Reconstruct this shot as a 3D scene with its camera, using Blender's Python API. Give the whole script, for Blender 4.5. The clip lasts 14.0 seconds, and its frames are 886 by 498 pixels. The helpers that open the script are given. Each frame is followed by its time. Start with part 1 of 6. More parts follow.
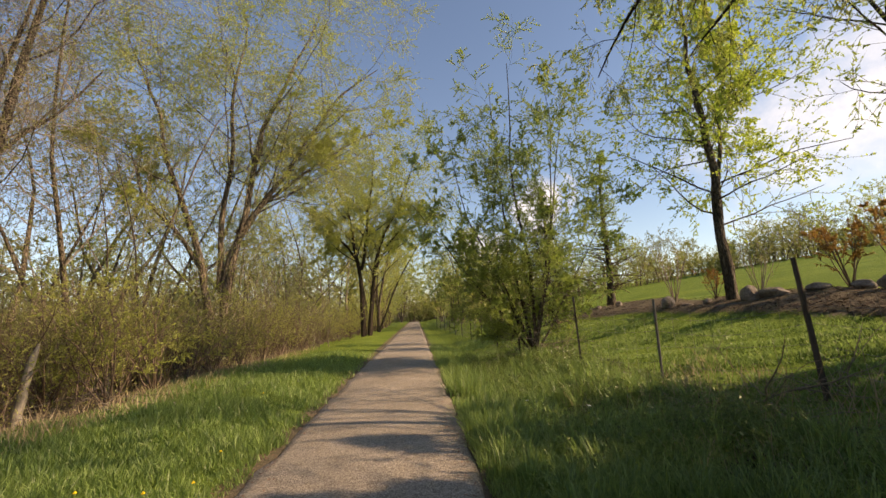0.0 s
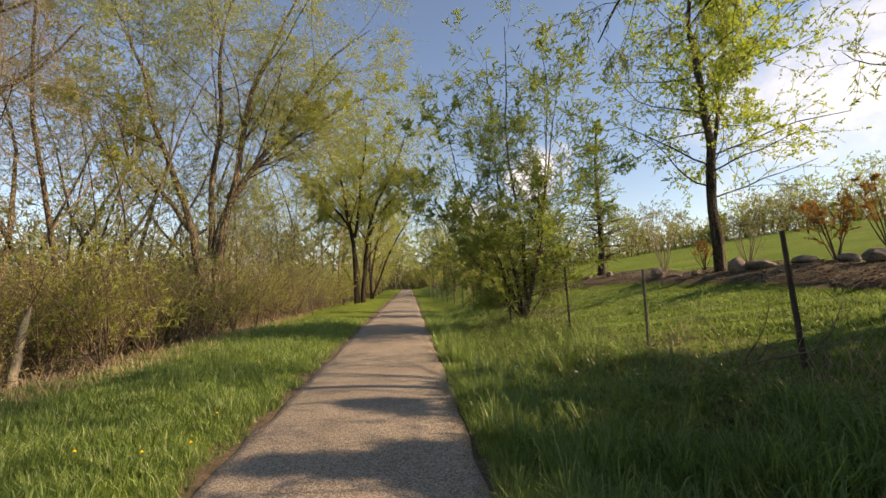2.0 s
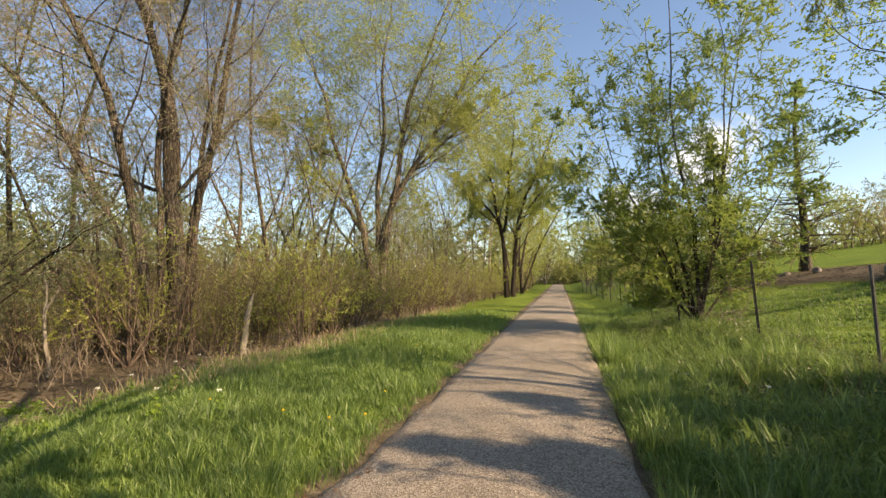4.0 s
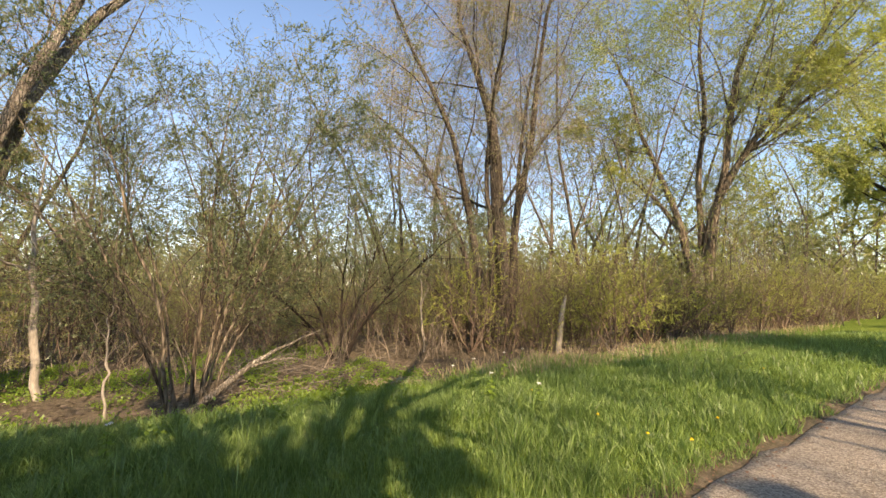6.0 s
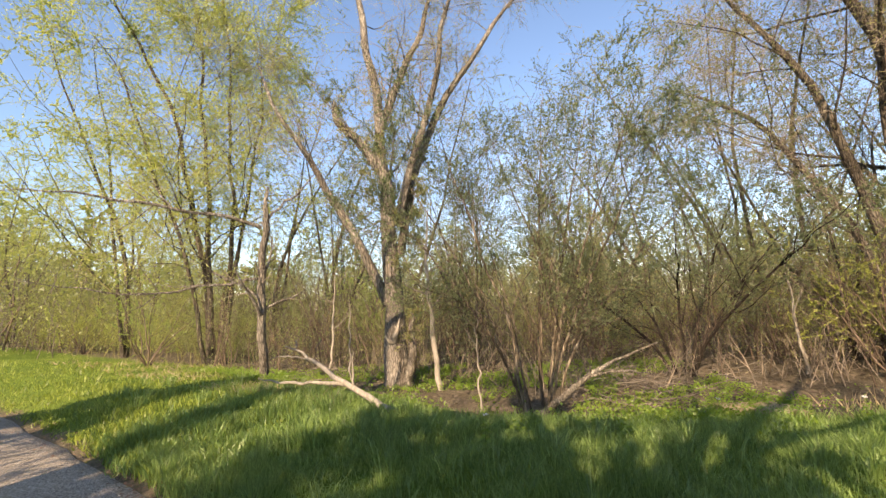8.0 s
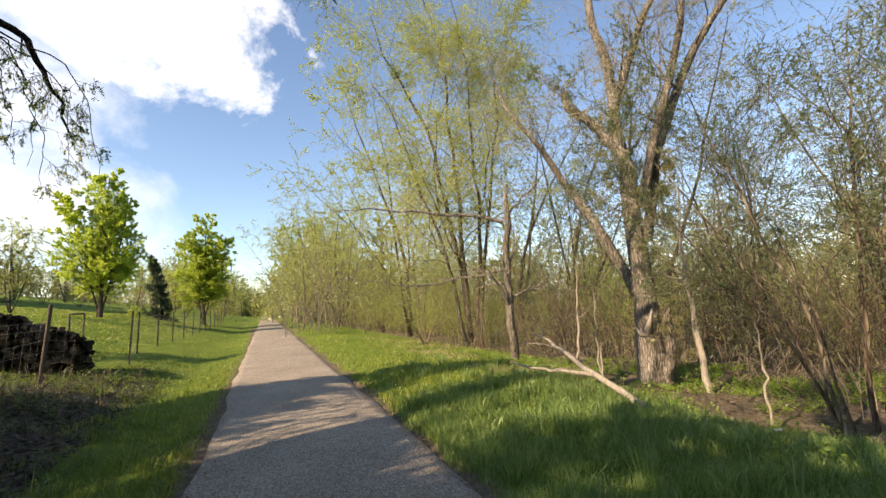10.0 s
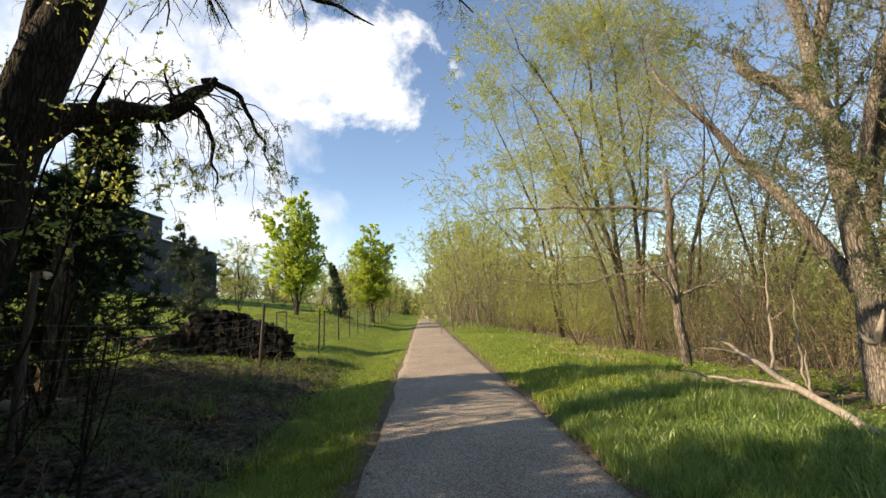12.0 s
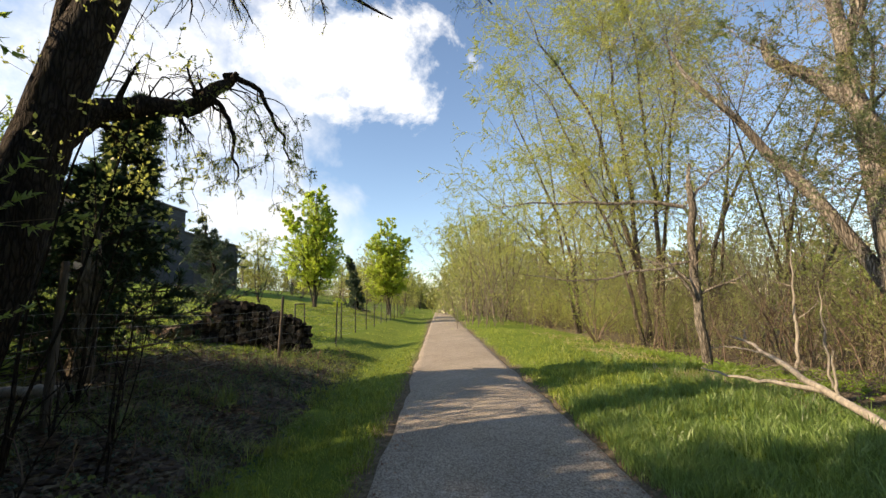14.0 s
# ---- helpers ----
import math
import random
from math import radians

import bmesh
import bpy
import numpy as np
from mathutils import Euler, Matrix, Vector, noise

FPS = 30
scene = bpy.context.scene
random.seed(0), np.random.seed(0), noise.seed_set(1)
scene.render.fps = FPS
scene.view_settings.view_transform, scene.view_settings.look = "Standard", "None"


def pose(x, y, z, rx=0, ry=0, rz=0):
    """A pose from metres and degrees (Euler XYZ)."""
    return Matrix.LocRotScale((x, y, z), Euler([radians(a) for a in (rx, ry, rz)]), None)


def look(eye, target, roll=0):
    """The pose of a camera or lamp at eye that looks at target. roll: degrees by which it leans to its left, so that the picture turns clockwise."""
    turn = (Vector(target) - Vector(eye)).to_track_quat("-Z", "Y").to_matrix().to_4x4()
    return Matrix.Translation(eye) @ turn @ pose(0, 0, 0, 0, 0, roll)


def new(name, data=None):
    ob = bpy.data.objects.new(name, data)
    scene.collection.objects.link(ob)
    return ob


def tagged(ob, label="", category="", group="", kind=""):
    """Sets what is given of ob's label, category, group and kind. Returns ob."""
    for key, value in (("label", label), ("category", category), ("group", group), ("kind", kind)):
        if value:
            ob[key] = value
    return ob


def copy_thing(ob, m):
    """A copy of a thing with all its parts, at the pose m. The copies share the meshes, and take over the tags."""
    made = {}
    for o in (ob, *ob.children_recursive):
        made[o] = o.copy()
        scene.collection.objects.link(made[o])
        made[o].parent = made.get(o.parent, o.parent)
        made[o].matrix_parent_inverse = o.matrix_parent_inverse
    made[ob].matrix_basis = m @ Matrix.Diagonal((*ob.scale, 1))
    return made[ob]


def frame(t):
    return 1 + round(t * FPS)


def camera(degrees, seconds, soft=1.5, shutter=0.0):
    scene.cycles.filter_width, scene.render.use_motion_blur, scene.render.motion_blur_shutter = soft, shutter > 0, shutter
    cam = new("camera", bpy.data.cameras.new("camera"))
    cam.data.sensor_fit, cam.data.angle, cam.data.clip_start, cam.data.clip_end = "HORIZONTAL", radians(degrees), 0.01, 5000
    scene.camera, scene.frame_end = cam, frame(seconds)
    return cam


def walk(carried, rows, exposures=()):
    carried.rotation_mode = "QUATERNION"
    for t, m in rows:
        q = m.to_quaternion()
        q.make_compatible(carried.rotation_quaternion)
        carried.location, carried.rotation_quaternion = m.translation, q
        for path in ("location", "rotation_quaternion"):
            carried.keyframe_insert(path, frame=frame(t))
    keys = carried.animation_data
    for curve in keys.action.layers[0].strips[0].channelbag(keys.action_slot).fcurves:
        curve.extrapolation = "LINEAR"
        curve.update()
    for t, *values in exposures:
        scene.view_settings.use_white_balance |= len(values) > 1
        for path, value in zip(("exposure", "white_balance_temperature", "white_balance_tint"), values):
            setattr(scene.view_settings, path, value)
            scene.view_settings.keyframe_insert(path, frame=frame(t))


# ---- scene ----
cam = camera(92.54, 14.0)
EYE = Vector((0.0, 0.0, 1.6))


def view(yaw, pitch, roll):
    """Camera pose from its heading (degrees left of +y), its tilt up and its roll."""
    a, e = radians(yaw), radians(pitch)
    way = Vector((-math.sin(a) * math.cos(e), math.cos(a) * math.cos(e), math.sin(e)))
    return look(EYE, EYE + way, roll)


WALK = (
    (0, -3.96, 8.76, -2.52),
    (0.5, -3.70, 6.56, -2.25),
    (1, -3.46, 5.26, -2.15),
    (1.5, -4.20, 4.95, -2.06),
    (2, -4.72, 4.48, -1.88),
    (2.2, -4.62, 4.25, -1.65),
    (4.3, 21.45, 4.15, -0.70),
    (4.5, 25.93, 4.14, -0.31),
    (5, 37.43, 4.63, 0.12),
    (5.5, 46.79, 4.95, 0.37),
    (6, 55.55, 5.09, 0.37),
    (6.5, 65.64, 6.12, -0.05),
    (7, 77.29, 7.48, -1.20),
    (7.5, 87.06, 7.51, -1.58),
    (8, 97.36, 7.32, -2.44),
    (8.5, 108.19, 6.69, -2.40),
    (9, 116.10, 7.03, -2.96),
    (9.2, 118.57, 6.95, -2.77),
    (11.3, 144.63, 7.52, -2.78),
    (11.5, 146.16, 7.31, -2.89),
    (12, 148.99, 7.99, -2.41),
    (12.5, 150.81, 7.98, -2.20),
    (13, 151.17, 7.60, -1.98),
    (13.5, 150.65, 7.63, -1.23),
    (14, 151.26, 7.29, -1.59),
)
walk(cam, [(t, view(y, p, r)) for t, y, p, r in WALK], [(0, 0.68, 7400, 18), (2.2, 0.73, 7400, 18), (4.4, 1.10, 6900, 13), (5.5, 1.18, 6850, 14), (6.8, 1.36, 6800, 15), (8.4, 1.36, 6750, 15), (9.5, 1.20, 6750, 14), (12, 0.99, 6750, 11), (14, 0.99, 6750, 11)])

# ---- light: low afternoon sun behind the lawn side, clear sky ----
SUN_AZ, SUN_EL = 258.0, 30.0
sun_dir = Vector((-math.sin(radians(SUN_AZ)) * math.cos(radians(SUN_EL)), math.cos(radians(SUN_AZ)) * math.cos(radians(SUN_EL)), math.sin(radians(SUN_EL))))
world = bpy.data.worlds.new("sky")
scene.world = world
world.use_nodes = True
wn = world.node_tree.nodes
sky = wn.new("ShaderNodeTexSky")
sky.sky_type, sky.sun_disc = "NISHITA", False
sky.sun_elevation, sky.sun_rotation = radians(SUN_EL), math.atan2(sun_dir.x, sun_dir.y)
sky.air_density, sky.dust_density, sky.ozone_density = 1.0, 0.3, 1.5
wn["Background"].inputs["Strength"].default_value = 0.112
world.node_tree.links.new(sky.outputs[0], wn["Background"].inputs["Color"])
sun = new("sun", bpy.data.lights.new("sun", "SUN"))
sun.data.energy, sun.data.angle, sun.data.color = 5.0, radians(0.55), (1.0, 0.775, 0.52)
sun.matrix_world = look(sun_dir * 50, (0, 0, 0))


# ---- materials ----
def nodes_of(name, rough=0.9, spec=0.2):
    mat = bpy.data.materials.new(name)
    mat.use_nodes = True
    b = mat.node_tree.nodes["Principled BSDF"]
    b.inputs["Roughness"].default_value = rough
    b.inputs["Specular IOR Level"].default_value = spec
    return mat, mat.node_tree.nodes, mat.node_tree.links, b


def coords(n, l, scale):
    tc, mp = n.new("ShaderNodeTexCoord"), n.new("ShaderNodeMapping")
    mp.inputs["Scale"].default_value = scale if isinstance(scale, tuple) else (scale,) * 3
    l.new(tc.outputs["Object"], mp.inputs["Vector"])
    return mp.outputs["Vector"]


def noise_tex(n, l, vec, scale, detail=4.0, rough=0.6):
    t = n.new("ShaderNodeTexNoise")
    t.inputs["Scale"].default_value, t.inputs["Detail"].default_value, t.inputs["Roughness"].default_value = scale, detail, rough
    l.new(vec, t.inputs["Vector"])
    return t.outputs["Fac"]


def ramp(n, l, fac, stops):
    r = n.new("ShaderNodeValToRGB")
    e = r.color_ramp.elements
    while len(e) < len(stops):
        e.new(0.5)
    for k, (p, c) in enumerate(stops):
        e[k].position, e[k].color = p, (*c, 1)
    l.new(fac, r.inputs["Fac"])
    return r.outputs["Color"]


def mix(n, l, fac, a, b, mode="MIX"):
    m = n.new("ShaderNodeMix")
    m.data_type, m.blend_type = "RGBA", mode
    for sock, v in ((m.inputs[0], fac), (m.inputs[6], a), (m.inputs[7], b)):
        if isinstance(v, (int, float)):
            sock.default_value = v
        elif isinstance(v, tuple):
            sock.default_value = (*v, 1)
        else:
            l.new(v, sock)
    return m.outputs[2]


def bump(n, l, b, height, strength, dist):
    u = n.new("ShaderNodeBump")
    u.inputs["Strength"].default_value, u.inputs["Distance"].default_value = strength, dist
    l.new(height, u.inputs["Height"])
    l.new(u.outputs["Normal"], b.inputs["Normal"])


def surface(name, colours, scale, fine, rough=0.9, spec=0.2, relief=0.5, dist=0.02, stretch=(1, 1, 1), cracks=0.0):
    """A matt natural surface: blotches between the colours, fine grain, relief."""
    mat, n, l, b = nodes_of(name, rough, spec)
    v = coords(n, l, stretch)
    big = noise_tex(n, l, v, scale, 3)
    small = noise_tex(n, l, v, fine, 6, 0.7)
    k = len(colours) - 1
    base = ramp(n, l, big, [(0.3 + 0.4 * i / max(k, 1), c) for i, c in enumerate(colours)])
    grain = ramp(n, l, small, [(0.25, (0.45,) * 3), (0.75, (1.35,) * 3)])
    colour = mix(n, l, 1.0, base, grain, "MULTIPLY")
    if cracks:
        vor = n.new("ShaderNodeTexVoronoi")
        vor.feature = "DISTANCE_TO_EDGE"
        vor.inputs["Scale"].default_value = cracks
        warp = n.new("ShaderNodeVectorMath")
        warp.operation = "MULTIPLY_ADD"
        warp.inputs[1].default_value = (0.12, 0.12, 0.12)
        tex = n.new("ShaderNodeTexNoise")
        tex.inputs["Scale"].default_value = 9
        l.new(v, tex.inputs["Vector"])
        l.new(tex.outputs["Color"], warp.inputs[0])
        l.new(v, warp.inputs[2])
        l.new(warp.outputs[0], vor.inputs["Vector"])
        ridge = ramp(n, l, vor.outputs["Distance"], [(0.0, (0.5, 0.5, 0.5)), (0.22, (1.2, 1.2, 1.2))])
        colour = mix(n, l, 1.0, colour, ridge, "MULTIPLY")
        add = n.new("ShaderNodeMath")
        l.new(ridge, add.inputs[0])
        l.new(small, add.inputs[1])
        small = add.outputs[0]
    l.new(colour, b.inputs["Base Color"])
    bump(n, l, b, small, relief, dist)
    return mat


def leafy(name, dark, light, through_light, share=0.45):
    """Leaves and grass: coloured leaf by leaf, part of the light passes through."""
    mat = bpy.data.materials.new(name)
    mat.use_nodes = True
    n, l = mat.node_tree.nodes, mat.node_tree.links
    n.remove(n["Principled BSDF"])
    geo = n.new("ShaderNodeNewGeometry")
    col = ramp(n, l, geo.outputs["Random Per Island"], [(0.0, dark), (0.55, tuple((a + c) / 2 for a, c in zip(dark, light))), (1.0, light)])
    thr = mix(n, l, 0.6, col, through_light)
    d, t, g, m, m2 = (n.new("ShaderNode" + k) for k in ("BsdfDiffuse", "BsdfTranslucent", "BsdfGlossy", "MixShader", "MixShader"))
    g.inputs["Roughness"].default_value = 0.45
    g.inputs["Color"].default_value = (0.6, 0.6, 0.6, 1)
    m.inputs[0].default_value, m2.inputs[0].default_value = share, 0.05
    l.new(col, d.inputs["Color"])
    l.new(thr, t.inputs["Color"])
    l.new(d.outputs[0], m.inputs[1])
    l.new(t.outputs[0], m.inputs[2])
    l.new(m.outputs[0], m2.inputs[1])
    l.new(g.outputs[0], m2.inputs[2])
    l.new(m2.outputs[0], n["Material Output"].inputs["Surface"])
    return mat


BARK = surface("bark_grey_brown", ((0.065, 0.054, 0.041), (0.125, 0.105, 0.08), (0.21, 0.18, 0.14)), 2.5, 18, 0.95, 0.1, 1.0, 0.05, (1, 1, 0.2), 18)
BARK_TAN = surface("bark_tan", ((0.10, 0.08, 0.058), (0.19, 0.155, 0.112), (0.30, 0.25, 0.185)), 2.4, 16, 0.95, 0.1, 1.0, 0.05, (1, 1, 0.22), 11)
BARK_DARK = surface("bark_dark", ((0.035, 0.028, 0.022), (0.075, 0.06, 0.047)), 2, 30, 0.95, 0.1, 1.0, 0.04, (1, 1, 0.2), 26)
BARK_PALE = surface("bark_pale", ((0.14, 0.12, 0.097), (0.25, 0.22, 0.18), (0.38, 0.345, 0.29)), 2.2, 22, 0.95, 0.1, 1.0, 0.04, (1, 1, 0.2), 22)
BARK_DEAD = surface("bark_bleached", ((0.24, 0.213, 0.175), (0.38, 0.345, 0.29)), 2, 20, 0.9, 0.1, 0.6, 0.02, (1, 1, 0.3))
TWIG = surface("twig_brown", ((0.10, 0.073, 0.055), (0.21, 0.16, 0.12)), 3, 30, 0.9, 0.1, 0.3, 0.01)
TWIG_TAN = surface("twig_tan", ((0.20, 0.163, 0.125), (0.35, 0.295, 0.23)), 3, 30, 0.9, 0.1, 0.3, 0.01)
TWIG_GREY = surface("twig_grey", ((0.11, 0.092, 0.075), (0.26, 0.225, 0.185)), 3, 30, 0.9, 0.1, 0.3, 0.01)
TWIG_OLIVE = surface("twig_olive", ((0.15, 0.14, 0.06), (0.26, 0.23, 0.10)), 3, 30, 0.9, 0.1, 0.3, 0.01)
LEAF_LIME = leafy("leaves_lime", (0.29, 0.33, 0.07), (0.45, 0.48, 0.12), (0.56, 0.62, 0.14), 0.55)
LEAF_YELLOW = leafy("leaves_yellow_green", (0.25, 0.33, 0.04), (0.43, 0.51, 0.08), (0.56, 0.68, 0.09), 0.6)
LEAF_FRESH = leafy("leaves_fresh_green", (0.19, 0.26, 0.06), (0.36, 0.43, 0.12), (0.44, 0.56, 0.10), 0.55)
LEAF_GREY = leafy("leaves_grey_green", (0.085, 0.115, 0.05), (0.23, 0.275, 0.125), (0.29, 0.36, 0.14), 0.5)
LEAF_OLIVE = leafy("leaves_olive", (0.15, 0.165, 0.05), (0.31, 0.32, 0.10), (0.40, 0.42, 0.10), 0.5)
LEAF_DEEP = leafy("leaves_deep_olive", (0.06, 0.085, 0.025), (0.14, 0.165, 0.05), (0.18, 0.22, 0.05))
LEAF_MAPLE = leafy("leaves_maple", (0.36, 0.45, 0.05), (0.54, 0.62, 0.10), (0.66, 0.78, 0.10), 0.62)
LEAF_ORANGE = leafy("leaves_orange", (0.20, 0.10, 0.025), (0.38, 0.23, 0.06), (0.42, 0.25, 0.06))
LEAF_SAGE = leafy("leaves_sage", (0.16, 0.18, 0.065), (0.33, 0.36, 0.13), (0.42, 0.47, 0.14), 0.5)
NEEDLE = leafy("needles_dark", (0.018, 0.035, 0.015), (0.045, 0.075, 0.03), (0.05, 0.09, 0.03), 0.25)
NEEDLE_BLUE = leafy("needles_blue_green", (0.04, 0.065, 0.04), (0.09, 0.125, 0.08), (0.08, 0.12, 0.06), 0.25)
GRASS = leafy("grass_blades", (0.042, 0.088, 0.02), (0.32, 0.44, 0.125), (0.38, 0.53, 0.13), 0.45)
GRASS_LIGHT = leafy("grass_blades_light", (0.05, 0.09, 0.012), (0.36, 0.42, 0.07), (0.40, 0.48, 0.07), 0.4)
GRASS_DRY = leafy("grass_dry", (0.30, 0.23, 0.13), (0.52, 0.43, 0.27), (0.45, 0.36, 0.2), 0.3)
# dull weed green, darkened so that its colour carries shade
WEED_SHADE = leafy("weed_leaves_shade", (0.06, 0.09, 0.03), (0.19, 0.24, 0.075), (0.24, 0.32, 0.07))
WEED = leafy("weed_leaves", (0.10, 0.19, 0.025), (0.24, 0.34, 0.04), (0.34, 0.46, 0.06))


# ---- plan: the trail bends beside the camera, fitted to the camera's view ----
BEND = 0.53          # x per y of the stretch behind the bend
MID = -0.60          # the trail's middle at the bend
HALF = 1.19          # half its width
NORM = 1 / math.sqrt(1 + BEND * BEND)


def smooth(a, b, v):
    k = np.clip((v - a) / (b - a), 0.0, 1.0)
    return k * k * (3 - 2 * k)


def middle(y):
    """x of the trail's middle at y, rounded at the bend."""
    y = np.asarray(y, float)
    r = 1.2
    soft = np.where(y > r, 0.0, np.where(y < -r, y, -((r - y) ** 2) / (4 * r)))
    return MID + BEND * soft


def across(x, y):
    """Distance from the trail's middle, positive on the lawn side."""
    y = np.asarray(y, float)
    return (np.asarray(x, float) - middle(y)) * (1 + (NORM - 1) * smooth(0, 3, -y))


def wav(x, y, f, seed):
    return np.sin(x * f + seed) * np.cos(y * f * 0.83 + seed * 1.7) + 0.5 * np.sin((x + y) * f * 1.9 + seed * 2.3)


def bed_mask(o, y):
    """The mulch bed under the lawn trees."""
    low = 8.5 + 0.5 * np.sin(y * 0.5) + 1.0 * np.exp(-((y - 10.0) / 2.5) ** 2)
    return smooth(0, 0.5, o - low) * smooth(0, 0.6, 11.9 - 0.25 * np.sin(y * 0.9) - o) * smooth(3.0, 4.0, y) * smooth(0, 1, 23.5 - y)


def height(x, y):
    x, y = np.asarray(x, float), np.asarray(y, float)
    o = across(x, y)
    # lawn side: shallow ditch, then a lawn that rises to a crest
    e = np.clip(o, 0, None)
    up = -0.10 * np.exp(-((e - 2.4) / 0.8) ** 2) + 0.28 * smooth(2.6, 4.6, e) + 0.215 * np.clip(e - 4.8, 0, 6.4) + 0.14 * np.clip(e - 11.2, 0, 33) + 0.03 * np.clip(e - 44, 0, 60)
    # wood side: low grassy shoulder, then the wood floor, deepest beside the bend
    w = np.clip(-o, 0, None)
    hollow = np.exp(-((y + 1.0) / 7.0) ** 2)
    down = 0.10 * np.exp(-((w - 3.0) / 1.3) ** 2) - (0.25 + 0.35 * hollow) * smooth(4.6 - 0.6 * hollow, 8.5, w) - 0.3 * smooth(20, 60, w)
    z = np.where(o > 0, up, down)
    z = z + 0.16 * bed_mask(o, y)
    rough = 0.035 * smooth(1.3, 2.5, abs(o)) * (wav(x, y, 0.9, 1.0) + 0.6 * wav(x, y, 2.3, 4.0))
    return z + rough


def ground_z(x, y):
    return float(height(np.array([x]), np.array([y]))[0])


def polar(az, d):
    return -math.sin(radians(az)) * d, math.cos(radians(az)) * d


# ---- mesh helpers ----
def mesh_np(name, verts, faces, mat, smooth_it=True, mat_ids=None):
    """A mesh from arrays: verts (n, 3), faces a list of (m, 3) or (m, 4) arrays."""
    me = bpy.data.meshes.new(name)
    verts = np.asarray(verts, np.float32).reshape(-1, 3)
    faces = [np.asarray(f, np.int32) for f in faces if len(f)]
    loops = np.concatenate([f.ravel() for f in faces])
    sizes = np.concatenate([np.full(len(f), f.shape[1], np.int32) for f in faces])
    me.vertices.add(len(verts))
    me.vertices.foreach_set("co", verts.ravel())
    me.loops.add(len(loops))
    me.loops.foreach_set("vertex_index", loops)
    me.polygons.add(len(sizes))
    starts = np.concatenate([[0], np.cumsum(sizes)[:-1]]).astype(np.int32)
    me.polygons.foreach_set("loop_start", starts)
    if smooth_it:
        me.polygons.foreach_set("use_smooth", np.ones(len(sizes), bool))
    for m in (mat if isinstance(mat, (list, tuple)) else [mat]):
        me.materials.append(m)
    if mat_ids is not None:
        me.polygons.foreach_set("material_index", np.asarray(mat_ids, np.int32))
    me.update(calc_edges=True)
    return me


def part_of(name, me, parent, label=""):
    ob = new(name, me)
    ob.parent = parent
    if label:
        ob["label"] = label
    return ob


def part(name, bm, material, parent, label=""):
    me = bpy.data.meshes.new(name)
    bm.to_mesh(me)
    bm.free()
    me.materials.append(material)
    return part_of(name, me, parent, label)


def root(name, x, y, z, label, category, group="", rz=0.0, kind=""):
    ob = new(name)
    ob.empty_display_size = 0.1
    ob.location, ob.rotation_euler = (x, y, z), (0, 0, rz)
    return tagged(ob, label, category, group, kind)


def unit(v):
    return v / np.maximum(np.linalg.norm(v, axis=-1, keepdims=True), 1e-9)


def tubes(pts, rad, sides):
    """Tapering tubes along pts (n, k, 3) with radii (n, k)."""
    n, k, _ = pts.shape
    t = np.gradient(pts, axis=1)
    t = unit(t)
    ref = np.where(abs(t[..., 2:3]) > 0.8, np.array([1.0, 0, 0]), np.array([0, 0, 1.0]))
    ref = np.repeat(ref[:, :1], k, axis=1)
    u = unit(np.cross(t, ref))
    v = np.cross(t, u)
    a = np.arange(sides) * 2 * math.pi / sides
    ring = u[:, :, None, :] * np.cos(a)[None, None, :, None] + v[:, :, None, :] * np.sin(a)[None, None, :, None]
    verts = pts[:, :, None, :] + ring * rad[:, :, None, None]
    idx = np.arange(n * k * sides).reshape(n, k, sides)
    nxt = np.roll(idx, -1, axis=2)
    quads = np.stack([idx[:, :-1], nxt[:, :-1], nxt[:, 1:], idx[:, 1:]], -1).reshape(-1, 4)
    return verts.reshape(-1, 3), quads


def joined(pieces):
    vs, fs, base = [], [], 0
    for v, f in pieces:
        vs.append(v)
        fs.append(f + base)
        base += len(v)
    return np.concatenate(vs), fs


def grow(rng, p, d, length, r, k, gnarl, lift, tip=0.25):
    """Branches from p along d: returns points (n, k+1, 3) and radii."""
    n = len(p)
    pts, d = [p], unit(d)
    step = (length / k)[:, None]
    for _ in range(k):
        d = unit(d + rng.normal(0, gnarl, (n, 3)) + np.array([0, 0, lift]))
        pts.append(pts[-1] + d * step)
    s = np.linspace(0, 1, k + 1)
    return np.stack(pts, 1), r[:, None] * (1 - (1 - tip) * s)[None]


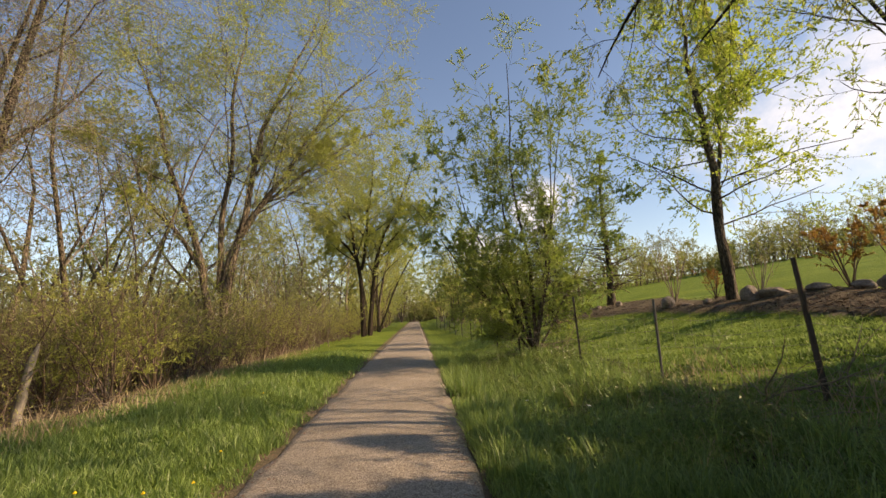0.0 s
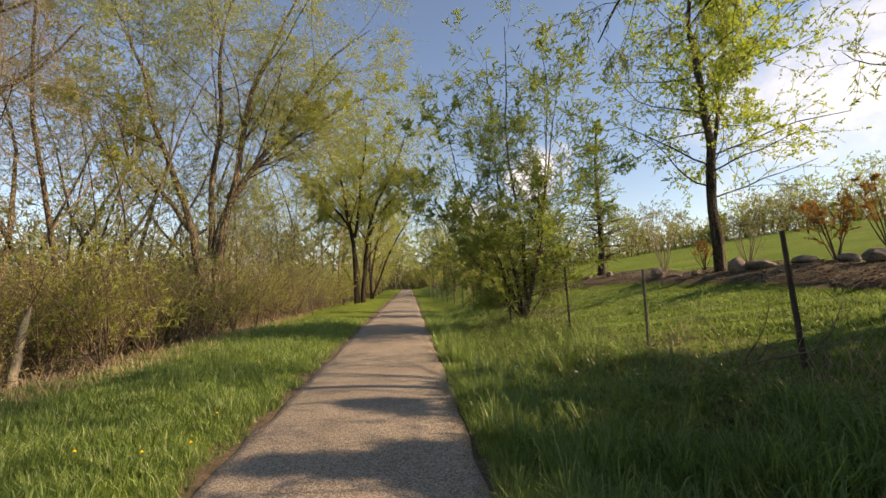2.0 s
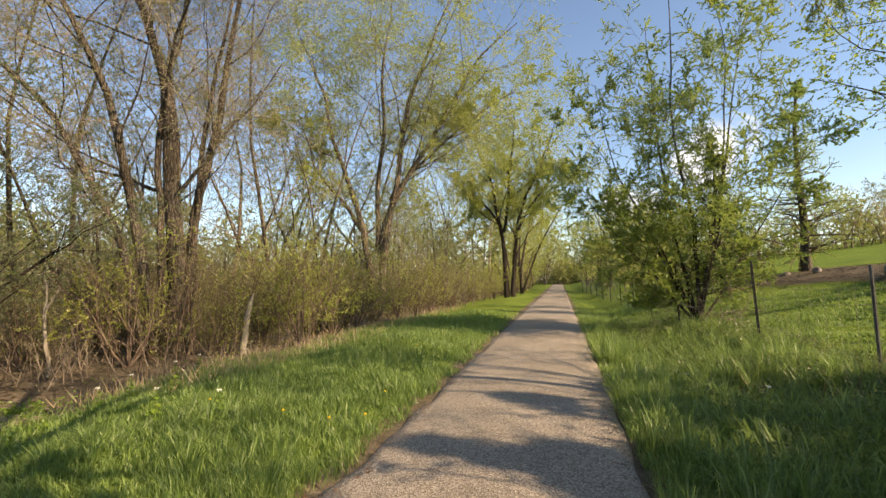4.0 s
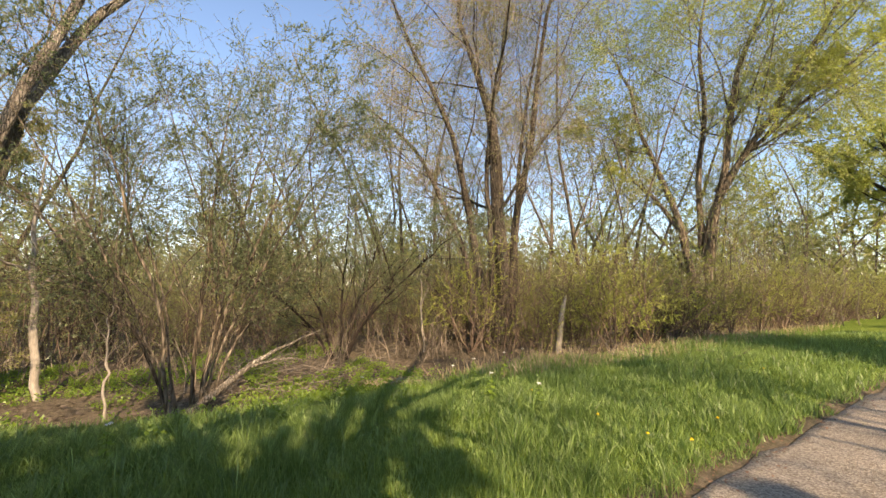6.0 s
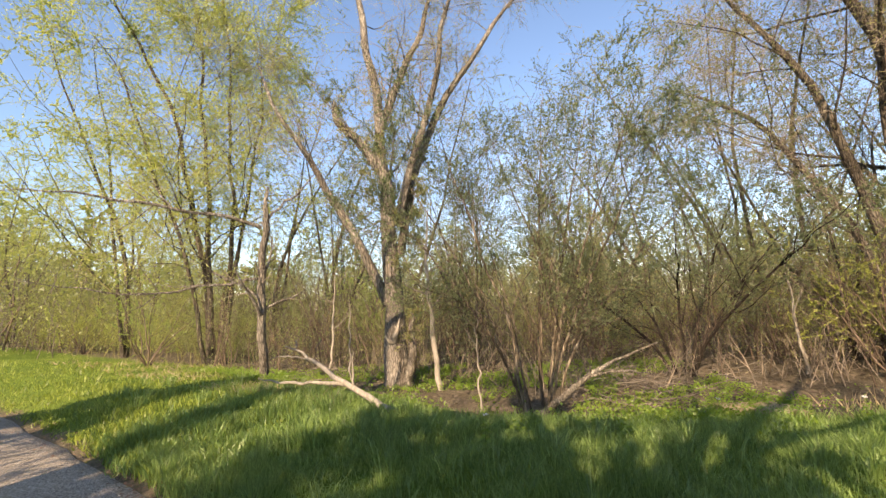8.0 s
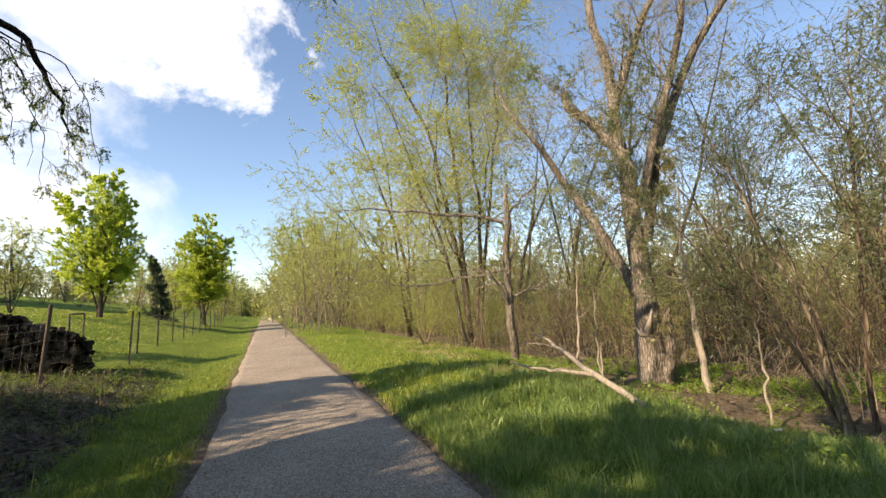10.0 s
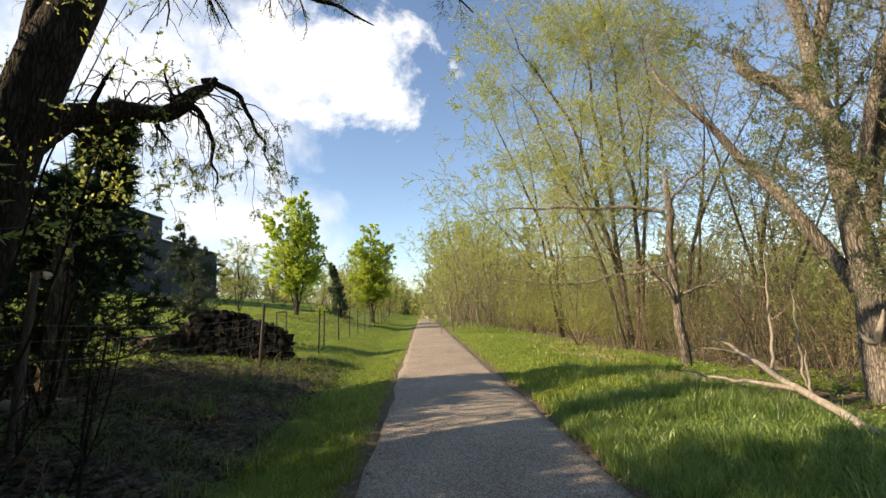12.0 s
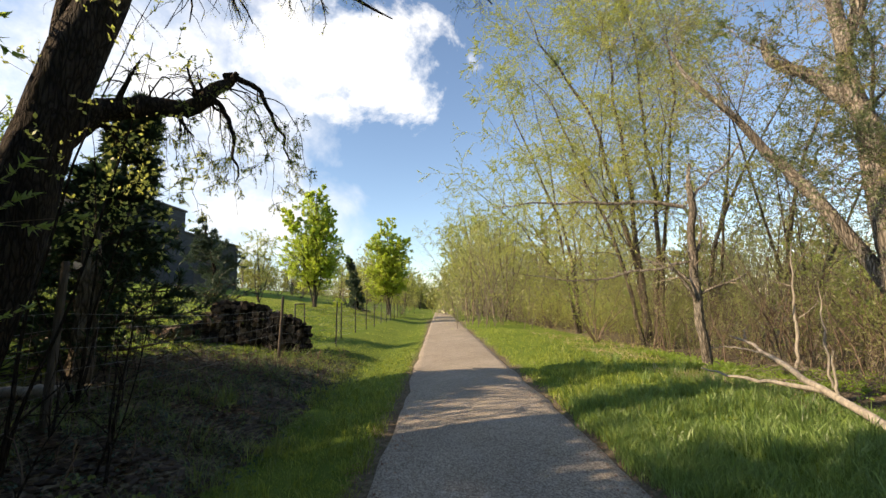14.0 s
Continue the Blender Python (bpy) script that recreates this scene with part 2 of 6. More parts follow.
def spawn(rng, pts, rad, count, s0, s1, angle, ratio, thin, fall=0.5):
    """Places, directions, lengths and radii of count side branches on each branch."""
    n, k, _ = pts.shape
    s = np.sort(rng.uniform(s0, s1, (n, count)), axis=1)
    f = s * (k - 1)
    i = np.clip(f.astype(int), 0, k - 2)
    w = (f - i)[..., None]
    rows = np.arange(n)[:, None]
    a, b = pts[rows, i], pts[rows, i + 1]
    p = a * (1 - w) + b * w
    t = unit(b - a)
    length = np.linalg.norm(np.diff(pts, axis=1), axis=2).sum(1)
    phi = (np.arange(count) * 2.4)[None] + rng.uniform(0, 6.28, (n, 1)) + rng.normal(0, 0.4, (n, count))
    ref = np.where(abs(t[..., 2:3]) > 0.9, np.array([1.0, 0, 0]), np.array([0, 0, 1.0]))
    u = unit(np.cross(t, ref))
    v = np.cross(t, u)
    side = u * np.cos(phi)[..., None] + v * np.sin(phi)[..., None]
    ang = np.radians(rng.normal(angle, 9, (n, count)))[..., None]
    d = t * np.cos(ang) + side * np.sin(ang)
    le = length[:, None] * ratio * (1 - fall * (s - s0)) * rng.uniform(0.65, 1.25, (n, count))
    r0 = rad[rows, i] * (1 - w[..., 0]) + rad[rows, i + 1] * w[..., 0]
    return p.reshape(-1, 3), d.reshape(-1, 3), le.ravel(), (r0 * thin).ravel()


def leaf_quads(rng, p, d, size, slim=0.5, droop=0.0):
    """One small bent leaf (two triangles) at each p."""
    n = len(p)
    a = unit(d + rng.normal(0, 0.9, (n, 3)) + np.array([0, 0, -droop]))
    b = unit(np.cross(a, rng.normal(0, 1, (n, 3))))
    le = (size * rng.uniform(0.6, 1.4, n))[:, None]
    v = np.stack([p, p + a * le * 0.5 + b * le * slim * 0.5, p + a * le, p + a * le * 0.5 - b * le * slim * 0.5], 1)
    return v.reshape(-1, 3), np.arange(n * 4).reshape(n, 4)


def leaf_slivers(rng, p, d, size, slim=0.3, droop=0.0):
    """One slender leaf (a triangle) at each p."""
    n = len(p)
    a = unit(d + rng.normal(0, 0.8, (n, 3)) + np.array([0, 0, -droop]))
    b = unit(np.cross(a, rng.normal(0, 1, (n, 3))))
    le = (size * rng.uniform(0.6, 1.4, n))[:, None]
    v = np.stack([p - b * le * slim * 0.5, p + b * le * slim * 0.5, p + a * le], 1)
    return v.reshape(-1, 3), np.arange(n * 3).reshape(n, 3)


def leaf_flat(rng, x, y, z, size, slim=0.5):
    """Chips and fallen leaves lying flat, slightly curled."""
    n = len(x)
    a = rng.uniform(0, 6.283, n)
    u = np.stack([np.cos(a), np.sin(a), rng.normal(0, 0.16, n)], 1)
    w = np.stack([-np.sin(a), np.cos(a), rng.normal(0, 0.16, n)], 1)
    le = (size * rng.uniform(0.5, 1.5, n))[:, None]
    p = np.stack([x, y, z + 0.008], 1)
    v = np.stack([p - u * le / 2, p + w * le * slim / 2, p + u * le / 2, p - w * le * slim / 2], 1)
    return v.reshape(-1, 3), np.arange(n * 4).reshape(n, 4)


def along(rng, pts, per, s0=0.1):
    """Random places and directions along branches."""
    n, k, _ = pts.shape
    f = rng.uniform(s0, 1, (n, per)) * (k - 1)
    i = np.clip(f.astype(int), 0, k - 2)
    w = (f - i)[..., None]
    rows = np.arange(n)[:, None]
    a, b = pts[rows, i], pts[rows, i + 1]
    return (a * (1 - w) + b * w).reshape(-1, 3), unit(b - a).reshape(-1, 3)


# a habit: side branches at each level, their spread and their lift, leaves
def habit(n=(8, 6, 5), angle=(42, 45, 45), ratio=(0.45, 0.45, 0.45), start=(0.3, 0.15, 0.1), gnarl=(0.05, 0.10, 0.14, 0.18),
          lift=(0.03, 0.05, 0.03, 0.0), per=7, size=0.09, slim=0.45, thin=(0.5, 0.5, 0.5), min_r=0.006, droop=0.0, leaf_level=2, end=1.0, fall=0.5, broad=False, k3=2):
    return dict(n=n, angle=angle, ratio=ratio, start=start, gnarl=gnarl, lift=lift, per=per, size=size, slim=slim, thin=thin, min_r=min_r,
                droop=droop, leaf_level=leaf_level, end=end, fall=fall, broad=broad, k3=k3)


def stem_curve(points, radii, k=14):
    """A smooth limb through a few bends."""
    p = np.array(points, float)
    seg = np.concatenate([[0], np.cumsum(np.linalg.norm(np.diff(p, axis=0), axis=1))])
    s = np.linspace(0, seg[-1], k)
    q = np.stack([np.interp(s, seg, p[:, i]) for i in range(3)], 1)
    for _ in range(2):
        q[1:-1] = (q[:-2] + 2 * q[1:-1] + q[2:]) / 4
    return q, np.interp(s, seg, radii)


def tree(name, x, y, stems, hab, bark, twig, leaf, label, seed, category="tree", group="", z=None, limbs=True, cheap=False):
    """stems: (heading, tilt, length, radius, lift) or ready ('curve', points, radii). Parts: trunks, limbs, fine twigs, crown."""
    rng = np.random.default_rng(seed)
    top = root(name, x, y, (ground_z(x, y) if z is None else z) - 0.05, label, category, group)
    mains = []
    for st in stems:
        if st[0] == "curve":
            pts, rad = stem_curve(st[1], st[2])
            pts = pts + np.concatenate([np.zeros((1, 3)), rng.normal(0, 0.025, (len(pts) - 1, 3))])
            run = np.linspace(0, 1, len(pts)) * min(1.0, abs(pts[-1, 2] - pts[0, 2]) / 10)
            if rad[0] > 0.06:
                ph = rng.uniform(0, 6.28, 4)
                pts[:, 0] += 0.22 * run * np.sin(pts[:, 2] * 0.9 + ph[0]) + 0.1 * run * np.sin(pts[:, 2] * 2.1 + ph[1])
                pts[:, 1] += 0.22 * run * np.sin(pts[:, 2] * 0.8 + ph[2]) + 0.1 * run * np.sin(pts[:, 2] * 2.3 + ph[3])
            mains.append((pts[None], rad[None]))
        else:
            head, tilt, length, r, lift = st
            d = np.array([[-math.sin(radians(head)) * math.sin(radians(tilt)), math.cos(radians(head)) * math.sin(radians(tilt)), math.cos(radians(tilt))]])
            p = d * np.array([1, 1, 0]) * r * 0.8
            pts, rad = grow(rng, p, d, np.array([length]), np.array([r]), 7 if cheap else 13, hab["gnarl"][0], lift, 0.15)
            rad = rad.copy()
            rad[:, 0] *= 1.35
            mains.append((pts, rad))
    def count(p):
        run = float(np.linalg.norm(np.diff(p[0], axis=0), axis=1).sum())
        return max(2, round(hab["n"][0] * min(1.0, run / 4.5)))

    first = [spawn(rng, p, r, count(p), hab["start"][0], hab["end"], hab["angle"][0], hab["ratio"][0], hab["thin"][0], hab["fall"]) for p, r in mains]
    for p, r in mains:
        if cheap:
            v, f = tubes(p, r, 5)
        else:
            k = p.shape[1]
            s = np.linspace(0, k - 1, 3 * k)
            q = np.stack([np.interp(s, np.arange(k), p[0, :, i]) for i in range(3)], 1)
            v, f = tubes(q[None], np.interp(s, np.arange(k), r[0])[None], 14)
            c = np.repeat(q, 14, axis=0)
            a = np.tile(np.arange(14) * 2 * math.pi / 14, len(q))
            zz = np.repeat(q[:, 2], 14)
            w = 1 + 0.07 * np.sin(5 * a + 1.3 * zz + seed) + 0.05 * np.sin(3 * a - 2.1 * zz) + rng.normal(0, 0.025, len(a))
            v = c + (v - c) * w[:, None]
        part_of("trunk", mesh_np("trunk", v, [f], bark), top)
    cur = [np.concatenate([q[i] for q in first]) for i in range(4)]
    fine, twig_pts = [], []
    for level in (1, 2, 3):
        k = ((4, 2, 2) if cheap else (6, 4, hab["k3"]))[level - 1]
        p, d, le, r = cur
        r = np.maximum(r, hab["min_r"])
        pts, rad = grow(rng, p, d, le, r, k, hab["gnarl"][level], hab["lift"][level], 0.3 if level < 3 else 0.5)
        if level == 1 and limbs and not cheap:
            for i in range(len(pts)):
                v, f = tubes(pts[i:i + 1], rad[i:i + 1], 6)
                part_of("limb", mesh_np("limb", v, [f], bark), top)
        else:
            fine.append(tubes(pts, rad, 3 if cheap or level == 3 else 4))
        if level >= hab["leaf_level"]:
            twig_pts.append(pts)
        if level < 3:
            if hab["n"][level] == 0:
                break
            cur = spawn(rng, pts, rad, hab["n"][level], hab["start"][level], 1.0, hab["angle"][level], hab["ratio"][level], hab["thin"][level])
    v, f = joined(fine)
    tagged(part_of("twig_mass", mesh_np("twig_mass", v, f, twig), top), kind="stuff")
    if hab["per"] > 0 and leaf is not None:
        qs = []
        for t in twig_pts:
            p, d = along(rng, t, hab["per"])
            qs.append((leaf_quads if hab["broad"] else leaf_slivers)(rng, p, d, hab["size"], hab["slim"], hab["droop"]))
        v, f = joined(qs)
        tagged(part_of("crown", mesh_np("crown", v, f, leaf, False), top), kind="stuff")
    return top


def again(ob, x, y, turn, size, z=None, tall=None):
    """A copy of a plant, turned and scaled, standing on the ground at x, y."""
    m = Matrix.Translation((x, y, (ground_z(x, y) if z is None else z) - 0.05)) @ Matrix.Rotation(turn, 4, "Z") @ Matrix.Diagonal((size, size, tall or size, 1))
    return copy_thing(ob, m)


def blades(rng, x, y, z, tall, wide, bend=0.5):
    """Grass: a bent tapering blade at each place."""
    n = len(x)
    a = rng.uniform(0, 6.283, n)
    h = tall * rng.uniform(0.45, 1.2, n) * (0.8 + 0.34 * np.clip(wav(x, y, 2.1, 3.0) + 0.7 * wav(x, y, 5.5, 7.0), -1.5, 1.8))
    ca, sa = np.cos(a), np.sin(a)
    lean = h * bend * rng.uniform(0.2, 1.9, n)
    b = rng.uniform(0, 6.283, n)
    lx, ly = np.cos(b) * lean, np.sin(b) * lean
    w = wide * rng.uniform(0.7, 1.3, n) / 2 * np.clip(np.hypot(x, y) / 6, 0.5, 1.2)
    p = np.stack([x, y, z], 1)
    up1 = np.stack([lx * 0.35, ly * 0.35, h * 0.58], 1)
    up2 = np.stack([lx, ly, h * 0.92], 1)
    s = np.stack([ca * w, sa * w, 0 * w], 1)
    v = np.stack([p - s, p + s, p + up1 + s * 0.8, p + up1 - s * 0.8, p + up2], 1).reshape(-1, 3)
    i = np.arange(n)[:, None] * 5
    return v, i + np.array([[0, 1, 2, 3]]), i + np.array([[3, 2, 4]])


def spears(rng, x, y, z, tall, wide, bend):
    """Distant grass: one slender triangle a blade."""
    n = len(x)
    h = tall * rng.uniform(0.45, 1.2, n) * (0.8 + 0.34 * np.clip(wav(x, y, 2.1, 3.0) + 0.7 * wav(x, y, 5.5, 7.0), -1.5, 1.8))
    a, b = rng.uniform(0, 6.283, n), rng.uniform(0, 6.283, n)
    lean = h * bend * rng.uniform(0.2, 1.7, n)
    p = np.stack([x, y, z], 1)
    s = np.stack([np.cos(a), np.sin(a), 0 * a], 1) * wide * 0.7
    tip = p + np.stack([np.cos(b) * lean, np.sin(b) * lean, h * 0.9], 1)
    return np.stack([p - s, p + s, tip], 1).reshape(-1, 3), np.arange(n * 3).reshape(n, 3)


def grass_patch(name, rng, x, y, tall, wide, mat, label, category="grass", bend=0.5, split=6.0):
    near = np.hypot(x, y) < split
    v, q, t = blades(rng, x[near], y[near], height(x[near], y[near]) - 0.01, tall, wide, bend)
    x, y = x[~near], y[~near]
    v2, t2 = spears(rng, x, y, height(x, y) - 0.01, tall, wide * 1.4, bend)
    ob = new(name, mesh_np(name, np.concatenate([v, v2]), [q, t, t2 + len(v)], mat, False))
    return tagged(ob, label, category, "", "stuff")


# ---- ground: one sheet to the horizon ----
def ground_sheet():
    k = np.linspace(-1, 1, 221)
    c = np.sinh(k * 6.2) / math.sinh(6.2) * 900
    gx, gy = np.meshgrid(c, c, indexing="ij")
    z = height(gx, gy)
    o = across(gx, gy)
    far = np.hypot(gx, gy)
    z = np.where(abs(o) < HALF + 0.1, z - 0.03, z)
    n = len(k)
    idx = np.arange(n * n).reshape(n, n)
    q = np.stack([idx[:-1, :-1], idx[1:, :-1], idx[1:, 1:], idx[:-1, 1:]], -1).reshape(-1, 4)
    mat, nn, l, b = nodes_of("ground_turf_and_litter", 0.95, 0.1)
    v = coords(nn, l, 1)
    big = noise_tex(nn, l, v, 0.35, 4)
    fine = noise_tex(nn, l, v, 14, 6, 0.75)
    tuft = noise_tex(nn, l, v, 60, 3, 0.7)
    turf = ramp(nn, l, big, [(0.3, (0.095, 0.15, 0.02)), (0.7, (0.16, 0.21, 0.035))])
    lawn = ramp(nn, l, big, [(0.3, (0.10, 0.16, 0.018)), (0.7, (0.16, 0.22, 0.03))])
    soil = ramp(nn, l, fine, [(0.3, (0.06, 0.05, 0.034)), (0.5, (0.135, 0.11, 0.074)), (0.62, (0.20, 0.168, 0.115)), (0.75, (0.32, 0.275, 0.195))])
    at_soil, at_lawn = nn.new("ShaderNodeAttribute"), nn.new("ShaderNodeAttribute")
    at_soil.attribute_name, at_lawn.attribute_name = "soil", "lawn"
    edge = nn.new("ShaderNodeMath")
    edge.operation = "MULTIPLY_ADD"
    edge.inputs[1].default_value, edge.inputs[2].default_value = 1.2, -0.6
    l.new(fine, edge.inputs[0])
    add = nn.new("ShaderNodeMath")
    add.operation, add.use_clamp = "ADD", True
    l.new(edge.outputs[0], add.inputs[0])
    l.new(at_soil.outputs["Fac"], add.inputs[1])
    sharp = ramp(nn, l, add.outputs[0], [(0.35, (0, 0, 0)), (0.65, (1, 1, 1))])
    green = mix(nn, l, at_lawn.outputs["Fac"], turf, lawn)
    green = mix(nn, l, 1.0, green, ramp(nn, l, tuft, [(0.3, (0.6, 0.6, 0.6)), (0.7, (1.3, 1.3, 1.3))]), "MULTIPLY")
    l.new(mix(nn, l, sharp, green, soil), b.inputs["Base Color"])
    bump(nn, l, b, tuft, 0.7, 0.04)
    me = mesh_np("ground", np.stack([gx, gy, z], -1).reshape(-1, 3), [q], mat)
    wood = smooth(4.8, 7.4, -o) * 0.9
    turn = np.degrees(np.arctan2(-gx, gy))
    wood = np.maximum(wood, 0.95 * smooth(80, 86, turn) * smooth(115, 109, turn) * smooth(7.0, 7.6, far) * smooth(14, 11, far))
    # fenced: bare strip by the fence, dark soil partly in place of shade
    fenced = 0.8 * smooth(1.5, 1.9, o) * smooth(5.4, 4.8, o) * smooth(18.0, 12.0, gy) * smooth(-1, 1, gy)
    bare = 0.75 * smooth(2.3, 3.2, o) * smooth(7.5, 6.0, o) * smooth(1.0, -1.5, gy) * smooth(-13.5, -11.5, gy)
    verge = 0.75 * smooth(1.55, 1.3, abs(o))
    soil = np.clip(np.maximum.reduce([wood, bed_mask(o, gy), bare, fenced, verge]), 0, 1)
    lawn = smooth(4.4, 5.0, o)
    for nm, val in (("soil", soil), ("lawn", lawn)):
        me.attributes.new(nm, "FLOAT", "POINT").data.foreach_set("value", val.ravel().astype(np.float32))
    return tagged(new("ground", me), "grassy ground rising to a lawn, wood floor opposite", "ground", "", "structure")


def trail():
    y = np.concatenate([np.arange(-112, -36, 2.0), np.arange(-36, -12, 0.4), np.arange(-12, 14, 0.12), np.arange(14, 38, 0.4), np.arange(38, 112, 2.0)])
    rng = np.random.default_rng(5)
    cols = np.array([-1, -0.97, -0.85, -0.6, -0.3, 0, 0.3, 0.6, 0.85, 0.97, 1.0])
    mx = middle(y)
    dx = np.gradient(mx, y)
    nx, ny = 1 / np.sqrt(1 + dx * dx), -dx / np.sqrt(1 + dx * dx)
    wob = [np.interp(y, np.arange(-131, 133, 0.5) + 0.0, rng.normal(0, 0.035, 528)) for _ in (0, 1)]
    rows = []
    for c in cols:
        w = HALF * c + (wob[0] if c < -0.9 else wob[1] if c > 0.9 else 0)
        px, py = mx + nx * w, y + ny * w
        pz = 0.035 * (1 - c * c) + 0.004 - (0.05 if abs(c) == 1 else 0)
        rows.append(np.stack([px, py, np.full_like(px, pz)], -1))
    v = np.stack(rows, 1)
    n, m = v.shape[:2]
    idx = np.arange(n * m).reshape(n, m)
    q = np.stack([idx[:-1, :-1], idx[:-1, 1:], idx[1:, 1:], idx[1:, :-1]], -1).reshape(-1, 4)
    mat, nn, l, b = nodes_of("chip_seal", 0.92, 0.25)
    vec = coords(nn, l, 1)
    big = noise_tex(nn, l, vec, 0.7, 4)
    mid = noise_tex(nn, l, vec, 9, 5)
    vor = nn.new("ShaderNodeTexVoronoi")
    vor.inputs["Scale"].default_value = 78
    l.new(vec, vor.inputs["Vector"])
    stone = ramp(nn, l, vor.outputs["Color"], [(0.08, (0.15, 0.128, 0.102)), (0.5, (0.30, 0.268, 0.225)), (0.92, (0.50, 0.46, 0.395))])
    tone = ramp(nn, l, big, [(0.3, (0.70, 0.68, 0.655)), (0.7, (1.02, 0.99, 0.96))])
    base = mix(nn, l, 1.0, stone, tone, "MULTIPLY")
    base = mix(nn, l, ramp(nn, l, mid, [(0.55, (0, 0, 0)), (0.8, (0.4, 0.4, 0.4))]), base, (0.21, 0.17, 0.13))
    l.new(base, b.inputs["Base Color"])
    bump(nn, l, b, vor.outputs["Distance"], 0.6, 0.012)
    me = mesh_np("path", v.reshape(-1, 3), [q], mat)
    return tagged(new("path", me), "pale chip-sealed trail with crumbled edges", "path", "", "structure")


ground_sheet()
trail()

# ---- the wood beside the trail ----
WILLOW = habit((10, 10, 15), (48, 46, 45), (0.36, 0.5, 0.8), (0.28, 0.12, 0.1), per=9, size=0.05, slim=0.4, min_r=0.0042, thin=(0.32, 0.42, 0.55), lift=(0.02, 0.07, -0.02, -0.2), gnarl=(0.05, 0.17, 0.2, 0.22))
WILLOW_LIME = habit((13, 9, 13), (46, 44, 45), (0.42, 0.5, 0.75), (0.24, 0.12, 0.1), per=26, size=0.07, slim=0.48, min_r=0.004, thin=(0.34, 0.42, 0.55), lift=(0.02, 0.06, 0.0, -0.18), gnarl=(0.05, 0.15, 0.18, 0.2))
WILLOW_FINE = habit((13, 9, 12), (48, 44, 45), (0.36, 0.5, 0.8), (0.18, 0.12, 0.1), per=24, size=0.066, slim=0.46, min_r=0.0036, thin=(0.3, 0.4, 0.55), lift=(0.02, 0.05, -0.02, -0.22), gnarl=(0.05, 0.16, 0.2, 0.22))
BUSHY = habit((10, 9, 9), (38, 42, 42), (0.42, 0.5, 0.55), (0.2, 0.12, 0.1), per=10, size=0.042, slim=0.4, min_r=0.0028, thin=(0.45, 0.5, 0.5), gnarl=(0.06, 0.14, 0.18, 0.2))
DEADISH = habit((9, 8, 10), (50, 46, 45), (0.24, 0.55, 0.8), (0.3, 0.2, 0.15), per=4, size=0.048, slim=0.4, min_r=0.0032, thin=(0.22, 0.42, 0.5), lift=(0, 0.06, -0.02, -0.14), gnarl=(0.07, 0.18, 0.22, 0.22))


x, y = polar(47.6, 14.4)
tree("willow_tree", x, y, [("curve", [(0, 0, 0), (0.1, 0.1, 2.2), (-0.15, -0.1, 5.6), (-0.5, -0.5, 9), (-0.9, -1.0, 12), (-1.1, -1.2, 15)], [0.36, 0.25, 0.17, 0.115, 0.07, 0.02]),
                           ("curve", [(-0.25, -0.3, 0), (-0.45, -0.5, 2.5), (-0.8, -0.95, 5.2), (-1.3, -1.6, 8), (-1.9, -2.5, 11), (-2.6, -3.6, 13)], [0.17, 0.135, 0.11, 0.085, 0.05, 0.02]),
                           ("curve", [(0.2, 0.15, 0), (0.3, 0.25, 2.8), (0.45, 0.45, 5.6), (0.9, 0.9, 9), (1.4, 1.3, 12), (1.7, 1.6, 15)], [0.17, 0.135, 0.11, 0.085, 0.05, 0.02]),
                           ("curve", [(-0.1, -0.2, 1.2), (-0.35, -0.3, 4), (-0.35, -0.4, 7), (-0.1, 0.1, 10), (0.2, 0.5, 14)], [0.1, 0.085, 0.07, 0.05, 0.02]),
                           ("curve", [(-0.5, -0.55, 0), (-0.75, -0.8, 2.8), (-1.5, -1.7, 5.6), (-2.4, -2.7, 7.6), (-3.9, -4.1, 9.0)], [0.1, 0.09, 0.075, 0.05, 0.02]),
                           (-110, 7, 14, 0.10, 0.01), (150, 5, 14, 0.10, 0.0)],
     WILLOW, BARK, TWIG_TAN, LEAF_OLIVE, "tall clump of willow stems, tan twigs just leafing", 11)
x, y = polar(24.2, 22.4)
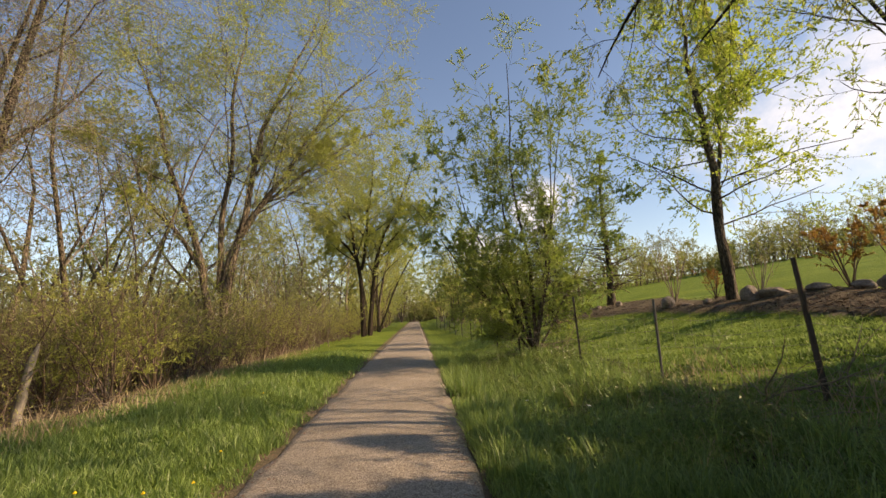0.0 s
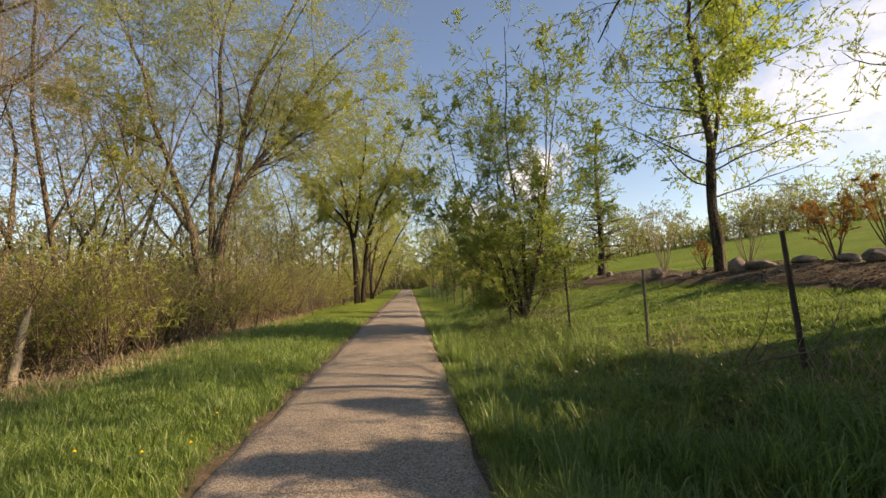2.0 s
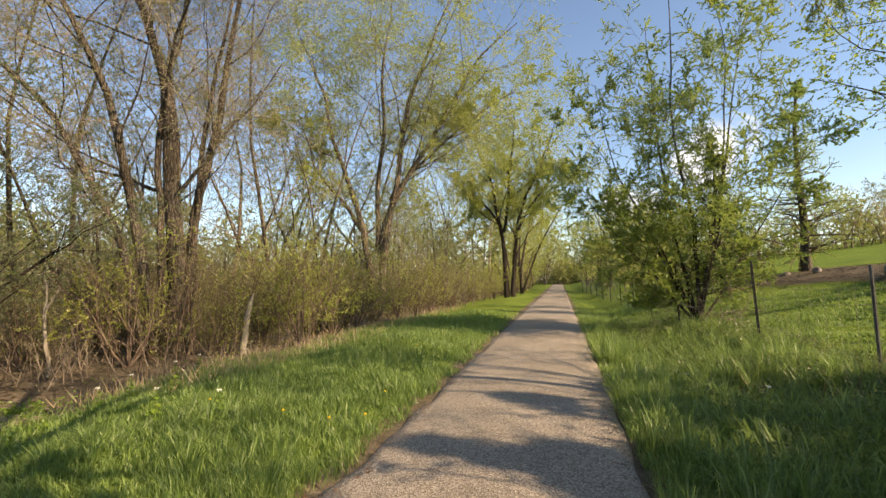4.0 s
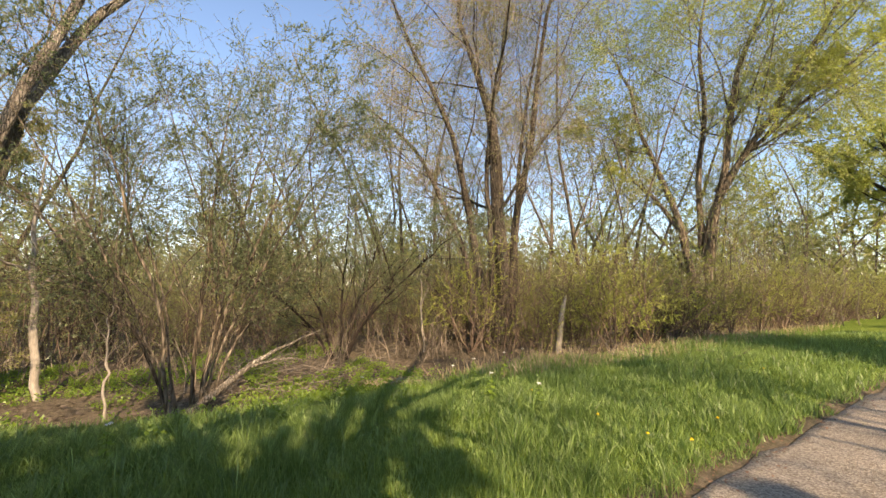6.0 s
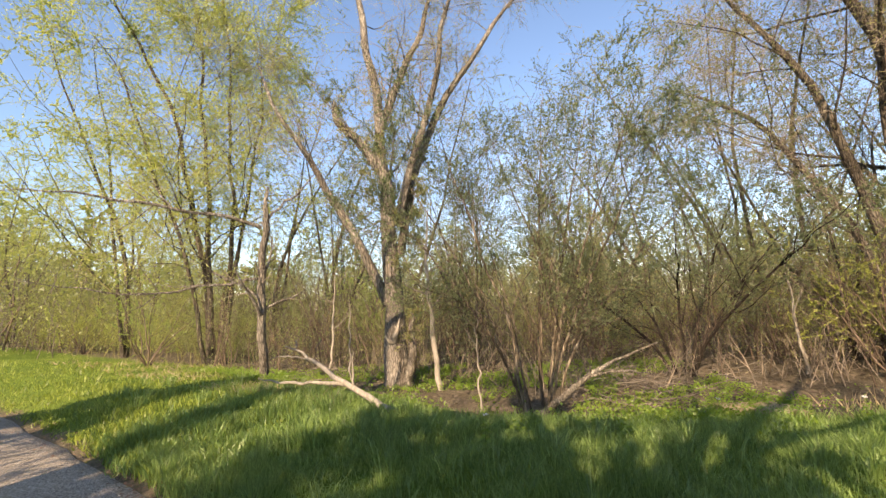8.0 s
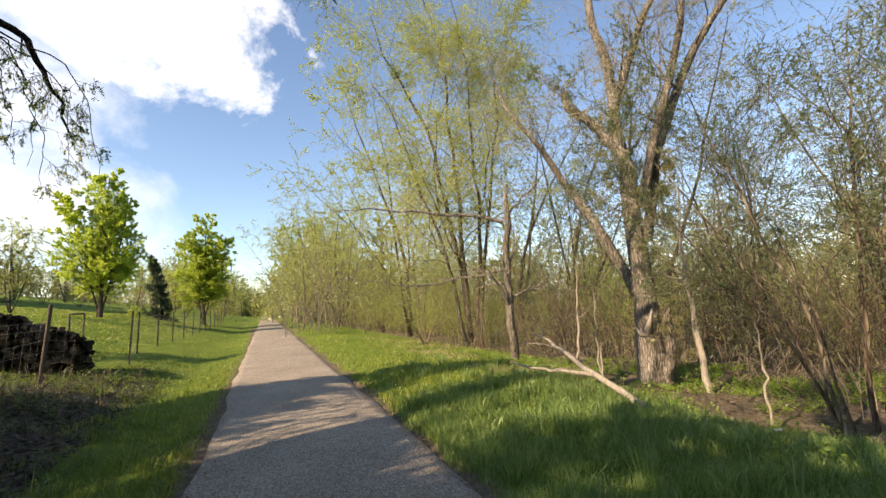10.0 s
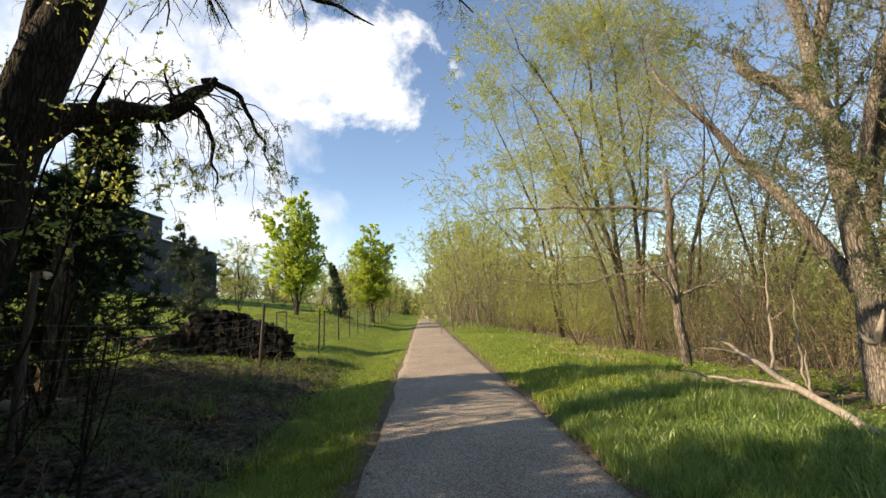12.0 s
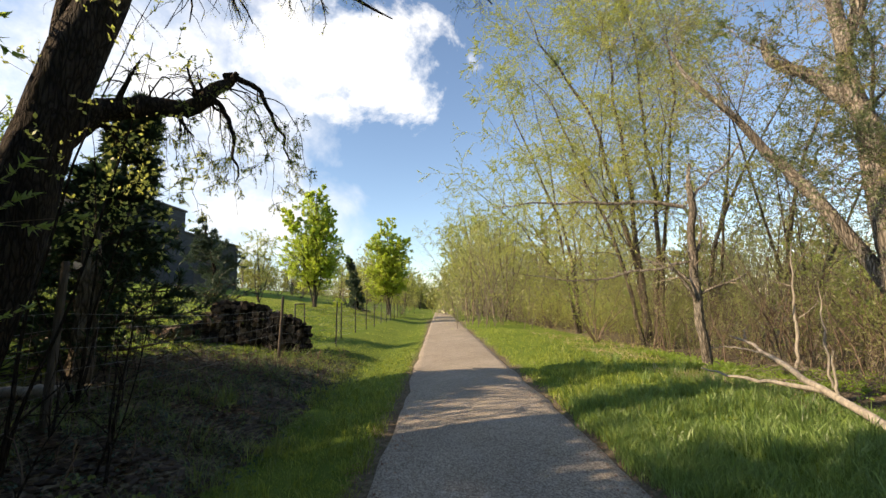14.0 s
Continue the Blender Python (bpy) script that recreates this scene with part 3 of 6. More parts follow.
tree("willow_tree", x, y, [("curve", [(-0.15, 0, 0), (-0.3, -0.1, 2.6), (-0.75, -0.3, 5.0), (-1.35, -0.5, 7.2), (-2.2, -0.9, 9.8), (-2.6, -1.1, 12.2), (-3.6, -1.4, 15)], [0.24, 0.17, 0.145, 0.12, 0.09, 0.06, 0.03]),
                           ("curve", [(0.15, 0, 0), (0.3, 0.05, 2.6), (0.65, 0.2, 5.6), (1.3, 0.4, 9), (1.7, 0.6, 12), (2.9, 1.0, 15), (4.4, 1.4, 18.5)], [0.24, 0.18, 0.155, 0.13, 0.1, 0.07, 0.02]),
                           ("curve", [(0.15, 0.1, 3.3), (0.5, 0.1, 5.4), (2.2, 0.6, 8.4), (3.3, 0.9, 10.4), (5.4, 1.3, 13.6), (7.2, 1.5, 15.4)], [0.17, 0.155, 0.12, 0.095, 0.06, 0.02]),
                           ("curve", [(0.6, 0.3, 6.2), (2.0, 0.7, 8.0), (3.9, 1.1, 9.6), (6.0, 1.4, 11.2), (7.4, 1.5, 11.8)], [0.10, 0.085, 0.065, 0.04, 0.015]),
                           ("curve", [(0, 0.1, 3.5), (0.1, 0.2, 8), (0.5, 0.1, 12.5), (0.7, 0.2, 18.5)], [0.14, 0.11, 0.08, 0.02]),
                           ("curve", [(-0.5, -0.1, 4.0), (-1.6, -0.6, 6.2), (-3.0, -1.2, 7.8), (-3.8, -1.4, 10.4)], [0.11, 0.09, 0.06, 0.02])],
     WILLOW_LIME, BARK_TAN, TWIG_TAN, LEAF_LIME, "forked willow with lime spring crown over the trail", 12)
x, y = polar(6.6, 36.0)
tree("willow_tree", x, y, [("curve", [(-0.2, 0, 0), (-0.35, 0, 3.5), (-0.6, 0.2, 7), (-1.8, 0.5, 11), (-3.2, 0.8, 16)], [0.24, 0.17, 0.14, 0.09, 0.02]),
                           ("curve", [(0.3, 0, 0), (0.5, 0, 3.5), (0.9, 0.1, 6.5), (2.2, 0.3, 10), (3.8, 0.5, 13), (4.8, 0.5, 15.5)], [0.2, 0.14, 0.12, 0.09, 0.05, 0.02]),
                           ("curve", [(-0.3, 0, 5.5), (0.2, 0.3, 9), (0.6, 0.3, 13), (0.9, 0.2, 18)], [0.13, 0.1, 0.07, 0.02]),
                           ("curve", [(0.6, 0, 5.0), (1.8, 0.2, 7.4), (3.4, 0.3, 9.4), (5.2, 0.3, 10.6)], [0.1, 0.08, 0.05, 0.02]),
                           ("curve", [(-0.5, 0.1, 6.0), (-2.0, 0.2, 8.2), (-3.8, 0.2, 9.6), (-4.8, 0.2, 10.6)], [0.1, 0.08, 0.05, 0.02])],
     habit((15, 8, 8), (50, 45, 50), (0.36, 0.5, 0.75), (0.2, 0.12, 0.1), per=30, size=0.10, slim=0.5, min_r=0.006, thin=(0.34, 0.42, 0.5), lift=(0.02, 0.04, -0.02, -0.16)), BARK_DARK, TWIG_OLIVE, LEAF_LIME, "dark-trunked willow with yellow-green crown", 13)
# tall lime group beyond the snapped tree
x, y = polar(125.8, 18.0)
LEAN = np.array([0.585, -0.81])      # towards the trail


def leaning(steps, r0, r1):
    return ("curve", [(LEAN[0] * k, LEAN[1] * k, z) for k, z in steps], list(np.linspace(r0, r1, len(steps))))


tree("willow_tree", x, y, [leaning([(0.1, 0), (0.35, 4), (1.2, 8), (2.6, 12), (4.2, 15.5)], 0.12, 0.02), leaning([(0, 0), (0.3, 4), (0.4, 9), (1.3, 16)], 0.13, 0.02), leaning([(-0.2, 0), (-0.5, 4), (-0.5, 9), (0.1, 16)], 0.11, 0.02),
                           leaning([(0.25, 0), (0.8, 3.4), (1.9, 7), (3.0, 9.8), (4.0, 12)], 0.085, 0.012), leaning([(-0.3, 0), (-0.7, 4), (-1.4, 8), (-1.5, 14)], 0.09, 0.02)],
     WILLOW_FINE, BARK, TWIG_TAN, LEAF_LIME, "tall many-stemmed willow in lime young leaf", 22)
# old pale willow beyond the hollow
x, y = polar(103.8, 12.0)
old = tree("old_willow", x, y, [("curve", [(0, 0, 0), (0.06, -0.05, 1.2), (0.06, -0.1, 3.2), (0.06, -0.2, 6.0), (0.15, -0.5, 7.4), (0.24, -0.8, 11.2), (0.3, -0.7, 14)], [0.42, 0.29, 0.235, 0.18, 0.14, 0.09, 0.03]),
                          ("curve", [(0.0, 0.12, 3.6), (-0.1, 0.45, 5.6), (-0.2, 0.95, 7.4), (-0.3, 1.9, 8.8), (-0.33, 3.1, 10.4), (-0.4, 4.4, 11.6)], [0.13, 0.12, 0.11, 0.09, 0.065, 0.025]),
                          ("curve", [(0.07, -0.25, 2.2), (0.2, -0.75, 3.6), (0.37, -1.25, 4.8), (0.6, -1.85, 5.4), (0.85, -2.35, 6.7), (1.3, -3.3, 7.9), (1.4, -3.6, 9)], [0.13, 0.125, 0.11, 0.1, 0.075, 0.05, 0.02]),
                          ("curve", [(0.1, -0.2, 5.9), (0.3, -0.9, 6.9), (0.5, -1.5, 7.5), (0.6, -1.5, 8.1)], [0.15, 0.12, 0.1, 0.05]),
                          ("curve", [(0.12, -0.35, 7.2), (0, 0.3, 9.0), (-0.1, 1.2, 10.6), (-0.1, 1.5, 12.5)], [0.13, 0.1, 0.07, 0.02]),
                          ("curve", [(0.2, 0.25, -0.1), (0.5, 0.5, 1.0), (0.45, 0.5, 2.0)], [0.13, 0.10, 0.03]),
                          ("curve", [(0.15, 0.15, 4.4), (0.3, 0.5, 6.2), (0.3, 1.2, 7.9), (0.2, 1.5, 9.6), (0.2, 2.6, 12.6)], [0.12, 0.11, 0.09, 0.07, 0.03]),
                          *[("curve", [(0.2 * math.cos(2.4 * k), 0.2 * math.sin(2.4 * k), 2.6 + 0.38 * k), (0.65 * math.cos(2.4 * k), 0.65 * math.sin(2.4 * k), 3.3 + 0.4 * k), (0.9 * math.cos(2.4 * k + 0.3), 0.9 * math.sin(2.4 * k + 0.3), 4.5 + 0.42 * k)], [0.016, 0.011, 0.004]) for k in range(8)]],
     DEADISH, BARK_PALE, TWIG_TAN, LEAF_OLIVE, "old pale-barked willow with broken limbs", 14)
for pts, rad in (([(0.16, -0.05, 1.15), (0.36, 0.0, 1.32), (0.44, 0.12, 1.62), (0.42, 0.16, 1.85)], [0.10, 0.08, 0.045, 0.012]), ([(0.2, 0.0, 1.2), (0.4, -0.14, 1.24), (0.46, -0.24, 1.42)], [0.07, 0.055, 0.015])):
    q, r = stem_curve(pts, rad, 9)
    v, f = tubes(q[None], r[None], 9)
    part_of("torn_stub", mesh_np("torn_stub", v, [f], BARK_DEAD), old, "pale torn wood of a lost limb")
# grey-green bush willow in front
x, y = polar(86.0, 8.2)


def bush_stem(head, tilt, length, r, lift):
    """A slender stem rising from its own foot and arching out."""
    c, q = math.cos(radians(head)), -math.sin(radians(head))
    out, up = math.sin(radians(tilt)) * length, math.cos(radians(tilt)) * length
    return ("curve", [(q * 0.22, c * 0.22, 0), (q * (0.25 + 0.12 * out), c * (0.25 + 0.12 * out), up * 0.28), (q * (0.3 + 0.5 * out), c * (0.3 + 0.5 * out), up * 0.66), (q * (0.3 + out), c * (0.3 + out), up * 1.06)], [r * 1.2, r, r * 0.7, r * 0.2])


bush = [bush_stem(*q) for q in ((20, 12, 6.0, 0.026, 0), (-40, 22, 5.6, 0.022, 0), (200, 16, 5.6, 0.026, 0), (170, 34, 5.2, 0.022, 0), (60, 8, 6.3, 0.03, 0), (120, 24, 5, 0.02, 0), (5, 38, 5.2, 0.024, 0), (185, 26, 5.4, 0.02, 0), (-15, 26, 5.6, 0.022, 0))]
tree("bush_willow", x, y, bush, BUSHY, BARK_TAN, BARK, LEAF_GREY, "many-stemmed grey-green bush willow at the hollow's edge", 15)
x, y = polar(69.0, 12.5)
tree("bush_willow", x, y, [bush_stem(*q) for q in ((20, 24, 5.2, 0.034, 0), (-60, 46, 5.0, 0.034, 0), (120, 34, 4.6, 0.03, 0), (160, 48, 4.8, 0.036, 0), (60, 12, 5.0, 0.03, 0), (-20, 34, 4.6, 0.03, 0))],
     BUSHY, BARK_DARK, BARK, LEAF_GREY, "spreading dark-stemmed bush willow with small leaves", 23)
x, y = polar(93.5, 16.5)
tree("bush_willow", x, y, [(20, 10, 7.5, 0.07, 0.01), (-60, 16, 7, 0.06, 0.02), (120, 18, 7, 0.06, 0.02), (180, 12, 7.5, 0.06, 0.01)],
     BUSHY, BARK, TWIG, LEAF_GREY, "upright grey-green willow behind the hollow", 24)
# broken-topped young tree with long bare side branches
x, y = polar(120.3, 12.4)
tree("snapped_tree", x, y, [("curve", [(0, 0, 0), (0.05, -0.05, 2.3), (0.06, -0.1, 4.2), (0.05, -0.08, 4.7), (0.06, -0.06, 5.2)], [0.12, 0.095, 0.085, 0.06, 0.03]),
                            ("curve", [(0.05, -0.1, 4.1), (0.66, -1.0, 4.4), (1.7, -2.25, 4.5), (2.8, -3.3, 4.7), (3.3, -4.1, 4.6)], [0.055, 0.045, 0.035, 0.02, 0.008]),
                            ("curve", [(0.05, -0.1, 4.2), (-0.2, 0.5, 4.8), (-0.6, 1.1, 5.6), (-0.8, 1.4, 6.3)], [0.04, 0.03, 0.018, 0.008]),
                            ("curve", [(0.05, -0.1, 2.7), (0.78, -1.2, 2.5), (1.7, -2.3, 2.3), (2.5, -3.1, 2.5), (3.1, -3.8, 2.7)], [0.035, 0.03, 0.022, 0.015, 0.006])],
     habit((5, 4, 0), (50, 45, 45), (0.3, 0.4, 0.4), (0.3, 0.2, 0.1), per=2, size=0.06, min_r=0.004), BARK_PALE, TWIG_TAN, LEAF_LIME, "snapped young tree with long bare side branches", 16)

# ---- lawn side trees ----
x, y = polar(344.6, 13.8)
tree("young_tree", x, y, [(0, 2, 9.3, 0.06, 0.01), (60, 10, 8.6, 0.045, 0.01), (-70, 11, 8.4, 0.045, 0.01), (130, 14, 7.5, 0.035, 0.02), (-140, 11, 8.5, 0.04, 0.01), (80, 38, 6, 0.035, 0.03), (100, 22, 7.0, 0.03, 0.02), (-90, 26, 6.0, 0.03, 0.03), (20, 30, 5.0, 0.028, 0.03)],
     habit((15, 8, 7), (54, 46, 45), (0.3, 0.5, 0.6), (0.05, 0.12, 0.1), per=24, size=0.05, slim=0.55, min_r=0.0034, thin=(0.36, 0.45, 0.5), gnarl=(0.06, 0.12, 0.16, 0.2)), BARK, TWIG, LEAF_FRESH, "many-stemmed young tree with sparse fresh leaves", 17)
x, y = polar(322.2, 16.2)
tree("lawn_tree", x, y, [("curve", [(0, 0, 0), (0.0, 0, 2.4), (-0.15, 0.1, 5.0), (-0.1, 0.05, 7.2), (-0.3, 0.2, 10), (-0.3, 0.2, 13.5)], [0.18, 0.14, 0.11, 0.085, 0.055, 0.015]), ("curve", [(0, 0, 2.6), (0.25, 0.2, 4.0), (0.9, 0.5, 6.4), (1.5, 0.8, 9.0), (1.7, 0.8, 10.5)], [0.08, 0.07, 0.05, 0.03, 0.012])],
     habit((38, 9, 6), (62, 46, 45), (0.28, 0.52, 0.5), (0.17, 0.15, 0.1), fall=0.7, per=14, size=0.068, slim=0.7, broad=True, min_r=0.003, lift=(0.0, 0.025, 0.02, 0.0), thin=(0.24, 0.42, 0.5), gnarl=(0.05, 0.14, 0.18, 0.2)), BARK, TWIG, LEAF_YELLOW, "lawn tree with glowing yellow-green young leaves", 18)
# big dark willow at the fence, its limb hanging over the bank
x, y = polar(200, 6.0)
WEEP = habit((11, 7, 6), (58, 46, 40), (0.22, 0.6, 0.55), (0.26, 0.12, 0.12), lift=(0, -0.05, -0.22, -0.3), gnarl=(0.05, 0.14, 0.2, 0.26), per=6, size=0.045, slim=0.5, min_r=0.0028, k3=3, thin=(0.32, 0.4, 0.5))
tree("leaning_willow", x, y, [("curve", [(0.2, 0, 0), (-0.05, -0.02, 1.2), (-0.3, -0.1, 2.5), (-0.5, -0.15, 3.7), (-0.8, -0.2, 4.7), (-1.3, -0.2, 6.2), (-2.2, 0.1, 8.4), (-3.0, 0.8, 11)], [0.40, 0.32, 0.27, 0.25, 0.22, 0.18, 0.12, 0.03]),
                              ("curve", [(-0.3, -0.12, 2.7), (-0.58, -0.2, 3.35), (-0.9, -0.25, 3.68), (-1.35, -0.3, 3.8), (-1.8, -0.35, 3.86), (-2.05, -0.36, 4.15), (-2.3, -0.36, 4.5)], [0.17, 0.15, 0.13, 0.115, 0.1, 0.08, 0.03]),
                              ("curve", [(-1.75, -0.35, 4.1), (-2.1, -0.36, 3.98), (-2.25, -0.36, 3.6), (-2.3, -0.4, 3.0)], [0.045, 0.035, 0.025, 0.008]),
                              ("curve", [(-2.1, -0.36, 4.4), (-2.45, -0.35, 4.45), (-2.7, -0.33, 4.0), (-2.95, -0.3, 3.3)], [0.045, 0.035, 0.025, 0.008]),
                              ("curve", [(-0.4, -0.1, 3.4), (-0.5, -0.4, 4.6), (-0.3, -0.6, 6.5), (0.2, -0.5, 9)], [0.12, 0.1, 0.07, 0.02]),
                              *[("curve", [(-1.2 - 0.1 * k, -0.3, 3.76 + 0.06 * k), (-1.3 - 0.12 * k, -0.3 + 0.12 * math.sin(k * 2.1), 4.1 + 0.1 * math.sin(k)), (-1.35 - 0.15 * k, -0.3 + 0.3 * math.sin(k * 2.1), 4.1), (-1.5 - 0.155 * k, -0.3 + 0.4 * math.sin(k * 2.1), 3.6 - 0.15 * (k % 3)), (-1.52 - 0.16 * k, -0.3 + 0.42 * math.sin(k * 2.1), 3.0 - 0.2 * (k % 3))], [0.010, 0.008, 0.006, 0.004, 0.002]) for k in range(11)],
                              ("curve", [(-1.0, -0.2, 5.4), (-1.7, -0.7, 6.4), (-2.8, -1.0, 6.8), (-3.8, -0.9, 6.6), (-4.6, -0.6, 6.2)], [0.12, 0.1, 0.07, 0.04, 0.01]),
                              ("curve", [(-1.3, -0.2, 6.2), (-2.6, -0.2, 6.9), (-4.0, 0.1, 7.0), (-5.2, 0.4, 6.7), (-5.9, 0.5, 6.2)], [0.09, 0.07, 0.05, 0.03, 0.01]),
                              ("curve", [(-1.8, 0, 7.6), (-2.6, 1.4, 8.3), (-3.2, 3.0, 8.2), (-3.4, 4.2, 7.6)], [0.1, 0.08, 0.05, 0.01])],
     dict(WEEP, per=2, size=0.026, min_r=0.0022), BARK_DARK, BARK_DARK, LEAF_LIME, "leaning dark willow with weeping twigs by the fence", 19)
# forked tree at the fence that shades the trail
tree("forked_willow", 3.9, -0.6, [("curve", [(0, 0, 0), (-0.1, 0.1, 2.2), (-0.15, 0.3, 4.2), (0, 1.4, 5.4), (-0.1, 2.9, 6.7), (-0.5, 5.0, 8.4)], [0.22, 0.17, 0.14, 0.11, 0.08, 0.02]),
                                  ("curve", [(-0.15, 0.3, 4.2), (-0.4, 1.8, 5.0), (-0.6, 3.8, 5.5), (-0.6, 5.6, 5.7), (-0.6, 7.4, 5.4)], [0.07, 0.06, 0.045, 0.03, 0.01]),
                                  ("curve", [(0.0, 1.4, 5.2), (0.6, 3.2, 5.7), (0.9, 5.2, 5.9), (1.0, 7.2, 5.6)], [0.06, 0.045, 0.03, 0.01]),
                                  ("curve", [(-0.15, 0.3, 4.2), (0.0, 0.9, 5.4), (0.2, 1.4, 7.0), (0.3, 1.8, 9)], [0.10, 0.08, 0.06, 0.02]),
                                  ("curve", [(-0.1, 0.1, 3.6), (0.5, -0.9, 5.0), (0.6, -1.8, 7), (0.8, -2.4, 9)], [0.12, 0.10, 0.07, 0.02])],
     dict(WEEP, per=8, size=0.04, n=(13, 8, 7)), BARK_DARK, BARK_DARK, LEAF_LIME, "forked willow at the fence with weeping twigs", 25)
THIN = habit((11, 7, 6), (50, 45, 45), (0.3, 0.48, 0.55), (0.58, 0.15, 0.1), per=9, size=0.07, slim=0.5, min_r=0.004)
tree("bank_tree", *polar(297.5, 10.0), [(0, 3, 11.0, 0.12, 0.0), (320, 12, 9, 0.06, 0.03), (60, 14, 9, 0.06, 0.03), (230, 16, 9, 0.06, 0.03)],
     dict(THIN, start=(0.35, 0.15, 0.1)), BARK_DARK, TWIG, LEAF_FRESH, "thin-leaved young tree on the bank", 28)
# out-of-view tree added on the sun side to shade the grass
tree("bank_tree", 6.8, -2.2, [(0, 2, 8.0, 0.12, 0.0), (45, 14, 7, 0.07, 0.03), (165, 14, 7, 0.07, 0.03), (285, 14, 7, 0.07, 0.03)],
     dict(THIN, n=(12, 7, 6), start=(0.35, 0.15, 0.1), per=16, size=0.13, slim=0.7, ratio=(0.22, 0.48, 0.55)), BARK_DARK, TWIG, LEAF_FRESH, "unseen leafy tree added on the bank to cast shade", 29)
for az, d, h, sd in ((168.2, 37, 9.7, 20), (158.7, 46, 9.9, 21)):
    x, y = polar(az, d)
    tree("maple_tree", x, y, [(0, 1, h, 0.15, 0.0), (40, 12, h * 0.84, 0.06, 0.01), (160, 13, h * 0.8, 0.06, 0.01), (280, 12, h * 0.84, 0.06, 0.01)],
         habit((48, 6, 4), (58, 42, 45), (0.27, 0.5, 0.55), (0.2, 0.1, 0.1), per=15, size=0.12, slim=0.7, min_r=0.006, fall=0.8, gnarl=(0.02, 0.08, 0.14, 0.18), lift=(0, 0.05, 0.03, 0)), BARK, TWIG, LEAF_MAPLE, "round lime-green maple standing on the lawn", sd, group="maples on the lawn")


# conifers
SHADE = []      # unseen leafy shrubs added on the bank to cast shade


def conifer(name, x, y, h, spread, bark, needle, label, seed, per=26, size=0.16, bare=0.03, n=60, sub=8, group=""):
    return tree(name, x, y, [(0, 1, h, 0.035 * h ** 0.8, 0.0)],
                habit((n, sub, 0), (84, 45, 45), (spread, 0.42, 0.4), (bare, 0.1, 0.1), lift=(0, 0.02, 0.0, 0), per=per, size=size, slim=0.22, min_r=0.004, leaf_level=1, fall=0.97, thin=(0.25, 0.5, 0.5)),
                bark, TWIG, needle, label, seed, group=group, limbs=False)


conifer("spruce_tree", *polar(191.2, 10.2), 5.0, 0.36, BARK_DARK, NEEDLE, "dense dark spruce behind the fence", 31, 40, 0.14, n=150, sub=8)
# the next spruces stand out of view, added to block the sun
conifer("spruce_tree", 4.1, -5.7, 3.7, 0.34, BARK_DARK, NEEDLE, "spruce added at the foot of the bank to darken it", 47, 26, 0.2, n=90)
conifer("spruce_tree", 5.4, -9.2, 7.5, 0.30, BARK_DARK, NEEDLE, "unseen spruce added behind the fence to cast shade", 36, 16, 0.34, n=56, sub=6)
conifer("spruce_tree", 7.8, -7.8, 4.6, 0.36, BARK_DARK, NEEDLE, "unseen spruce added behind the fence to cast shade", 37, 16, 0.34, n=56, sub=6)
conifer("spruce_tree", 6.6, -4.6, 4.8, 0.48, BARK_DARK, NEEDLE, "unseen broad spruce added beside the fence to cast shade", 39, 16, 0.34, n=60, sub=7)
conifer("spruce_tree", 7.4, -5.8, 5.2, 0.40, BARK_DARK, NEEDLE, "unseen broad spruce added beside the fence to cast shade", 46, 18, 0.34, n=70, sub=7)
# more added spruces out of view, shading the verge by the fence
for cx, cy, ch, cs, cd in ((8.0, 0.9, 4.2, 0.46, 40), (9.4, 2.0, 5.0, 0.42, 45), (7.3, 2.0, 4.0, 0.30, 38), (8.7, 3.1, 5.0, 0.27, 48), (10.2, 4.3, 4.0, 0.24, 49)):
    conifer("spruce_tree", cx, cy, ch, cs, BARK_DARK, NEEDLE, "unseen spruce added on the bank to cast shade", cd, 18, 0.26, n=60, sub=6)
# shrub spots out of view, chosen for where their shadows fall
for sx, sy, k in ((5.7, -4.3, 1.7), (5.5, -3.7, 1.85), (5.7, -3.1, 1.8), (5.6, -2.2, 1.85), (6.6, -1.6, 1.45), (4.3, -3.3, 1.2), (4.4, -2.3, 1.15), (4.5, -4.4, 1.25), (4.7, -5.7, 1.1), (4.5, -6.7, 1.2), (4.7, -7.7, 1.25), (4.4, -8.8, 1.25), (5.3, -9.6, 1.4), (5.8, -6.9, 1.4), (5.7, -8.2, 1.4), (6.3, 0.5, 1.0), (7.4, 0.4, 1.1), (4.3, 1.2, 0.7), (4.8, 1.9, 0.55)):
    SHADE.append((sx, sy, k))
conifer("spruce_tree", *polar(162.7, 44), 5.5, 0.21, BARK_DARK, NEEDLE_BLUE, "narrow blue-green spruce in a mulch ring", 32, 30, 0.26)
conifer("pine_tree", *polar(179.4, 17.5), 4.1, 0.36, BARK_DARK, NEEDLE_BLUE, "young blue-green pine behind the woodpile", 33, 34, 0.13, 0.1, n=56)
conifer("larch_tree", *polar(334.8, 24.2), 8.4, 0.25, BARK, LEAF_FRESH, "slim young larch with thin green needles", 34, 22, 0.10, 0.08, n=100)
conifer("juniper_tree", *polar(341.8, 20), 6.6, 0.28, BARK_DARK, LEAF_DEEP, "bushy olive juniper on the bank", 35, 34, 0.11, 0.0, n=100)

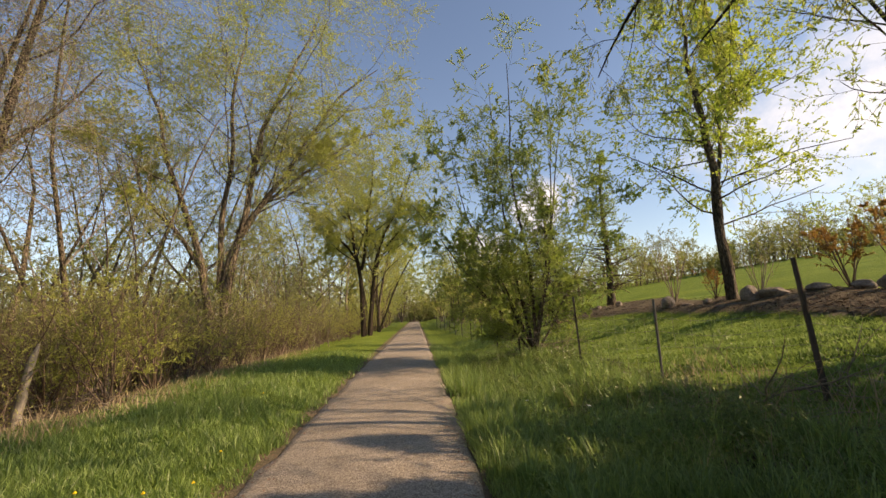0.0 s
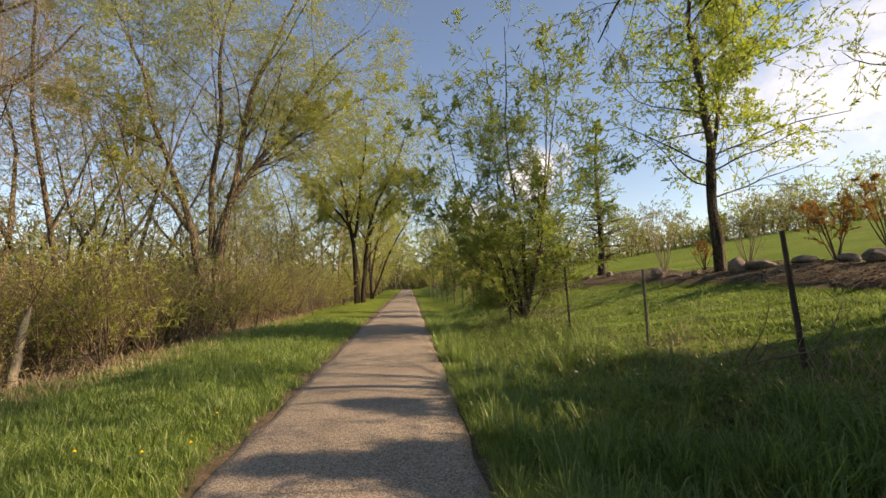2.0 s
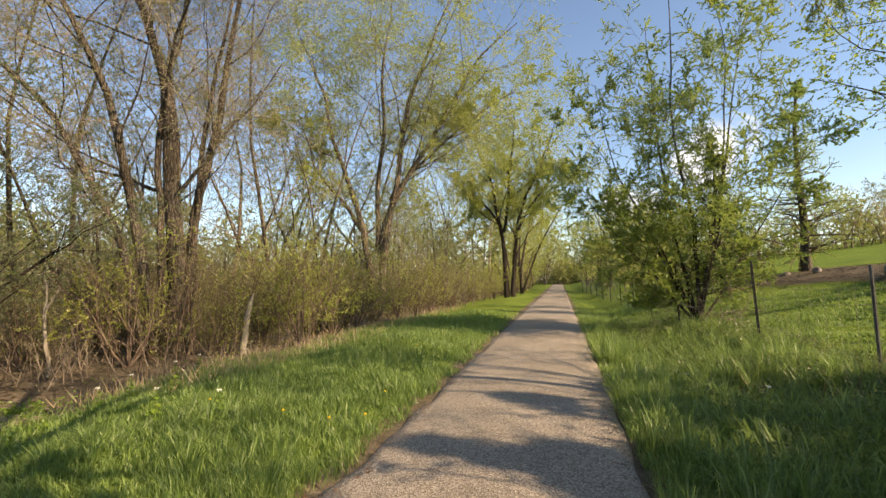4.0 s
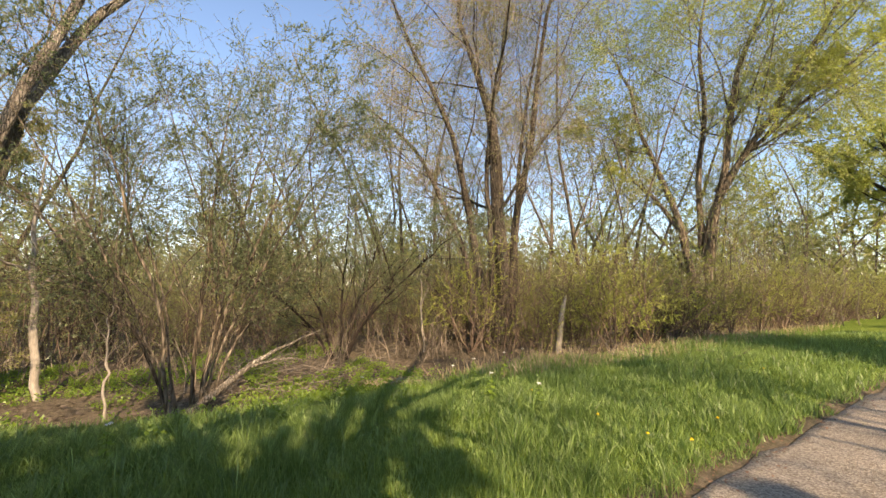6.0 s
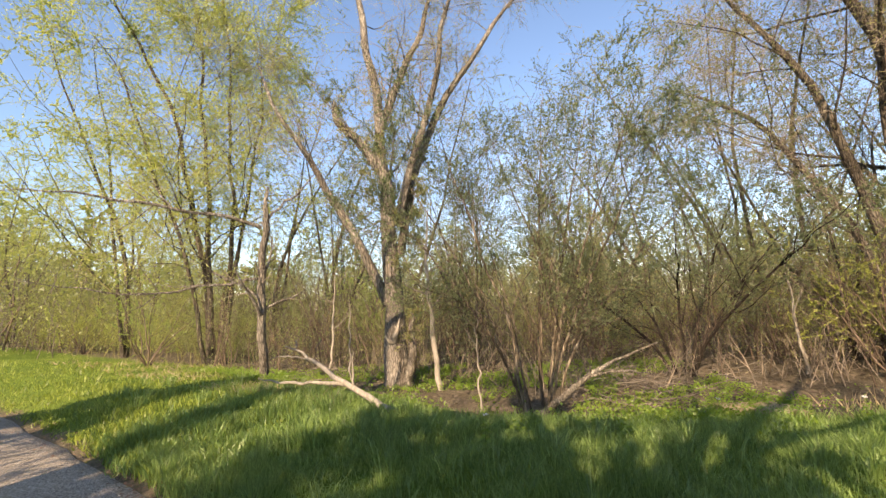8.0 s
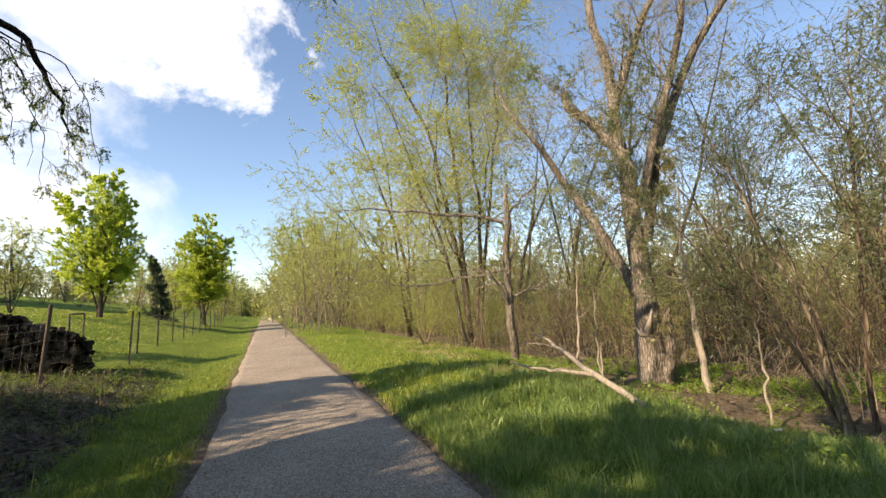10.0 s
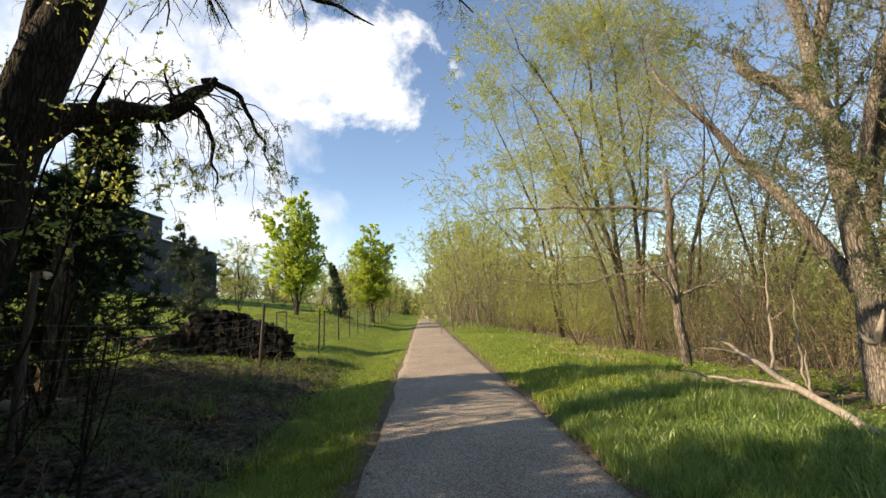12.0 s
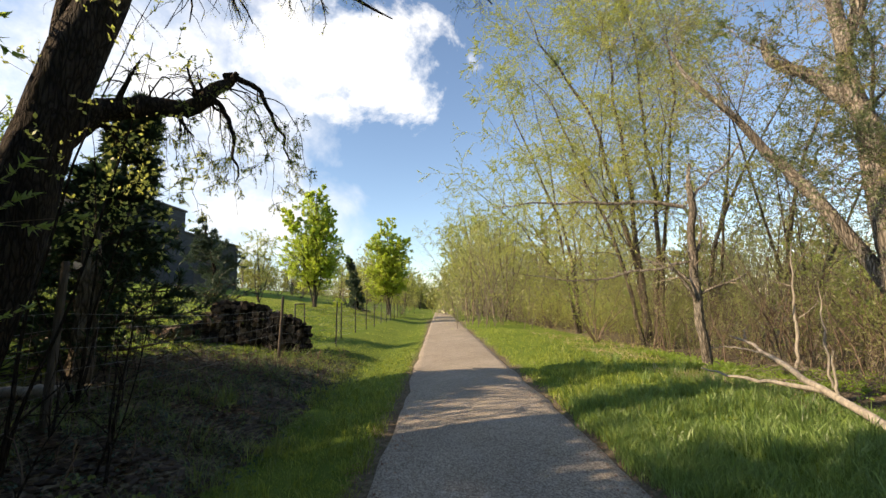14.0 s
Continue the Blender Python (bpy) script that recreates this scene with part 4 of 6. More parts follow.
# ---- thicket, saplings and far trees: a few kinds, repeated ----
SHRUB = habit((5, 5, 0), (40, 44, 40), (0.5, 0.5, 0.4), (0.12, 0.1, 0.1), gnarl=(0.15, 0.16, 0.2, 0.2), per=7, size=0.048, slim=0.45, min_r=0.0035, leaf_level=2)
STEMS = [(k * 40, 12 + 11 * (k % 4), 2.9 + 0.25 * (k % 3), 0.022, 0.02) for k in range(8)]
kinds = []
for mat, leaf, lab, sd, per in ((TWIG, LEAF_OLIVE, "brown thicket shrub with olive spring leaves", 41, 18), (TWIG, LEAF_OLIVE, "brown thicket shrub, nearly bare", 42, 6), (TWIG, LEAF_LIME, "thicket shrub with fresh lime leaves", 43, 30), (TWIG, LEAF_FRESH, "leafy green shrub at the wood's edge", 44, 28)):
    SHRUB["per"] = int(per * 1.4)
    kinds.append((lab, mat, leaf, sd, dict(SHRUB)))
shrubs = [tree("thicket_shrub", *polar(az, d), STEMS, hab, mat, mat, leaf, lab, sd, "shrub", "thicket shrubs", cheap=True)
          for (lab, mat, leaf, sd, hab), (az, d) in zip(kinds, ((30, 14.5), (60, 15.5), (34, 13.2), (132, 17)))]
rng = np.random.default_rng(77)
HEROES = [polar(*q) for q in ((47.6, 14.4), (24.2, 22.4), (103.8, 12), (86, 8.2), (120.3, 12.4), (125.8, 18), (69, 12.5), (93.5, 16.5))]


def clear_of(x, y, gap):
    return all(math.hypot(x - a, y - b) > gap for a, b in HEROES)


def along_edge(n, y0, y1, o0, o1, gap=1.0, power=1.0):
    out = []
    while len(out) < n:
        y = y0 + (y1 - y0) * rng.uniform(0, 1) ** power
        o = rng.uniform(o0, o1)
        x = float(middle(y)) + o / (1.0 if y > 0 else NORM)
        if clear_of(x, y, gap):
            out.append((x, y))
    return out


for x, y in along_edge(18, 8, 40, -11.5, -7.2, 0.8, 1.4):
    again(shrubs[int(rng.choice([0, 0, 1, 2, 2]))], x, y, rng.uniform(0, 6.28), rng.uniform(0.8, 1.15))
for x, y in along_edge(12, -3, 14, -18, -11.5, 1.2):
    again(shrubs[int(rng.choice([0, 1, 1, 0, 2]))], x, y, rng.uniform(0, 6.28), rng.uniform(0.8, 1.2))
for x, y in along_edge(10, -14, -3, -20, -10.5, 1.2):
    again(shrubs[int(rng.choice([0, 1, 3, 2]))], x, y, rng.uniform(0, 6.28), rng.uniform(0.8, 1.25))
for x, y in along_edge(16, -14, -85, -11, -6.2, 1.2, 1.3):
    k = rng.uniform(0.7, 1.2)
    again(shrubs[int(rng.choice([0, 2, 3, 2, 3]))], x, y, rng.uniform(0, 6.28), k)

# green shrub copies added out of view as sun blockers
for k, (x, y, s) in enumerate(SHADE):
    again(shrubs[3], x, y, k * 1.3, s)

for az, d, k, sz in ((12.5, 31, 2, 1.05), (14.5, 27, 0, 1.0), (17, 23.5, 2, 0.95), (19.2, 21, 0, 1.0), (21.6, 19.6, 2, 0.9), (24.4, 18.2, 0, 0.95), (27.0, 16.8, 2, 1.0), (29.8, 15.8, 2, 1.05), (32.6, 15.0, 0, 0.95), (35.4, 14.2, 2, 1.0), (38.6, 13.8, 0, 0.85), (44.0, 13.4, 1, 0.8)):
    again(shrubs[k], *polar(az, d), az * 2.1, sz)

SAP = habit((11, 5, 0), (38, 42, 40), (0.32, 0.46, 0.4), (0.15, 0.1, 0.1), per=8, size=0.12, slim=0.25, min_r=0.005)
saps = [tree("sapling", *polar(az, d), [(40, 3, 8, 0.05, 0.0), (200, 8, 6.5, 0.035, 0.01)], dict(SAP, per=pr, size=0.08, slim=0.4), bk, tw, lf, lab, sd, "tree", "saplings in the wood", cheap=True)
        for az, d, bk, tw, lf, pr, lab, sd in ((55, 20, BARK, TWIG_TAN, LEAF_OLIVE, 16, "thin grey sapling with olive leaves", 51), (75, 21, BARK, TWIG_TAN, LEAF_LIME, 20, "thin pale sapling in lime leaf", 52), (112, 18, BARK, TWIG, LEAF_GREY, 14, "thin brown sapling with few leaves", 53))]
for x, y in along_edge(18, -16, 34, -34, -12, 1.2):
    again(saps[rng.integers(0, 3)], x, y, rng.uniform(0, 6.28), rng.uniform(0.7, 1.3))
for x, y in along_edge(12, 12, 45, -11, -7, 1.0):
    again(saps[rng.integers(0, 3)], x, y, rng.uniform(0, 6.28), rng.uniform(0.7, 1.1))
for x, y in along_edge(5, -18, -70, -12, -7, 1.0):
    again(saps[rng.integers(0, 3)], x, y, rng.uniform(0, 6.28), rng.uniform(0.7, 1.1))

FARW = habit((9, 6, 5), (54, 46, 45), (0.48, 0.5, 0.6), (0.2, 0.12, 0.1), gnarl=(0.09, 0.12, 0.16, 0.2), per=7, size=0.078, slim=0.48, min_r=0.005, thin=(0.36, 0.42, 0.5), lift=(0.02, 0.05, -0.02, -0.18))
fars = [tree("wood_willow", px_, py_, [(0, 6, 15, 0.13, 0.0), (120, 24, 13.5, 0.09, 0.02), (240, 20, 14, 0.09, 0.02)], dict(FARW, per=pr), BARK_TAN if tw is TWIG_TAN else BARK, tw, lf, lab, sd, "tree", "willows in the wood", cheap=True)
        for px_, py_, tw, lf, pr, lab, sd in ((-5.5, 50, TWIG_OLIVE, LEAF_LIME, 36, "tall willow in lime spring leaf", 61), (-22, 20, TWIG_TAN, LEAF_OLIVE, 15, "tall tan-twigged willow just leafing", 62), (-24, -6, TWIG, LEAF_GREY, 14, "tall brown-twigged willow, nearly bare", 63))]
lights = [tree("wood_willow", px_, py_, [(0, 3, 14, 0.2, 0.0), (120, 15, 13, 0.14, 0.03), (240, 14, 13, 0.14, 0.03)], dict(FARW, n=(8, 5, 4), per=pr, size=0.2, slim=0.45, min_r=0.012), BARK, tw, lf, lab, sd, "tree", "willows in the wood", cheap=True)
          for px_, py_, tw, lf, pr, lab, sd in ((-3.5, 104, TWIG_OLIVE, LEAF_LIME, 26, "distant willow in lime spring leaf", 64), (-46, -68, TWIG_TAN, LEAF_OLIVE, 14, "distant tan-twigged willow just leafing", 65))]
for x, y, k, s in ((-6.5, 62, 0, 1.05), (-6, 80, 0, 1.1), (-9, 47, 0, 1.1), (-13, 30, 0, 1.15), (-11, 40, 0, 1.1), (5.0, 60, 0, 0.7), (4.5, 76, 0, 0.75), (7, 44, 0, 0.55), (6.5, 92, 0, 0.8), (-3.8, 44, 0, 1.2), (-4.6, 53, 0, 1.25), (5.4, 50, 0, 0.9),
                   (-18, 24, 1, 1.1), (-21, 12, 1, 1.0), (-29, 6, 2, 1.0), (-23, -13, 1, 1.0), 
                   (-26, -24, 0, 1.0), (-30, -34, 0, 1.0), (-38, -52, 0, 1.0), (-45, -68, 0, 0.95), (-54, -88, 0, 0.9), (-16.5, -16.0, 0, 0.95), (-23.5, -30.7, 0, 0.8), (-33.0, -49, 0, 0.85), (-26.0, -38.5, 0, 0.85), (-30.5, -47, 0, 0.9)):
    far = math.hypot(x, y) > 56
    again(lights[min(k, 1)] if far else fars[k], x, y, rng.uniform(0, 6.28), s)


for az, d, s in ((37, 21, 0.95), (32, 26, 1.05), (42, 23, 1.0), (56, 21, 0.9), (63, 23, 1.0), (72, 22, 0.8), (80, 24, 0.95), (97, 22, 0.8), (112, 23, 0.9)):
    again(fars[1], *polar(az, d), az * 0.7, s)


def thicket(name, n, y0, y1, o0, o1, h0, h1, twig, leaf, per, size, label, seed, keep=None):
    """Undergrowth: slender stems, twigs and small leaves, too many to count."""
    r = np.random.default_rng(seed)
    y = r.uniform(y0, y1, n)
    o = r.uniform(o0, o1, n)
    x = middle(y) + o / np.where(y > 0, 1.0, NORM)
    ok = np.ones(n, bool) if keep is None else keep(x, y, o)
    x, y = x[ok], y[ok]
    n = len(x)
    p = np.stack([x, y, height(x, y) - 0.05], 1)
    d = np.stack([r.normal(0, 0.28, n), r.normal(0, 0.28, n), np.ones(n)], 1)
    sp, sr = grow(r, p, d, r.uniform(h0, h1, n), r.uniform(0.008, 0.02, n), 4, 0.1, 0.02, 0.3)
    bp, bd, bl, br = spawn(r, sp, sr, 5, 0.15, 1.0, 40, 0.4, 0.6)
    b2, b2r = grow(r, bp, bd, bl, np.maximum(br, 0.005), 2, 0.15, 0.03)
    v, f = joined([tubes(sp, sr, 3), tubes(b2, b2r, 3)])
    ob = root(name, 0, 0, 0, label, "undergrowth", kind="stuff")
    tagged(part_of("twig_mass", mesh_np("twig_mass", v, f, twig), ob), kind="stuff")
    q, qd = along(r, b2, per, 0.0)
    v, f = leaf_slivers(r, q, qd, size, 0.28)
    tagged(part_of("leaf_mass", mesh_np("leaf_mass", v, [f], leaf, False), ob), kind="stuff")


def not_hollow(x, y, o):
    a = np.degrees(np.arctan2(-x, y))
    d = np.hypot(x, y)
    return ~((a > 74) & (a < 126) & (d < 15))


thicket("thicket", 620, 7, 42, -13, -7.4, 1.4, 3.4, TWIG, LEAF_OLIVE, 12, 0.055, "dense brown and olive undergrowth along the wood", 71)
thicket("thicket", 1000, -22, 34, -30, -10.5, 1.4, 4.6, TWIG, LEAF_OLIVE, 9, 0.065, "dense brown undergrowth inside the wood", 72, not_hollow)
thicket("thicket", 400, -80, -12, -12, -5.6, 1.4, 3.8, TWIG_OLIVE, LEAF_LIME, 18, 0.075, "leafy undergrowth beside the trail", 73)
thicket("far_thicket", 500, -50, 70, -58, -30, 2.5, 7.0, TWIG_TAN, LEAF_OLIVE, 10, 0.35, "dense far undergrowth deep in the wood", 70)
thicket("thicket", 260, -14, 9, -12, -9.0, 0.5, 1.3, TWIG_TAN, LEAF_OLIVE, 1, 0.05, "low dry stalks on the wood floor", 74)


thicket("thicket", 130, 21, 34, -8.0, -5.4, 1.2, 2.8, TWIG, LEAF_OLIVE, 12, 0.06, "brown and olive undergrowth close to the trail", 80)
thicket("thicket", 240, 31, 80, -7.5, -3.9, 1.4, 3.4, TWIG, LEAF_LIME, 14, 0.09, "leafy undergrowth close to the trail", 83)
for k in range(26):
    y = 23 + 1.9 * k
    o = -max(3.9, 7.0 - 0.16 * (y - 20)) - 1.6 * ((k * 0.618) % 1.0)
    again(shrubs[(0, 2, 1, 2)[k % 4]], float(middle(y)) + o, y, k * 1.7, 0.65 + 0.35 * ((k * 0.37) % 1.0))


def far_woods():
    """Distant wood: trunks, twigs and leaf sprays too far to tell apart."""
    r = np.random.default_rng(9)
    n = 110
    az = np.radians(np.concatenate([r.uniform(8, 150, 70), r.uniform(-35, 6, 20), r.uniform(156, 196, 20)]))
    d = np.concatenate([r.uniform(38, 90, 70), r.uniform(95, 150, 20), r.uniform(90, 150, 20)])
    x, y = -np.sin(az) * d, np.cos(az) * d
    h = r.uniform(5, 11, n) * np.where(d > 88, 0.9, 1.0)
    p = np.stack([x, y, height(x, y) - 0.1], 1)
    up = np.tile([[0.0, 0, 1]], (n, 1))
    tp, tr = grow(r, p, up, h, np.full(n, 0.16), 5, 0.06, 0.02, 0.2)
    bp, bd, bl, br = spawn(r, tp, tr, 12, 0.12, 1.0, 42, 0.36, 0.5)
    b2, b2r = grow(r, bp, bd, bl, np.maximum(br, 0.03), 3, 0.12, 0.06)
    tp2, td2, tl2, tr2 = spawn(r, b2, b2r, 3, 0.1, 1.0, 42, 0.5, 0.5)
    t2, t2r = grow(r, tp2, td2, tl2, np.maximum(tr2, 0.02), 1, 0.12, 0.04)
    v, f = joined([tubes(tp, tr, 5), tubes(b2, b2r, 3), tubes(t2, t2r, 3)])
    ob = root("far_wood", 0, 0, 0, "distant leafing wood beyond the thicket", "wood", kind="stuff")
    tagged(part_of("twig_mass", mesh_np("twig_mass", v, f, TWIG_TAN), ob), kind="stuff")
    q, qd = along(r, t2, 8, 0.0)
    v, f = leaf_slivers(r, q, qd, 0.62, 0.3)
    tagged(part_of("crown", mesh_np("crown", v, [f], LEAF_OLIVE, False), ob), kind="stuff")


far_woods()


def treeline(name, az0, az1, d0, d1, h0, h1, n, size, leaf, label, seed, edge=None, each=90, stem=0.07, rounded=False, twig=None):
    """A far belt of trees: upright leaf clumps with an uneven top, and stems."""
    r = np.random.default_rng(seed)
    m = int(n / each)
    a, d = np.radians(r.uniform(az0, az1, m)), r.uniform(d0, d1, m)
    x, y = -np.sin(a) * d, np.cos(a) * d
    if edge:
        y, o = edge[0] + (edge[1] - edge[0]) * r.uniform(0, 1, m) ** 1.3, r.uniform(edge[2], edge[3], m)
        x = middle(y) + o / np.where(y > 0, 1.0, NORM)
        a = y * 0.3
    h = r.uniform(h0, h1, m) * (0.8 + 0.25 * np.sin(a * 23) + 0.15 * np.sin(a * 61))
    base = np.stack([x, y, height(x, y) - 0.1], 1)
    st, sr = grow(r, base, np.tile([[0.0, 0, 1]], (m, 1)), h * 0.9, np.full(m, stem), 4, 0.2, 0.02, 0.2)
    bp, bd, bl, br = spawn(r, st, sr, 6, 0.1, 1.0, 50, 0.42, 0.5)
    b2, b2r = grow(r, bp, bd, bl, np.maximum(br, stem * 0.28), 2, 0.12, 0.05)
    v, f = joined([tubes(st, sr, 4), tubes(b2, b2r, 3)])
    ob = root(name, 0, 0, 0, label, "wood", kind="stuff")
    tagged(part_of("twig_mass", mesh_np("twig_mass", v, f, twig or TWIG), ob), kind="stuff")
    k = np.repeat(np.arange(m), each)
    u = r.uniform(0, 1, len(k)) ** 0.85
    wide = h[k] * 0.26 * np.sqrt(np.clip(1.05 - u, 0.05, 1)) * r.normal(0, 1, len(k))
    if rounded:
        u = 0.22 + 0.78 * r.beta(1.6, 1.5, len(k))
        wide = h[k] * 0.36 * np.sqrt(np.clip(np.sin(np.pi * (u - 0.18) / 0.84), 0.02, 1)) * r.uniform(0, 1, len(k)) ** 0.4
    b = r.uniform(0, 6.28, len(k))
    q = base[k] + np.stack([np.cos(b) * wide, np.sin(b) * wide, u * h[k]], 1)
    v, f = leaf_slivers(r, q, r.normal(0, 1, (len(k), 3)) + np.array([0, 0, 0.6]), size, 0.36)
    tagged(part_of("crown", mesh_np("crown", v, [f], leaf, False), ob), kind="stuff")


treeline("far_treeline", 10, 152, 52, 84, 9.0, 16.0, 60000, 0.66, LEAF_SAGE, "far olive treeline behind the wood", 101, None, 90, 0.05, False, TWIG_GREY)
treeline("far_treeline", -11, 9, 112, 136, 9, 17, 16000, 0.8, LEAF_OLIVE, "dark trees closing the trail's far end", 102)
treeline("far_treeline", 151, 164, 112, 140, 8, 14, 14000, 0.8, LEAF_OLIVE, "far trees closing the trail behind the bend", 103)
treeline("far_treeline", 164, 178, 100, 130, 4, 7, 8000, 0.6, LEAF_OLIVE, "low far trees beyond the lawn", 104)
treeline("far_treeline", 345, 353, 50, 95, 4, 9, 24000, 0.24, LEAF_LIME, "leafing trees on the lawn side of the trail", 105, None, 240, 0.09, True)
treeline("far_treeline", 3.5, 10, 52, 95, 4, 10, 12000, 0.28, LEAF_LIME, "leafing trees on the wood side of the trail", 106, None, 240, 0.09, True)
treeline("far_treeline", 10, 150, 25, 46, 5.0, 11.0, 110000, 0.13, LEAF_SAGE, "olive young growth in the wood", 107, None, 90, 0.02, False, TWIG_GREY)
treeline("far_treeline", 128, 149, 30, 90, 4.0, 9.5, 90000, 0.13, LEAF_LIME, "rounded lime trees beside the trail", 108, None, 700, 0.07, True)
treeline("undergrowth", 0, 1, 1, 2, 1.8, 4.6, 105000, 0.058, LEAF_SAGE, "leafy olive bushes along the trail's wood edge", 109, (-11, -75, -9.5, -6.6), 420, 0.014, True, TWIG_OLIVE)
treeline("undergrowth", 0, 1, 1, 2, 1.4, 3.6, 60000, 0.055, LEAF_LIME, "lime young bushes along the trail's wood edge", 110, (-11, -75, -10, -6.0), 360, 0.014, True, TWIG_OLIVE)
treeline("undergrowth", 0, 1, 1, 2, 1.8, 4.4, 52000, 0.056, LEAF_OLIVE, "olive bushes along the edge of the wood", 111, (9, 60, -10.5, -7.6), 260, 0.02)
treeline("undergrowth", 0, 1, 1, 2, 1.5, 3.4, 34000, 0.052, LEAF_LIME, "lime bushes along the edge of the wood", 112, (9, 50, -10, -7.0), 240, 0.02)
treeline("undergrowth", 74, 126, 14.5, 22, 2.0, 5.5, 76000, 0.054, LEAF_SAGE, "olive brush behind the hollow", 113, None, 240, 0.02)
treeline("undergrowth", 44, 76, 14.5, 21, 2.0, 5.0, 52000, 0.054, LEAF_SAGE, "grey-green brush behind the bushes", 114, None, 240, 0.02)
treeline("far_treeline", 308, 342, 56, 72, 2.5, 6.0, 16000, 0.4, LEAF_OLIVE, "leafing trees along the crest of the lawn", 115)

# ---- grass ----
rng = np.random.default_rng(3)


def scatter(n, x0, x1, y0, y1, keep):
    px, py = rng.uniform(x0, x1, n), rng.uniform(y0, y1, n)
    m = keep(px, py, across(px, py), np.hypot(px, py))
    return px[m], py[m]


def thinned(d, near=26.0, least=0.06):
    return rng.uniform(0, 1, len(d)) < np.clip(near / (d * d), least, 1)


def az_of(a, b):
    return np.degrees(np.arctan2(-a, b))


def muddy(a, b, d):
    """The bare wet floor of the hollow under the old willow."""
    return (az_of(a, b) > 82) & (az_of(a, b) < 113) & (d > 7.3 + 0.25 * np.sin(a * 5) + 0.2 * np.sin(b * 7) + 0.012 * (az_of(a, b) - 97) ** 2)


px, py = scatter(560000, -10, 1, -5, 20, lambda a, b, o, d: ~muddy(a, b, d) & (o < -1.2 - 0.2 * rng.uniform(0, 1, len(o)) ** 2 - 0.06 * np.sin(b * 5)) & (o > -6.9 - 0.6 * np.sin(b) - 0.5 * np.sin(2.3 * b)) & (rng.uniform(0, 1, len(o)) < np.clip(1.1 - 0.5 * (-5.6 - o), 0.25, 1)) & thinned(d))
grass_patch("verge_grass", rng, px, py, 0.19, 0.011, GRASS, "lush green verge grass beside the trail")
px, py = scatter(260000, -14, 0, -24, -3, lambda a, b, o, d: ~muddy(a, b, d) & (o < -1.22 - 0.12 * rng.uniform(0, 1, len(o))) & (o > -7.0) & thinned(d))
grass_patch("verge_grass", rng, px, py, 0.15, 0.011, GRASS_LIGHT, "lighter grass on the shoulder by the wood")
px, py = scatter(440000, 0, 6, -1, 22, lambda a, b, o, d: (o > 1.2 + 0.18 * rng.uniform(0, 1, len(o)) ** 2) & (o < 4.6) & thinned(d) & (wav(a, b, 2.6, 1.0) + 0.8 * wav(a, b, 6.0, 2.0) > -0.7) & ~((o > 3.2) & (b < 7) & (rng.uniform(0, 1, len(o)) < 0.6)))
grass_patch("verge_grass", rng, px, py, 0.30, 0.010, GRASS, "tall verge grass along the wire fence", bend=0.6, split=9.0)


def tussocks(name, n, per, x0, x1, y0, y1, keep, tall, wide, mat, label):
    """Clumps of long arching blades, each clump leaning its own way."""
    cx, cy = scatter(n, x0, x1, y0, y1, keep)
    k = len(cx)
    size = tall * rng.uniform(0.55, 1.35, k)
    lean = rng.uniform(0, 6.283, k)
    m = np.repeat(np.arange(k), per)
    r, a = np.abs(rng.normal(0, 0.07, k * per)), rng.uniform(0, 6.283, k * per)
    x, y = cx[m] + np.cos(a) * r, cy[m] + np.sin(a) * r
    h = size[m] * rng.uniform(0.5, 1.15, k * per)
    out = h * rng.uniform(0.15, 0.95, k * per)
    dx, dy = np.cos(a) * out + np.cos(lean[m]) * h * 0.22, np.sin(a) * out + np.sin(lean[m]) * h * 0.22
    z = height(x, y) - 0.02
    w = wide * rng.uniform(0.6, 1.3, k * per) / 2
    sx, sy = -np.sin(a) * w, np.cos(a) * w
    rows = []
    for s_, wd, rise in ((0.0, 1.0, 0.0), (0.35, 1.0, 0.55), (0.7, 0.7, 0.9), (1.0, 0.0, 0.93)):
        px_, py_, pz_ = x + dx * s_ ** 1.7, y + dy * s_ ** 1.7, z + h * rise
        if wd:
            rows += [np.stack([px_ - sx * wd, py_ - sy * wd, pz_], 1), np.stack([px_ + sx * wd, py_ + sy * wd, pz_], 1)]
        else:
            rows.append(np.stack([px_, py_, pz_], 1))
    v = np.stack(rows, 1).reshape(-1, 3)
    i = np.arange(k * per)[:, None] * 7
    quads = np.concatenate([i + np.array([[0, 1, 3, 2]]), i + np.array([[2, 3, 5, 4]])])
    return tagged(new(name, mesh_np(name, v, [quads, i + np.array([[4, 5, 6]])], mat, False)), label, "grass", "", "stuff")


tussocks("grass_tussocks", 2800, 28, 0.4, 5.2, 0.8, 13, lambda a, b, o, d: (o > 1.35) & (o < 4.3) & (rng.uniform(0, 1, len(o)) < np.clip(9 / d ** 1.3, 0.1, 1) * (0.35 + 0.65 * (wav(a, b, 1.5, 2.0) > -0.1))), 0.36, 0.008, GRASS, "long arching grass tussocks in the ditch by the fence")
tussocks("grass_tussocks", 900, 24, -7, 0, -4, 12, lambda a, b, o, d: (o < -1.5) & (o > -5.6) & (wav(a, b, 1.3, 5.0) > 0.0) & (rng.uniform(0, 1, len(o)) < np.clip(9 / d ** 1.3, 0.1, 1)), 0.23, 0.008, GRASS, "lush grass tussocks on the sunny verge")
tussocks("grass_tussocks", 500, 24, -9, -1, -8, 2, lambda a, b, o, d: ~muddy(a, b, d) & (o < -2.4) & (o > -5.4) & (rng.uniform(0, 1, len(o)) < np.clip(9 / d ** 1.3, 0.1, 1)), 0.26, 0.008, GRASS, "lush grass tussocks at the hollow's rim")
